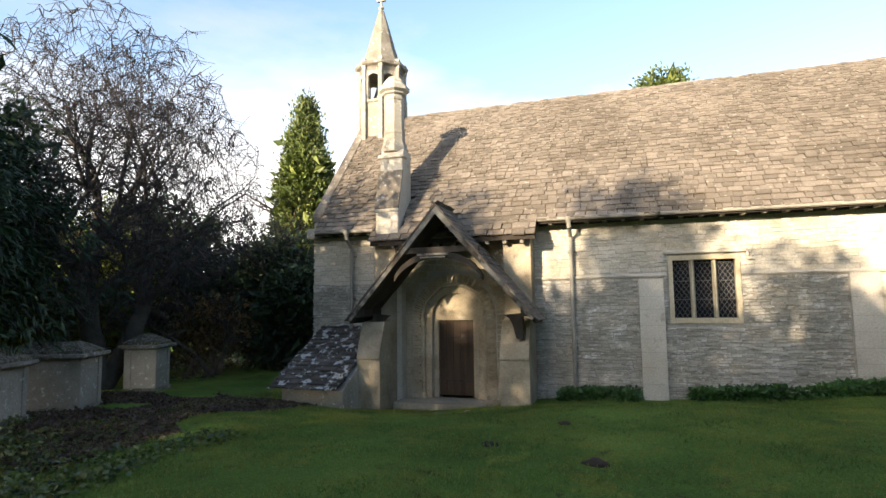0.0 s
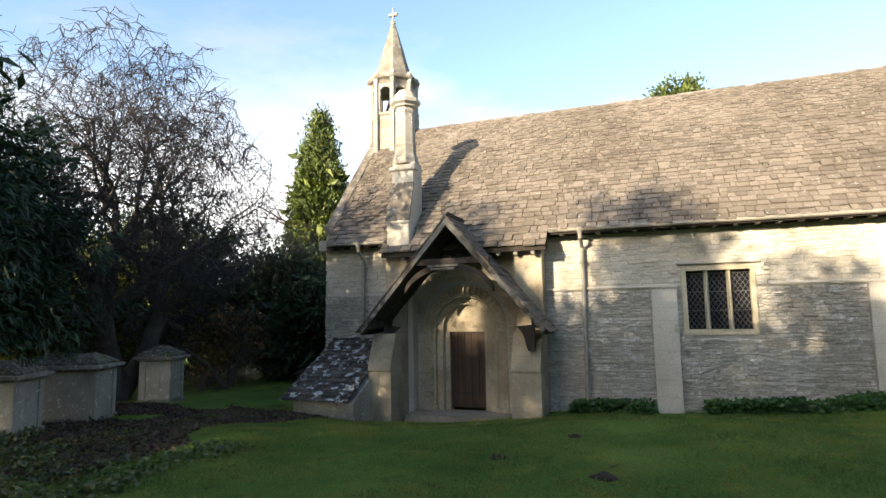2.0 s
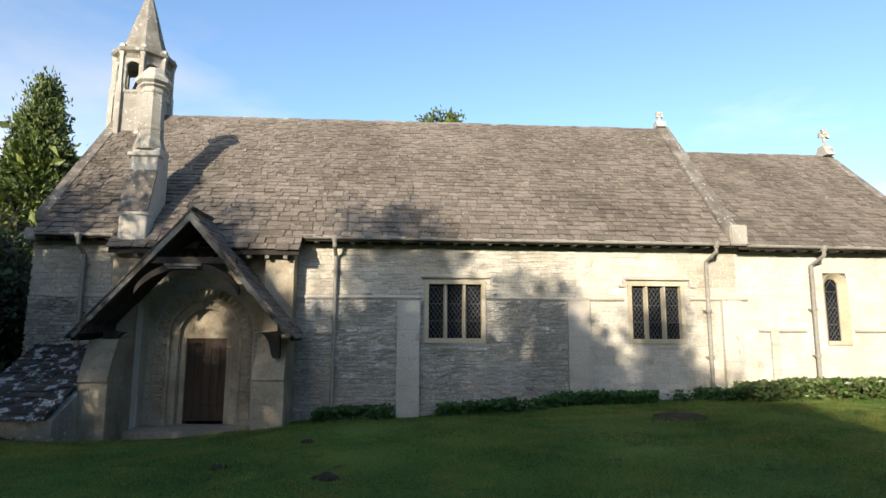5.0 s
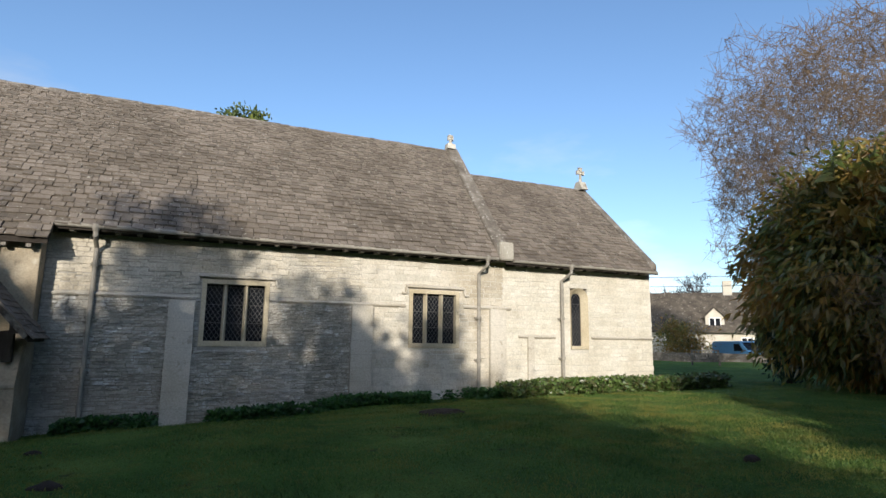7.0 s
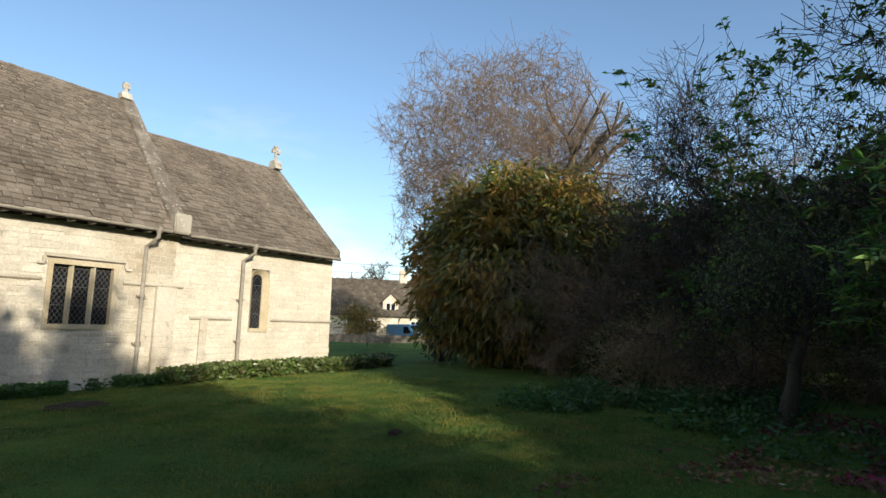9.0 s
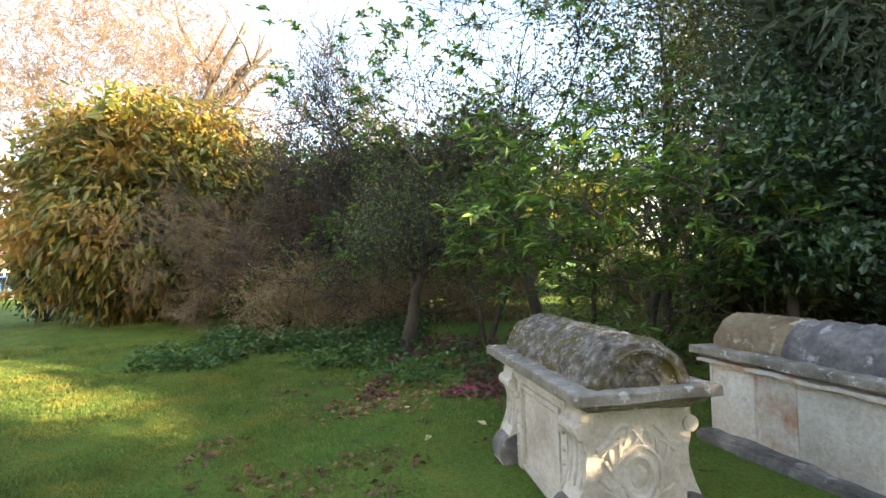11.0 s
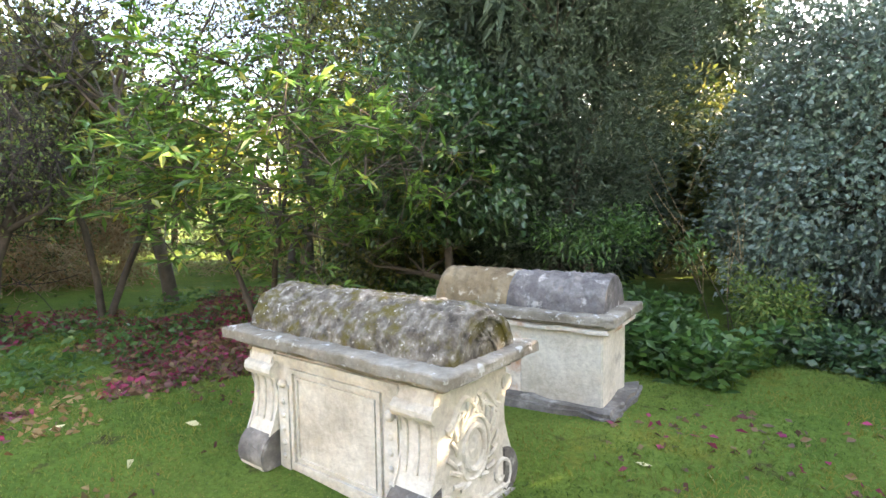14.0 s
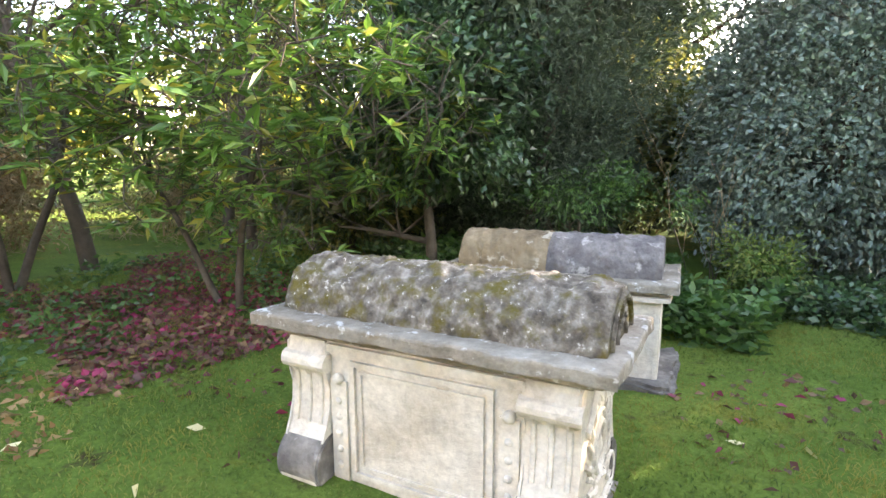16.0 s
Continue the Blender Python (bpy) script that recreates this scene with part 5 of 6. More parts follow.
bare_tree("plum_tree", "leaning slim tree beyond the tombs", "tree", (13.0, -3.0), (-0.08, 0.06, 1), 4.6, 0.11, 4, [6, 6, 5, 4], 99, kid_from=0.5, spread=0.75, lift=0.08, wander=0.45, thin=0.006, buds=1800, bud_leaf=0.09, bud_mat=UNDERWOOD)
bare_tree("elder_bush", "tan leafless twiggy bush", "shrub", (15.4, 5.6), (0, 0, 1), 2.6, 0.05, 4, [5, 5, 4, 4], 100, stems=4, spread=0.75, lift=0.1, wander=0.45, thin=0.006, lean=0.45, twig=TWIG_TAN, buds=1200, bud_leaf=0.07, bud_mat=UNDERWOOD)
for i, (x, y, r, h) in enumerate(((25.0, 4.0, 3.0, 6.4), (24.0, -4.0, 3.0, 5.0), (22.0, -10.0, 3.0, 5.6))):
    evergreen("field_maple", "sunlit yellow-green tree beyond the hedge", "tree", (x, y), (r, r, h * 0.4), h, YELLOW_BG, 300, 26, 0.3, 0.19, 0.13, 0.14, inner=0.35, seed=110 + i, low=1.2, lobes=0.35, group="yellowing trees")
for i, (x, y) in enumerate(((15.0, 2.4), (15.6, -0.4), (15.2, -3.0), (14.2, -5.4), (13.6, 4.4))):
    t = bare_tree("dry_hedge", "dry brown hedge of stalks and withered leaves", "hedge", (x, y), (0, 0, 1), 1.2, 0.012, 3, [5, 4, 3], 120 + i, bark=STALK, twig=STALK, stems=18, spread=0.6, lift=0.1, wander=0.4, thin=0.004, lean=0.6, buds=3200, bud_leaf=0.08, bud_mat=BROWN if i != 2 else UNDERWOOD)
evergreen("field_maple", "leafy tree turning yellow behind the yew", "tree", (14.6, -6.2), (2.7, 2.6, 3.6), 9.8, YELLOW_BG, 420, 30, 0.26, 0.15, 0.09, 0.14, inner=0.25, seed=115, low=3.2, lobes=0.35, group="yellowing trees", core=0)
evergreen("yew_tree", "tall dark yew behind the nearer yew", "tree", (9.8, -12.6), (2.3, 2.2, 5.2), 11.4, YEW_NEAR, 420, 46, 0.24, 0.2, 0.08, 0.25, RED_BARK, inner=0.4, seed=116, low=0.5, lobes=0.2, group="southern yews")
evergreen("yew_bush", "low spreading evergreen boughs beside the plain tomb", "shrub", (7.0, -4.6), (1.2, 0.8, 0.22), 1.45, HERB, 40, 60, 0.13, 0.10, 0.03, 0.05, inner=0.3, seed=117, low=0.7, lobes=0.4, core=0)
evergreen("fern_bush", "yellow-green feathery bush at the lawn edge", "shrub", (4.9, -5.3), (0.45, 0.4, 0.32), 0.75, HEDGE_GREEN, 50, 36, 0.12, 0.09, 0.03, 0.03, inner=0.3, seed=118, low=0.05, lobes=0.35, core=0)
bare_tree("bramble", "tall bare stems under the yew", "shrub", (5.6, -5.6), (0, 0, 1), 1.9, 0.009, 1, [3], 119, bark=BARK, twig=STALK, stems=6, spread=0.35, lift=0.2, wander=0.3, thin=0.003, lean=0.16)
for i, (x, y, r, h, m) in enumerate(((15.4, 4.8, 1.4, 2.2, HEDGE_GREEN), (16.2, 2.6, 1.3, 2.0, HEDGE_GREEN), (16.8, 0.4, 1.6, 2.4, HEDGE_GREEN), (16.4, -4.0, 1.5, 2.0, YELLOW_BG))):
    evergreen("hedge_bush", "ragged green hedge bush beyond the tombs", "shrub", (x, y), (r, r, h * 0.5), h, m, 150, 36, 0.18, 0.09, 0.06, 0.06, inner=0.3, seed=160 + i, low=0.05, lobes=0.35, group="hedge bushes", core=0)
for i, (x, y, r, h) in enumerate(((1.6, -10.5, 2.2, 3.2), (12.8, -9.4, 2.0, 3.2), (6.6, -10.5, 2.2, 3.6), (9.8, -10.5, 2.2, 4.6), (4.2, -10.8, 2.0, 3.2))):
    evergreen("laurel_bush", "evergreen bush closing the south side", "shrub", (x, y), (r, r, h * 0.5), h, UNDERWOOD, 340, 40, 0.22, 0.17, 0.09, 0.12, inner=0.45, seed=130 + i, low=0.05, lobes=0.3, group="southern bushes")


# ---- chest tombs ----
def rough_mesh(bm, amount, scale, cuts=0):
    if cuts:
        bmesh.ops.subdivide_edges(bm, edges=bm.edges[:], cuts=cuts, use_grid_fill=True)
    for v in bm.verts:
        n = noise.noise(v.co * scale)
        v.co += v.normal * n * amount if v.normal.length else Vector()


def lid_mesh(L, Wd, thick, z, taper=0.0):
    """A moulded ledger: a slab with a hollow and a roll below its edge."""
    bm = bmesh.new()
    rows = [(d, z - thick * k) for d, k in ((-0.15, 1.0), (-0.12, 0.92), (-0.12, 0.84), (-0.095, 0.8), (-0.062, 0.68), (-0.057, 0.56), (-0.02, 0.5), (0.0, 0.45), (0.0, 0.08), (-0.006, 0.02), (-0.02, 0.0), (-0.18, -0.03), (-0.34, -0.04))]
    loops = []
    for d, zz in rows:
        a, b = L / 2 + d, Wd / 2 + d
        loop = []
        for x0, y0, x1, y1 in ((-a, -b, a, -b), (a, -b, a, b), (a, b, -a, b), (-a, b, -a, -b)):
            n = 34 if abs(x1 - x0) > abs(y1 - y0) else 16
            for i in range(n):
                loop.append(bm.verts.new((x0 + (x1 - x0) * i / n, y0 + (y1 - y0) * i / n, zz)))
        loops.append(loop)
    for a, b in zip(loops, loops[1:]):
        for i in range(len(a)):
            bm.faces.new((a[i], a[(i + 1) % len(a)], b[(i + 1) % len(a)], b[i]))
    bm.faces.new(loops[0][::-1])
    bm.faces.new(loops[-1])
    for v in bm.verts:
        v.co += Vector((noise.noise(v.co * 5), noise.noise(v.co * 5 + Vector((7, 0, 0))), noise.noise(v.co * 4 + Vector((0, 9, 0))))) * 0.012
        v.co += Vector((noise.noise(v.co * 19), noise.noise(v.co * 19 + Vector((5, 0, 0))), noise.noise(v.co * 17))) * 0.007
    return bm


def bale_mesh(x0, x1, r, h, z, twist, amount, n=44, m=120, bands=9, groove=0.025):
    """A half-round bale top with slanting grooves and worn pits."""
    bm = bmesh.new()
    loops = []
    for i in range(m + 1):
        x = x0 + (x1 - x0) * i / m
        e = min(i, m - i) / m
        loop = []
        for j in range(n + 1):
            a = math.pi * j / n
            g = 1 + groove * math.sin(2 * math.pi * (bands * (x - x0) / (x1 - x0) + twist * a / math.pi))
            g += amount * (noise.noise(Vector((x * 7, math.cos(a) * 3, math.sin(a) * 3))) + 0.7 * min(0, noise.noise(Vector((x * 16, math.cos(a) * 6 + 4, math.sin(a) * 6)))))
            g += amount * 0.55 * (noise.noise(Vector((x * 38, math.cos(a) * 11 + 4, math.sin(a) * 11))) + min(0, noise.noise(Vector((x * 24, math.cos(a) * 8, math.sin(a) * 8 + 3)))))
            g *= 1 - 0.06 * max(0, 1 - e * 18)
            loop.append(bm.verts.new((x, r * g * math.cos(a), z + h * g * math.sin(a))))
        loops.append(loop)
    for a, b in zip(loops, loops[1:]):
        for j in range(n):
            bm.faces.new((a[j], a[j + 1], b[j + 1], b[j]))
    bm.faces.new(loops[0])
    bm.faces.new(loops[-1][::-1])
    for f in bm.faces:
        f.smooth = len(f.verts) == 4
    return bm


def console(x0, x1, profile):
    bm = bmesh.new()
    pts = [(s, z) for s, z in profile] + [(-s, z) for s, z in profile[::-1]]
    prism(bm, pts, x0, x1)
    return bm


def bale_tomb():
    """Chest tomb with scrolled ends, moulded ledger and half-round bale."""
    gz = 0.60
    t = thing("bale_tomb", "carved limestone chest tomb with scrolled ends and mossy bale top", "tomb", (5.54, 0.0, gz), 11.0)
    top = 1.555 - gz
    part("ledger", lid_mesh(1.92, 0.88, 0.145, top), TOMB_LID, t, "grey lichened moulded ledger slab")
    bale = part("bale", bale_mesh(-0.88, 0.86, 0.31, 0.29, top - 0.02, 1.2, 0.085, groove=0.012), BALE, t, "pitted half-round bale with moss")
    # carved shells on the bale's ends
    for s in (-1, 1):
        x = -0.88 if s < 0 else 0.86
        for r, w in ((0.225, 0.016), (0.10, 0.012)):
            bm = bmesh.new()
            tube(bm, [(x + s * 0.004, r * math.cos(a), top + r * 0.92 * math.sin(a)) for a in np.linspace(0.05, math.pi - 0.05, 15)], w, 6)
            part("shell_rim", bm, BALE, bale)
        for a in np.linspace(0.3, math.pi - 0.3, 6):
            bm = bmesh.new()
            tube(bm, [(x + s * 0.004, 0.05 * math.cos(a), top + 0.08 + 0.05 * math.sin(a)), (x + s * 0.003, 0.09 * math.cos(a), top + 0.08 + 0.08 * math.sin(a))], 0.014, 5)
            part("shell_rib", bm, BALE, bale)
    zc = top - 0.13
    prof = [(0.345, -0.08), (0.40, 0.0), (0.435, 0.03), (0.455, 0.09), (0.45, 0.16), (0.42, 0.23), (0.375, 0.29), (0.345, 0.36), (0.325, 0.46), (0.318, 0.56), (0.325, 0.63), (0.35, 0.67), (0.362, 0.70), (0.355, 0.735), (0.33, zc - 0.03), (0.33, zc)]
    for x0, x1 in ((-0.80, -0.54), (0.54, 0.80)):
        bm = console(x0, x1, prof)
        bmesh.ops.bevel(bm, geom=[e for e in bm.edges if abs(e.verts[0].co.x - e.verts[1].co.x) < 1e-4], offset=0.012, segments=2, affect="EDGES")
        con = part("console", bm, TOMB, t, "scrolled end block, dark with lichen low down")
        for s in (-1, 1):
            bm = bmesh.new()
            tube(bm, [(x0 - 0.012, s * 0.335, 0.705), (x1 + 0.012, s * 0.335, 0.705)], 0.05, 12)
            part("scroll", bm, TOMB, con)
            bm = bmesh.new()
            curl = [(s * (0.284 + 0.182 * math.cos(a)), 0.145 + 0.165 * math.sin(a)) for a in np.linspace(-1.45, 1.5, 15)]
            prism(bm, curl, x0 - 0.010, x1 + 0.010)
            bmesh.ops.bevel(bm, geom=[e for e in bm.edges if abs(e.verts[0].co.x - e.verts[1].co.x) < 1e-4], offset=0.009, segments=2, affect="EDGES")
            part("scroll", bm, TOMB_DARK, con, "blackened lower scroll")
            for xx in np.linspace(x0 + 0.05, x1 - 0.05, 3):
                bm = bmesh.new()
                tube(bm, [(xx, s * (w + 0.002), z) for w, z in prof[7:12]], 0.015, 6)
                part("reed", bm, TOMB, con)
    # body with panelled sides
    part("body", soft_box(-0.56, 0.56, -0.31, 0.31, -0.1, zc + 0.005, 0.006), TOMB, t)
    part("plinth", soft_box(-0.86, 0.86, -0.40, 0.40, -0.15, 0.035, 0.02), TOMB_LID, t)
    for s in (-1, 1):
        def frame_rect(x0, x1, z0, z1, w, d):
            bm = bmesh.new()
            y0, y1 = sorted((s * 0.305, s * (0.31 + d)))
            box(bm, x0, x1, y0, y1, z1 - w, z1)
            box(bm, x0, x1, y0, y1, z0, z0 + w)
            box(bm, x0, x0 + w, y0, y1, z0 + w, z1 - w)
            box(bm, x1 - w, x1, y0, y1, z0 + w, z1 - w)
            return bm
        part("panel_frame", frame_rect(-0.40, 0.40, 0.10, 0.74, 0.028, 0.02), TOMB, t)
        part("panel_frame", frame_rect(-0.35, 0.35, 0.15, 0.69, 0.016, 0.012), TOMB, t)
        for xc in (-0.475, 0.475):
            bm = bmesh.new()
            y0, y1 = sorted((s * 0.305, s * 0.325))
            box(bm, xc - 0.05, xc + 0.05, y0, y1, 0.06, 0.62)
            for k in range(6):
                z = 0.60 - k * 0.09
                bmesh.ops.create_icosphere(bm, subdivisions=2, radius=0.020 if k else 0.032, matrix=pose(xc, s * 0.325, z + (0.03 if k == 0 else 0)))
            part("pendant_drop", bm, TOMB, t)
        bm = bmesh.new()
        y0, y1 = sorted((s * 0.30, s * 0.335))
        box(bm, -0.54, 0.54, y0, y1, zc - 0.055, zc - 0.01)
        part("cornice", bm, TOMB, t)
    # cartouche on each end
    for s in (-1, 1):
        x = s * 0.802
        bm = bmesh.new()
        tube(bm, [(x, 0.095 * math.cos(a), 0.42 + 0.125 * math.sin(a)) for a in np.linspace(0, 2 * math.pi, 21)], 0.02, 7)
        tube(bm, [(x, 0.145 * math.cos(a), 0.42 + 0.18 * math.sin(a)) for a in np.linspace(0.5, 2 * math.pi - 0.5 + math.pi / 12, 19)], 0.014, 6)
        bmesh.ops.create_icosphere(bm, subdivisions=3, radius=0.09, matrix=Matrix.Translation((x - s * 0.07, 0, 0.42)) @ Matrix.Diagonal((1, 0.95, 1.2, 1)))
        car = part("cartouche", bm, TOMB, t, "carved oval cartouche with leaf sprays")
        for q in (-1, 1):
            for k in range(9):
                a = -1.25 + k * 0.33
                bm = bmesh.new()
                b = 0.16 + 0.02 * (k % 2)
                p0 = Vector((x, q * b * math.cos(a), 0.42 + 1.2 * b * math.sin(a)))
                p1 = p0 + Vector((0, q * 0.09 * math.cos(a + 0.9), 0.09 * math.sin(a + 0.9) + 0.02))
                tube(bm, [p0, (p0 + p1) / 2 + Vector((s * 0.01, 0, 0)), p1], 0.017 - 0.0007 * k, 6)
                part("leaf_carving", bm, TOMB, car)
        for q in (-1, 1):
            bm = bmesh.new()
            tube(bm, [(x, q * (0.27 + (0.10 - 0.013 * a) * math.cos(a)), 0.16 + (0.10 - 0.013 * a) * math.sin(a)) for a in np.linspace(-1.2, 5.6, 26)], 0.015, 6)
            part("volute", bm, TOMB, t)
            bm = bmesh.new()
            tube(bm, [(x, q * (0.04 + 0.22 * u), 0.70 - 0.10 * u * u + 0.03 * math.sin(u * 6)) for u in np.linspace(0, 1, 9)], 0.02, 6)
            tube(bm, [(x, q * (0.06 + 0.17 * u), 0.65 - 0.09 * u * u) for u in np.linspace(0, 1, 9)], 0.014, 6)
            part("leaf_carving", bm, TOMB, car)
        bm = bmesh.new()
        for z in (0.03, 0.075):
            tube(bm, [(x, -0.36, z), (x, 0.36, z)], 0.014, 6)
        part("base_moulding", bm, TOMB, t)
    return t


bale_tomb()


def plain_bale_tomb():
    gz = 0.58
    t = thing("bale_tomb", "plain limestone chest tomb with grooved brown and grey bale", "tomb", (5.88, -1.90, gz), 16.0)
    top = 1.475 - gz
    part("ledger", lid_mesh(1.84, 0.84, 0.15, top), TOMB_LID, t, "brown-grey moulded ledger")
    part("bale", bale_mesh(-0.80, 0.05, 0.30, 0.29, top - 0.005, -1.6, 0.05, bands=5, groove=0.014), BALE_GREY, t, "dark grey grooved half of the bale")
    part("bale", bale_mesh(0.05, 0.78, 0.30, 0.29, top - 0.005, -1.6, 0.05, bands=5, groove=0.014), BALE_BROWN, t, "brown lichened half of the bale")
    zc = top - 0.13
    for x0, x1, m in ((-0.78, -0.1, TOMB), (-0.097, 0.3, TOMB_RUST), (0.303, 0.78, TOMB)):
        part("side_slab", soft_box(x0, x1, -0.31, 0.31, 0.1, zc, 0.004), m, t)
    for x in (-0.78, 0.78):
        part("end_slab", soft_box(x - 0.025, x + 0.025, -0.318, 0.318, 0.08, zc, 0.012), TOMB, t)
    part("moulding", lid_mesh(1.74, 0.76, 0.07, zc + 0.02), TOMB_RUST, t)
    bm = soft_box(-0.94, 0.88, -0.44, 0.44, -0.2, 0.16, 0.03)
    bmesh.ops.subdivide_edges(bm, edges=[e for e in bm.edges if e.calc_length() > 0.3], cuts=12, use_grid_fill=True)
    for v in bm.verts:
        v.co += Vector((noise.noise(v.co * 6), noise.noise(v.co * 6 + Vector((3, 0, 0))), noise.noise(v.co * 5))) * 0.045
    part("plinth", bm, TOMB_DARK, t, "broken dark mossy plinth")


plain_bale_tomb()


def west_tomb(name, label, x, y, turn, L, Wd, H, hip, panel=True):
    z = float(lie(np.array(x), np.array(y))) - 0.02
    t = thing(name, label, "tomb", (x, y, z), turn)
    part("plinth", soft_box(-L / 2 - 0.06, L / 2 + 0.06, -Wd / 2 - 0.06, Wd / 2 + 0.06, -0.2, 0.1, 0.02), TOMB_LID, t)
    part("body", soft_box(-L / 2, L / 2, -Wd / 2, Wd / 2, 0.1, H - 0.12, 0.012), ASHLAR_GREY, t)
    for sx in (-1, 1):
        for sy in (-1, 1):
            a, b = sorted((sx * (L / 2 - 0.16), sx * (L / 2 + 0.02)))
            c, d = sorted((sy * (Wd / 2 - 0.12), sy * (Wd / 2 + 0.02)))
            part("corner_pilaster", soft_box(a, b, c, d, 0.1, H - 0.12, 0.01), ASHLAR_GREY, t)
    if panel:
        for sy in (-1, 1):
            a, b = sorted((sy * Wd / 2, sy * (Wd / 2 + 0.015)))
            part("panel", soft_box(-L / 2 + 0.25, L / 2 - 0.25, a, b, 0.25, H - 0.28, 0.006), ASHLAR_GREY, t)
    part("cornice", lid_mesh(L + 0.26, Wd + 0.26, 0.14, H), TOMB_LID, t)
    bm = bmesh.new()
    a, b, c, d, h0 = L / 2 + 0.05, Wd / 2 + 0.05, L / 2 - 0.28, 0.08, H - 0.005
    lo = [bm.verts.new(p) for p in ((-a, -b, h0), (a, -b, h0), (a, b, h0), (-a, b, h0))]
    md = [bm.verts.new(p) for p in ((-a, -b, h0 + 0.06), (a, -b, h0 + 0.06), (a, b, h0 + 0.06), (-a, b, h0 + 0.06))]
    hi = [bm.verts.new(p) for p in ((-c, -d, h0 + hip), (c, -d, h0 + hip), (c, d, h0 + hip), (-c, d, h0 + hip))]
    for p, q in ((lo, md), (md, hi)):
        for i in range(4):
            bm.faces.new((p[i], p[(i + 1) % 4], q[(i + 1) % 4], q[i]))
    bm.faces.new(hi)
    bm.faces.new(lo[::-1])
    bmesh.ops.subdivide_edges(bm, edges=bm.edges[:], cuts=4, use_grid_fill=True)
    for v in bm.verts:
        v.co += Vector((0, 0, noise.noise(v.co * 4))) * 0.025
    part("coped_lid", bm, BALE, t, "mossy coped stone lid")


west_tomb("chest_tomb", "limestone chest tomb with mossy lid under a dark tree", -11.14, 8.1, 22, 1.5, 0.75, 1.1, 0.26)
west_tomb("chest_tomb", "limestone chest tomb with coped lid and dappled light", -11.36, 9.84, 22, 1.5, 0.78, 1.17, 0.24)
west_tomb("pedestal_tomb", "tall square pedestal tomb with panelled sides and pyramid lid", -12.0, 12.9, 20, 0.78, 0.75, 1.2, 0.28)

# ---- background to the east ----
def cottage():
    t = thing("cottage", "long stone cottage with stone-slate roof and gabled dormer", "house", (44.7, 39.9, 0.5), -42)
    part("wall", soft_box(-12, 12, 0, 6, 0, 3.0, 0.02), ASHLAR, t)
    bm = bmesh.new()
    prism(bm, [(-0.5, 2.75), (3.0, 6.6), (6.5, 2.75), (6.5, 2.6), (3.0, 6.4), (-0.5, 2.6)], -12.3, 12.3)
    roof = part("roof", bm, SLATE_FAR, t, "mottled brown-grey slate roof")
    for e in (-11.9, 11.9):
        bm = bmesh.new()
        prism(bm, [(0, 2.9), (3.0, 6.4), (6.0, 2.9)], e - 0.1, e + 0.1)
        part("gable", bm, ASHLAR, t)
    part("chimney", soft_box(1.8, 2.6, 2.7, 3.3, 6.0, 7.7, 0.03), ASHLAR, roof)
    for x in (0.6, 7.0):
        bm = bmesh.new()
        prism(bm, [(x - 0.8, 3.0), (x - 0.8, 4.1), (x, 4.9), (x + 0.8, 4.1), (x + 0.8, 3.0)], 0.05, 2.2, "y")
        d = part("dormer", bm, ASHLAR, t)
        bm = bmesh.new()
        for s in (-1, 1):
            prism(bm, [(x, 5.05), (x + s * 1.05, 4.0), (x + s * 1.0, 3.92), (x, 4.92)], -0.1, 2.4, "y")
        part("dormer_roof", bm, SLATE_FAR, d)
        bm = bmesh.new()
        box(bm, x - 0.5, x + 0.5, -0.01, 0.06, 3.2, 4.0)
        part("window_frame", bm, WHITE, d)
        for s in (-1, 1):
            bm = bmesh.new()
            box(bm, x + s * 0.25 - 0.19, x + s * 0.25 + 0.19, -0.03, 0.0, 3.27, 3.93)
            part("pane", bm, GLASS, d)
    for x in (-6, -1.5, 3.2, 8.5):
        bm = bmesh.new()
        box(bm, x - 0.5, x + 0.5, -0.03, 0.1, 0.9, 2.2)
        w = part("window", bm, WHITE, t)
        for s in (-1, 1):
            bm = bmesh.new()
            box(bm, x + s * 0.24 - 0.2, x + s * 0.24 + 0.2, -0.05, -0.02, 0.98, 2.12)
            part("pane", bm, GLASS, w)


WHITE = surface("white_paint", (0.70, 0.69, 0.66), (0.76, 0.75, 0.72), (0.8, 0.79, 0.77), rough=0.5, bump=0.05)
VAN_BLUE = surface("van_paint", (0.17, 0.36, 0.55), (0.18, 0.38, 0.58), (0.19, 0.40, 0.60), rough=0.25, bump=0.0)
RUBBER = surface("tyre_rubber", (0.015, 0.015, 0.015), (0.02, 0.02, 0.02), (0.03, 0.03, 0.03), rough=0.8, bump=0.0)
cottage()
bm = bmesh.new()
rs = np.random.default_rng(7)
for k in range(5):
    x = 0.0
    while x < 29:
        w = rs.uniform(0.2, 0.5)
        box(bm, x + 0.006, x + w - 0.006, -0.22 + rs.uniform(-0.025, 0.02), 0.22, 0.16 * k - (0.3 if k == 0 else 0), 0.16 * k + 0.152 + (0.05 * rs.uniform() if k == 4 else 0))
        x += w
wall = part("boundary_wall", bm, RIDGE_STONE)
wall.matrix_world = Matrix.Translation((26.0, 38.5, 0.62)) @ Matrix.Rotation(radians(-42), 4, "Z")
tagged(wall, "low dry-stone churchyard boundary wall", "stone wall", kind="structure")
for dz in (0.0, 0.9):
    bm = bmesh.new()
    tube(bm, [(24 + 44 * q, 60 - 41 * q, 8.3 + dz - 1.6 * math.sin(math.pi * q) * 0.5) for q in np.linspace(0, 1, 13)], 0.025, 5)
    tagged(part("overhead_cable", bm, IRON), "thin overhead cable crossing before the cottage", "cable", "overhead cables")


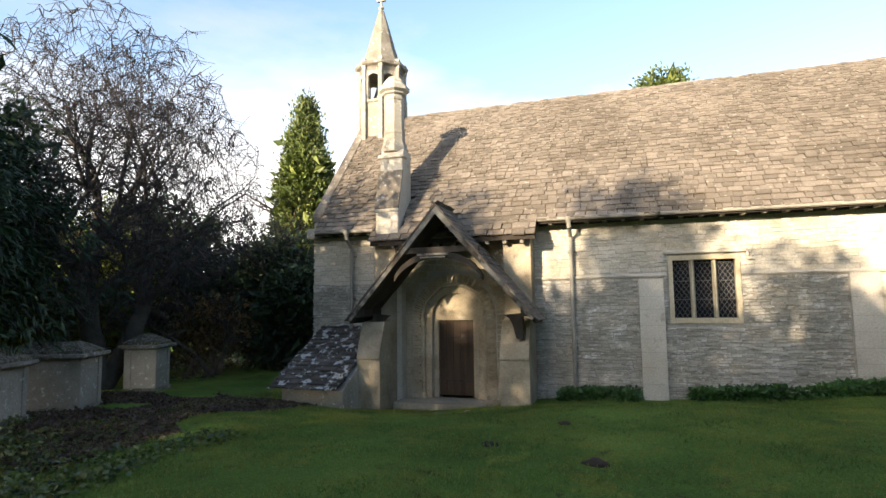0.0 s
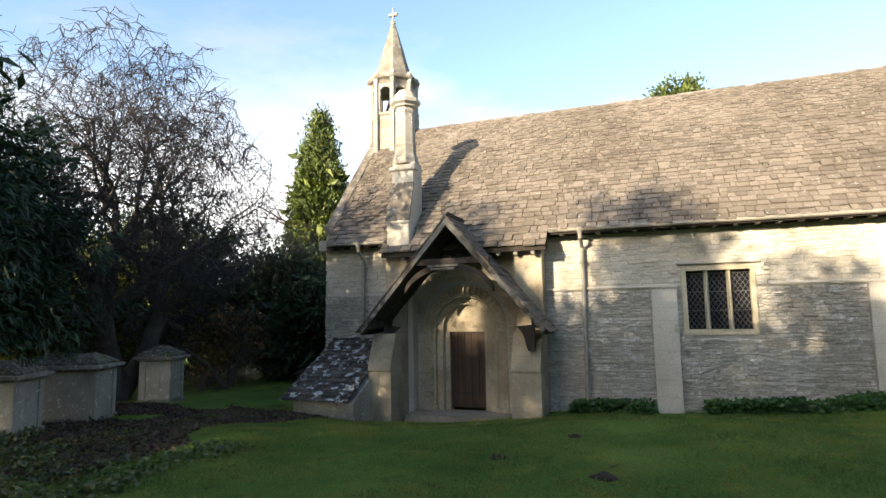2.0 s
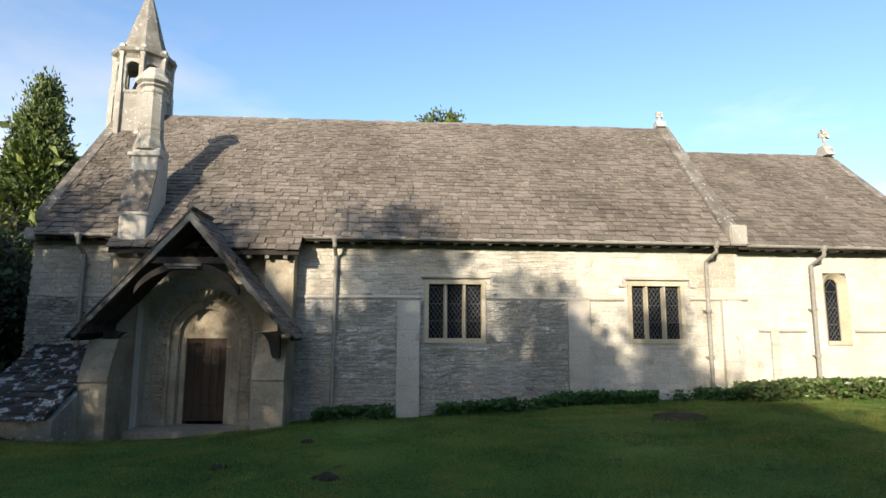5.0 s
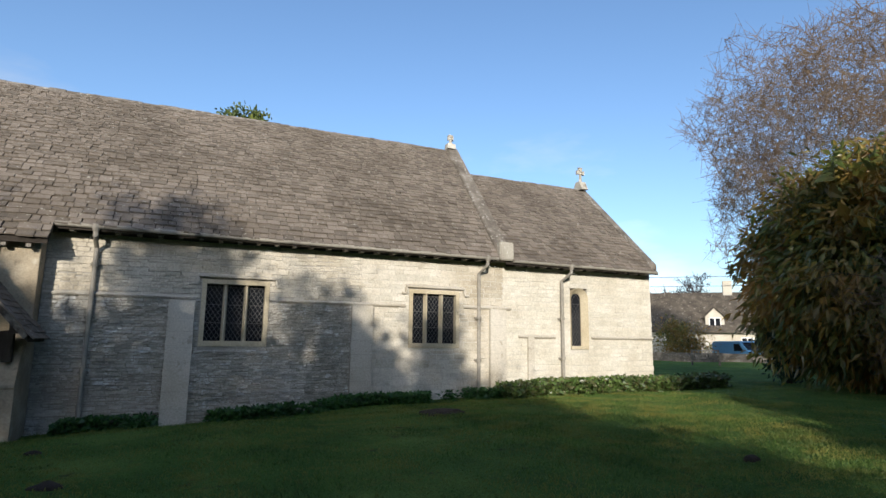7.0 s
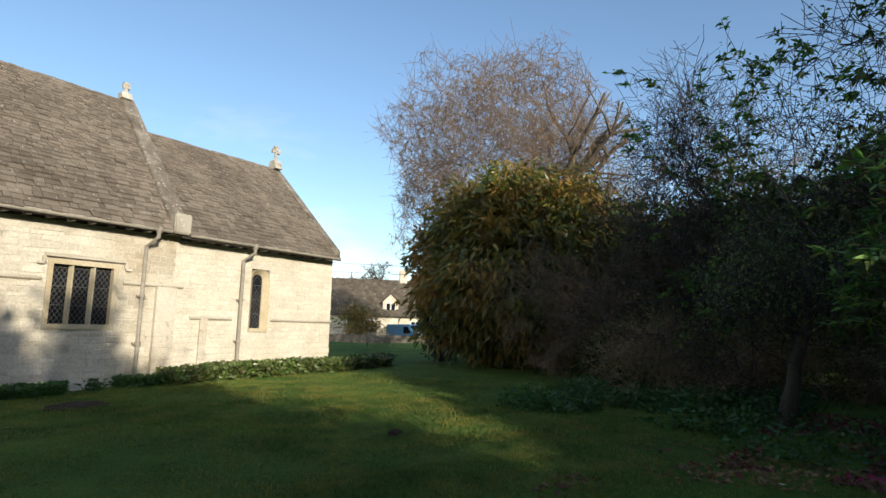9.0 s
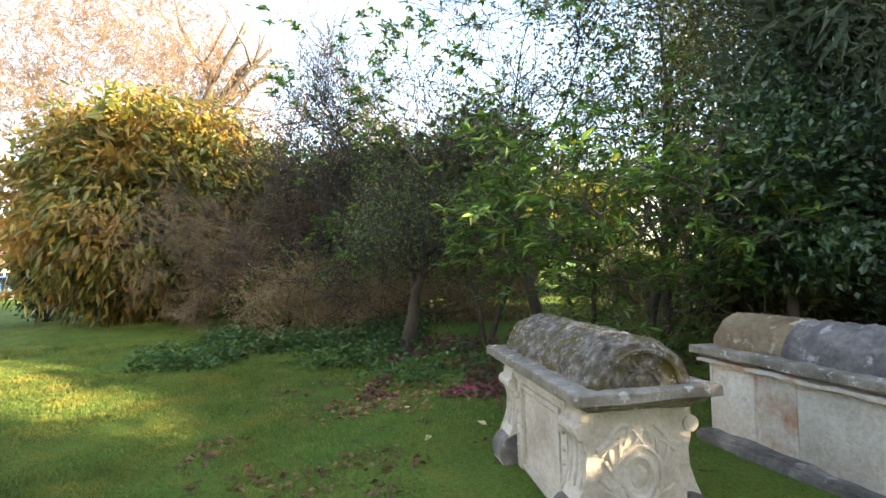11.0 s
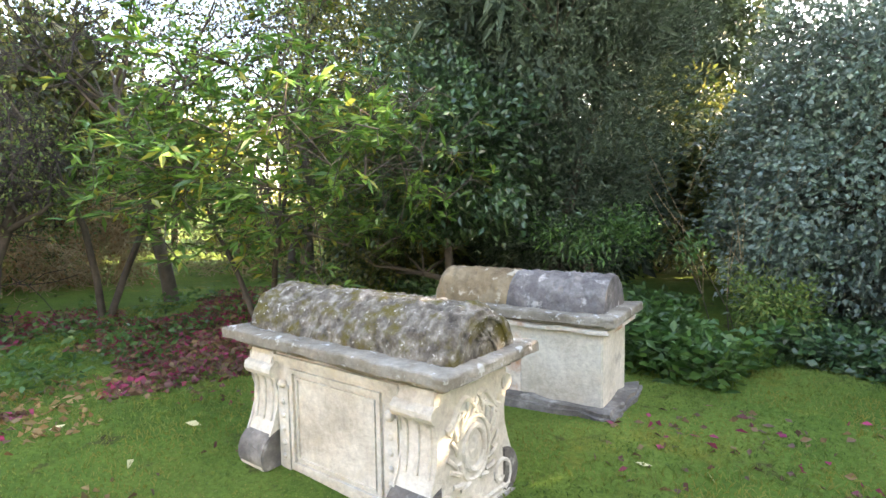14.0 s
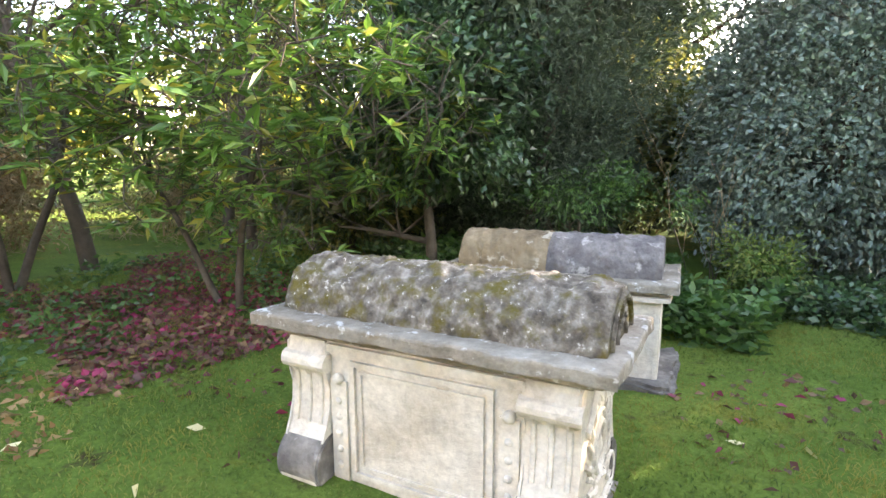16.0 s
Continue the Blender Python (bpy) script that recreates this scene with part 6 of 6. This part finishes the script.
def van(x, y, z, turn):
    t = thing("van", "light blue panel van parked beyond the wall", "van", (x, y, z), turn)
    bm = bmesh.new()
    prof = [(-2.3, 0.45), (-2.3, 1.7), (-2.15, 1.95), (0.9, 1.97), (1.2, 1.9), (1.85, 1.25), (2.45, 1.05), (2.6, 0.8), (2.6, 0.45)]
    prism(bm, prof, -0.95, 0.95, "y")
    bmesh.ops.bevel(bm, geom=bm.edges[:], offset=0.07, segments=3, affect="EDGES")
    part("body", bm, VAN_BLUE, t)
    bm = bmesh.new()
    prism(bm, [(1.26, 1.84), (1.80, 1.30), (1.84, 1.32), (1.30, 1.87)], -0.82, 0.82, "y")
    part("windscreen", bm, GLASS, t)
    for s in (-1, 1):
        bm = bmesh.new()
        a, b = sorted((s * 0.94, s * 0.965))
        prism(bm, [(0.45, 1.2), (0.45, 1.75), (1.05, 1.75), (1.55, 1.22)], a, b, "y")
        part("side_window", bm, GLASS, t)
        bm = bmesh.new()
        a, b = sorted((s * 0.6, s * 0.9))
        box(bm, 2.52, 2.63, a, b, 0.82, 1.0)
        part("headlight", bm, WHITE, t)
        for xx in (-1.5, 1.65):
            bm = bmesh.new()
            tube(bm, [(xx, s * 0.72, 0.34), (xx, s * 0.96, 0.34)], 0.34, 18)
            wl = part("wheel", bm, RUBBER, t)
            bm = bmesh.new()
            tube(bm, [(xx, s * 0.9, 0.34), (xx, s * 0.975, 0.34)], 0.2, 14)
            part("rim", bm, WHITE, wl)


van(40.0, 32.7, 0.35, -104)


def bench(x, y, turn):
    t = thing("bench", "weathered slatted wooden bench against the boundary wall", "bench", (x, y, float(lie(np.array(x), np.array(y)))), turn)
    for i in range(4):
        part("seat_slat", soft_box(-0.75, 0.75, -0.25 + i * 0.12, -0.15 + i * 0.12, 0.42, 0.45, 0.005), BARGE, t)
    for i in range(9):
        part("back_slat", soft_box(-0.7 + i * 0.17, -0.64 + i * 0.17, 0.24, 0.265, 0.5, 0.85, 0.004), BARGE, t)
    part("top_rail", soft_box(-0.78, 0.78, 0.22, 0.28, 0.85, 0.93, 0.01), BARGE, t)
    for sx in (-0.74, 0.74):
        part("arm_rest", soft_box(sx - 0.035, sx + 0.035, -0.28, 0.26, 0.62, 0.66, 0.008), BARGE, t)
        part("leg", soft_box(sx - 0.03, sx + 0.03, -0.25, -0.19, 0, 0.62, 0.006), BARGE, t)
        part("leg", soft_box(sx - 0.03, sx + 0.03, 0.22, 0.28, 0, 0.9, 0.006), BARGE, t)


bench(28.8, 26.0, -42)
def barn():
    t = thing("house", "slate-roofed house beyond the southern bushes", "house", (4.0, -31.0, 0.4), 20)
    part("wall", soft_box(-6, 6, -3, 3, 0, 5.2, 0.02), ASHLAR_GREY, t)
    bm = bmesh.new()
    prism(bm, [(-3.4, 5.0), (0, 8.9), (3.4, 5.0), (3.4, 4.85), (0, 8.7), (-3.4, 4.85)], -6.3, 6.3)
    part("roof", bm, SLATE_FAR, t)
    for e in (-5.9, 5.9):
        bm = bmesh.new()
        prism(bm, [(-3, 5.1), (0, 8.6), (3, 5.1)], e - 0.1, e + 0.1)
        part("gable", bm, ASHLAR_GREY, t)


barn()
evergreen("shrub", "russet-brown rounded garden shrub before the cottage", "shrub", (36.8, 35.6), (2.3, 2.0, 1.7), 3.2, SHRUB, 200, 26, 0.2, 0.14, 0.07, 0.08, inner=0.6, seed=140, low=0.1)
evergreen("shrub", "grey-brown treetops behind the cottage", "tree", (58.0, 62.0), (7.0, 6.0, 3.2), 7.5, BUD, 200, 26, 0.5, 0.35, 0.2, 0.2, inner=0.4, seed=141, low=0.5)


# ---- planting, grass, litter ----
def carpet(name, label, category, pts, height, leaf, wide, material, seed, upright=0.6):
    rg = np.random.default_rng(seed)
    k = len(pts)
    z = lie(pts[:, 0], pts[:, 1])
    p = np.stack([pts[:, 0], pts[:, 1], z + rg.uniform(0.0, 1, k) ** 1.3 * height], -1)
    w = rg.normal(size=(k, 3))
    w[:, 2] = np.abs(w[:, 2]) * upright
    v, f = blades(p, w, leaf * rg.uniform(0.6, 1.4, k), wide * rg.uniform(0.7, 1.3, k), rg, 0.12, 0.15)
    ob = quads(name, v, f, material)
    return tagged(ob, label, category, kind="stuff")


rg = np.random.default_rng(150)


def patchy(n, x0, x1, y0, y1, scale, floor):
    p = np.stack([rg.uniform(x0, x1, n * 3), rg.uniform(y0, y1, n * 3)], -1)
    s = np.array([noise.noise(Vector((a * scale, b * scale, 3.3))) for a, b in p])
    p = p[s > floor]
    return p[:n]


carpet("wall_foot_plants", "low leafy plants along the foot of the wall", "plants", patchy(9000, -1.5, 9.4, 14.4, 14.97, 1.1, -0.28), 0.24, 0.11, 0.075, HERB, 151)
carpet("wall_foot_plants", "taller ivy-like plants along the foot of the chancel", "plants", patchy(9000, 8.6, 16.9, 13.9, 15.0, 0.9, -0.45), 0.38, 0.13, 0.10, IVY_SUN, 152)
carpet("nettles", "bed of green nettles and herbs by the tombs", "plants", patchy(12000, 4.6, 9.5, -5.6, -3.0, 0.9, -0.2), 0.42, 0.13, 0.065, HERB, 153)
carpet("nettles", "low herbs at the lawn edge", "plants", patchy(7000, 10.0, 14.5, 1.5, 6.0, 0.8, -0.1), 0.32, 0.11, 0.055, HERB, 154)
carpet("nettles", "sparse green herbs among fallen leaves under the shrubs", "plants", patchy(1800, 8.6, 12.5, -2.6, 2.2, 1.2, 0.05), 0.22, 0.10, 0.05, HERB, 166)
carpet("ivy_carpet", "dark ivy covering the ground under bushes", "ivy", patchy(7000, 2.4, 5.2, -6.6, -4.4, 0.9, -0.25), 0.3, 0.09, 0.07, HOLLY, 155)
carpet("ivy_carpet", "dark ivy and dead leaves under the dark tree", "ivy", patchy(6000, -12.5, -5.5, 3.0, 8.5, 0.7, 0.0), 0.12, 0.09, 0.06, UNDERWOOD, 156)
carpet("leaf_litter", "fallen crimson and brown leaves on the lawn", "leaf litter", patchy(3200, 8.4, 13.0, -3.2, 2.0, 0.9, 0.0), 0.015, 0.07, 0.045, LITTER, 157, 0.15)
carpet("leaf_litter", "scattered fallen leaves round the tombs", "leaf litter", patchy(650, 2.0, 8.5, -3.6, 3.2, 0.9, 0.15), 0.02, 0.07, 0.045, LITTER, 158, 0.2)
carpet("leaf_litter", "brown leaf litter round the west tombs", "leaf litter", patchy(16000, -13.5, -6.8, 6.2, 12.8, 0.5, -0.25), 0.02, 0.10, 0.065, DARK_LITTER, 159, 0.15)
carpet("leaf_litter", "dense bed of crimson and brown fallen leaves under the shrubs", "leaf litter", patchy(6500, 8.0, 12.4, -1.9, 2.0, 0.9, -0.12), 0.03, 0.085, 0.055, LITTER, 165, 0.2)
carpet("leaf_litter", "thin drifts of dry brown leaves on the lawn by the tombs", "leaf litter", patchy(550, 5.5, 9.0, 0.6, 3.2, 1.3, 0.12), 0.02, 0.08, 0.05, BROWN, 167, 0.2)
carpet("pale_leaves", "a few pale yellow fallen leaves", "leaf litter", np.array([(4.33, -1.33), (4.05, -1.5), (7.0, 0.6), (6.6, 1.2), (7.6, 1.4), (5.0, 2.2), (8.2, 0.9), (3.4, -0.9)]), 0.02, 0.10, 0.07, PALE_LEAF, 160, 0.3)


def turf(n, x0, x1, y0, y1, h, seed):
    g = np.random.default_rng(seed)
    p = np.stack([g.uniform(x0, x1, n), g.uniform(y0, y1, n)], -1)
    z = lie(p[:, 0], p[:, 1])
    hh = h * (0.6 + 0.6 * np.sin(p[:, 0] * 1.7 + np.sin(p[:, 1] * 1.3) * 2) * np.sin(p[:, 1] * 1.5 + 1) + g.uniform(0, 0.5, n))
    w = g.normal(size=(n, 3)) * 0.5
    w[:, 2] = 1.0
    v, f = blades(np.stack([p[:, 0], p[:, 1], z - 0.004], -1), w, np.clip(hh, 0.015, None), 0.007 + 0.004 * g.uniform(size=n), g, 0.1, 0.25)
    return v, f


v, f = joined([turf(110000, 1.5, 12.5, -5.0, 5.0, 0.05, 161), turf(150000, -9.0, 10.0, 2.5, 14.9, 0.075, 162), turf(10000, 8.0, 20.0, 5.0, 15.0, 0.07, 163), turf(55000, 5.5, 13.0, 3.5, 14.0, 0.075, 164)])
tagged(quads("grass", v, f, BLADE), "short tufty lawn grass", "grass", kind="stuff")
for i, (x, y, r, h) in enumerate(((-0.9, 10.2, 0.11, 0.05), (-1.7, 8.6, 0.14, 0.05), (-0.3, 7.9, 0.15, 0.06), (5.6, 11.4, 0.5, 0.09), (7.4, 6.0, 0.12, 0.08))):
    bm = bmesh.new()
    bmesh.ops.create_icosphere(bm, subdivisions=3, radius=1.0, matrix=Matrix.Diagonal((r, r * 0.8, h, 1)))
    for vv in bm.verts:
        vv.co *= 1 + 0.3 * noise.noise(vv.co * 9 + Vector((i, 0, 0)))
    ob = part("molehill", bm, SOIL)
    ob.location = (x, y, float(lie(np.array(x), np.array(y))))
    tagged(ob, "small dark heap of soil on the lawn", "molehill", "molehills")


# ---- slates, wall stones: single pieces, last ----
def slate_sheet(parent, x0, x1, y0, z0, y1, z1, course0, course1, wide, near, seed, gap_fn=None, mats=(SLATE_PIECE, SLATE), name="slate", origin=None):
    """Courses of overlapping stone slates up a slope. near(x, course_y): the ones that become parts."""
    rs = np.random.default_rng(seed)
    L = math.hypot(y1 - y0, z1 - z0)
    uy, uz = (y1 - y0) / L, (z1 - z0) / L
    ny, nz = -uz, uy
    shapes = []
    for k in range(4):
        bm = bmesh.new()
        j = np.random.default_rng(seed * 10 + k).uniform(-0.012, 0.012, 8)
        w, h, t = 0.5, 0.30, 0.022
        lo = [bm.verts.new(p) for p in ((-w + j[0], 0 + j[1], 0), (j[7], j[6], 0), (w + j[2], 0 + j[3], 0), (w, h, 0), (-w, h, 0))]
        hi = [bm.verts.new(p) for p in ((-w + j[0] + .01, 0.006 + j[1], t), (j[7], j[6] + .005, t), (w + j[2] - .01, 0.006 + j[3], t), (w, h, t), (-w, h, t))]
        bm.faces.new(hi)
        for i in range(5):
            bm.faces.new((lo[i], lo[(i + 1) % 5], hi[(i + 1) % 5], hi[i]))
        shapes.append(mesh_of(bm, name, mats[0]))
    rest_v, rest_f, nv, made = [], [], 0, 0
    base = [(-0.5, 0, 0), (0.5, 0, 0), (0.5, 1, 0), (-0.5, 1, 0), (-0.5, 0, 1), (0.5, 0, 1), (0.5, 1, 1), (-0.5, 1, 1)]
    fcs = [(4, 5, 6, 7), (0, 1, 5, 4), (1, 2, 6, 5), (3, 0, 4, 7)]
    s, c = 0.0, 0
    while s < L - 0.03:
        step = course0 + (course1 - course0) * s / L
        x = x0 - rs.uniform(0, wide)
        while x < x1:
            w = wide * rs.uniform(0.55, 1.5) * (0.75 + 0.4 * (1 - s / L))
            a, b = max(x, x0), min(x + w, x1)
            x += w
            if b - a < 0.03:
                continue
            mx, yy, zz = (a + b) / 2, y0 + uy * s, z0 + uz * s
            if gap_fn and gap_fn(mx, yy):
                continue
            tilt, lift = 0.16 + rs.uniform(-0.04, 0.05), rs.uniform(0.0, 0.016)
            sl = rs.uniform(-0.015, 0.012)
            slip, skew = rs.uniform(-0.022, 0.016), rs.uniform(-0.05, 0.05)
            # axes: along x, up the slope (tilted), outwards
            ex = Vector((1, skew * uy, skew * uz)).normalized()
            up = Vector((0, uy * math.cos(tilt) - ny * math.sin(tilt), uz * math.cos(tilt) - nz * math.sin(tilt)))
            outw = ex.cross(up).normalized()
            o = Vector((mx, yy + uy * slip, zz + uz * slip)) + Vector((0, ny, nz)) * (0.022 + lift)
            wid, hgt, thk = (b - a) - rs.uniform(0.008, 0.022), step * 1.7, rs.uniform(0.02, 0.042)
            if near(mx, yy) and made < 300:
                ob = new(name, shapes[rs.integers(4)])
                m = Matrix(((ex.x * wid, up.x * hgt / 0.3, outw.x * thk / 0.022, o.x), (ex.y * wid, up.y * hgt / 0.3, outw.y * thk / 0.022, o.y), (ex.z * wid, up.z * hgt / 0.3, outw.z * thk / 0.022, o.z), (0, 0, 0, 1)))
                ob.parent = parent
                ob.matrix_parent_inverse = Matrix.Translation((0, 0, 0))
                ob.matrix_basis = Matrix.Translation((0, 0, 0)) @ m
                made += 1
            else:
                for p in base:
                    q = o + ex * (p[0] * wid) + up * (p[1] * hgt) + outw * (p[2] * thk)
                    rest_v.append(tuple(q))
                rest_f += [[i + nv for i in f] for f in fcs]
                nv += 8
        s += step
        c += 1
    if rest_v:
        tagged(quads("roof_covering", rest_v, rest_f, mats[1], parent), kind="stuff")


def near_porch(x, y):
    return -1.9 < x < 2.2 and y < 15.6


def chimney_gap(x, y):
    return -6.1 < x < -5.46 and 14.36 < y < 15.3


slate_sheet(nave_roof, XW + 0.28, XJ - 0.38, EAVE_Y - 0.06, EAVE_Z - 0.07, RIDGE_Y, RIDGE_Z, 0.19, 0.08, 0.20, near_porch, 1, chimney_gap)
slate_sheet(nave_roof, -6.25, -1.9, 14.24, EAVE_Z - PITCH * (EAVE_Y - 14.24), EAVE_Y - 0.02, EAVE_Z - 0.02, 0.2, 0.2, 0.3, lambda x, y: True, 2, chimney_gap)
slate_sheet(chancel_roof, XJ + 0.02, XE - 0.24, EAVE_Y - 0.06, CH_EAVE_Z - 0.07, RIDGE_Y, CH_RIDGE_Z, 0.19, 0.08, 0.20, lambda x, y: False, 3)
slate_sheet(leanto, -8.0, -6.2, 12.5, 0.44, 15.0, 1.76, 0.19, 0.15, 0.26, lambda x, y: True, 4, mats=(SLATE_LICHEN, SLATE_LICHEN))


def canopy_slates():
    """Slates of the porch canopy: both slopes, courses running from front to back."""
    rs = np.random.default_rng(5)
    L = math.hypot(HALF, PZ - FOOT_Z)
    bm = bmesh.new()
    box(bm, -0.5, 0.5, 0, 1, 0, 1)
    me = mesh_of(bm, "slate", SLATE_PIECE)
    for s in (-1, 1):
        down = Vector((s * HALF, 0, FOOT_Z - PZ)).normalized()
        out = Vector((s * (PZ - FOOT_Z), 0, HALF)).normalized()
        d = 0.0
        while d < L + 0.04:
            y = PF - 0.03
            while y < 14.55:
                w = rs.uniform(0.18, 0.34)
                o = Vector((PX, y + w / 2, PZ + 0.0)) + down * (d + 0.14) + out * (0.02 + rs.uniform(0, 0.015))
                up = (-down * math.cos(0.1) - out * math.sin(0.1))
                e = Vector((0, s * -1.0, 0))
                t = rs.uniform(0.015, 0.026)
                n = e.cross(up)
                if n.dot(out) < 0:
                    e, n = -e, -n
                m = Matrix(((e.x * w, up.x * 0.28, n.x * t, o.x), (e.y * (w - 0.006), up.y * 0.28, n.y * t, o.y), (e.z * w, up.z * 0.28, n.z * t, o.z), (0, 0, 0, 1)))
                ob = new("slate", me)
                ob.parent = canopy
                ob.matrix_basis = m
                y += w
            d += 0.155
    for i in range(4):
        bm = bmesh.new()
        y = PF - 0.02 + i * 0.4
        prism(bm, [(PX - 0.14, PZ - 0.1), (PX, PZ + 0.06), (PX + 0.14, PZ - 0.1), (PX, PZ)], y, y + 0.39, "y")
        part("ridge_stone", bm, RIDGE_STONE, canopy)


canopy_slates()


def rubble(parent, x0, x1, z0, z1, y, clear, near, seed, low, high, rough, name="stone", rest=STONE, tight=1.0):
    """Coursed rubble standing out from its mortar."""
    rs = np.random.default_rng(seed)
    shapes = []
    for k in range(6):
        bm = bmesh.new()
        j = rs.uniform(-0.07, 0.07, (4, 2))
        fr = [bm.verts.new((sx * 0.5 * 0.95 + j[i][0], -1.0 + rs.uniform(-0.35, 0.3), sz * 0.5 * 0.86 + j[i][1] * 1.5)) for i, (sx, sz) in enumerate(((-1, -1), (1, -1), (1, 1), (-1, 1)))]
        bk = [bm.verts.new((sx * 0.5, 0.3, sz * 0.5)) for sx, sz in ((-1, -1), (1, -1), (1, 1), (-1, 1))]
        bm.faces.new(fr)
        for i in range(4):
            bm.faces.new((bk[i], bk[(i + 1) % 4], fr[(i + 1) % 4], fr[i]))
        shapes.append(mesh_of(bm, name, STONE_PIECE))
    rest_v, rest_f, nv, made = [], [], 0, 0
    z = z0
    while z < z1 - 0.02:
        h = min(rs.uniform(low, high), z1 - z)
        x = x0 - rs.uniform(0, 0.2)
        while x < x1:
            w = h * rs.uniform(1.0, 4.2)
            a, b = max(x, x0), min(x + w, x1)
            x += w
            if b - a < 0.04:
                continue
            mx = (a + b) / 2
            mz = z + h / 2 + rs.uniform(-0.012, 0.012) + 0.022 * math.sin(1.1 * mx + 2 * z) + 0.012 * math.sin(3.1 * mx + 5 * z + 1)
            if any(c[0] < b and a < c[1] and c[2] < z + h and z < c[3] for c in clear):
                # trim to the nearer side of what stands in the way
                done = False
                for c in clear:
                    if c[0] < b and a < c[1] and c[2] < z + h and z < c[3]:
                        if a < c[0] - 0.04:
                            b = c[0]
                        elif b > c[1] + 0.04:
                            a = c[1]
                        else:
                            done = True
                if done or b - a < 0.04:
                    continue
                mx = (a + b) / 2
            dep = rough * rs.uniform(0.6, 1.5)
            k = rs.integers(6)
            g = rs.uniform(0.004, 0.016) * tight
            if near(mx, mz) and made < 300:
                ob = new(name, shapes[k])
                ob.parent = parent
                ob.matrix_basis = Matrix(((b - a - g, 0, 0, mx), (0, dep, 0, y), (0, 0, h - g, mz), (0, 0, 0, 1)))
                made += 1
            else:
                src = shapes[k]
                for vtx in src.vertices:
                    rest_v.append((mx + vtx.co.x * (b - a - g), y + vtx.co.y * dep, mz + vtx.co.z * (h - g)))
                for p in src.polygons:
                    rest_f.append([i + nv for i in p.vertices])
                nv += 8
        z += h
    tagged(quads("rubble_facing", rest_v, rest_f, rest, parent), kind="stuff")


CLEAR = [(a - 0.11, b + 0.11, WZ0 - 0.13, WZ1 + 0.11) for a, b in WINDOWS]
CLEAR += [(0.36, 0.9, -1, 2.9), (4.55, 5.09, -1, 2.92), (8.5, 9.0, -1, 2.95), (9.75, 9.95, -1, 2.2), (-6.1, -2.07, -1, 4.3), (LX0 - 0.15, LX1 + 0.15, LZ0 - 0.11, LZ1 + 0.15)]
rubble(south_wall, XW, 4.8, -0.3, 2.94, WF + 0.024, CLEAR, lambda x, z: -2.0 < x < 0.4 and z > 1.4, 11, 0.035, 0.08, 0.036)
rubble(south_wall, XW, 4.8, 2.94, 4.3, WF + 0.024, CLEAR, lambda x, z: False, 12, 0.05, 0.11, 0.016, rest=STONE_CREAM, tight=0.45)
rubble(east_bay, 4.8, XJ, -0.3, 4.3, WF + 0.024, CLEAR, lambda x, z: False, 14, 0.07, 0.15, 0.012, rest=STONE_CREAM, tight=0.45)
rubble(chancel_wall, XJ, XE, -0.3, 4.25, WF + 0.024, CLEAR, lambda x, z: False, 13, 0.09, 0.17, 0.008, rest=STONE_PALE, tight=0.5)
ARCH_CLEAR = [(ARCH_X - 1.13, ARCH_X + 1.13, -1, ARCH_Z)]
ARCH_CLEAR += [(ARCH_X - 1.13 * math.sqrt(1 - (k / 9) ** 2), ARCH_X + 1.13 * math.sqrt(1 - (k / 9) ** 2), ARCH_Z + 1.14 * k / 9, ARCH_Z + 1.14 * (k + 1) / 9) for k in range(9)]
rubble(porch_back, -5.6, -2.74, -0.1, 3.95, WF - 0.087, ARCH_CLEAR, lambda x, z: False, 15, 0.09, 0.19, 0.010, rest=PORCH_STONE, tight=0.6)
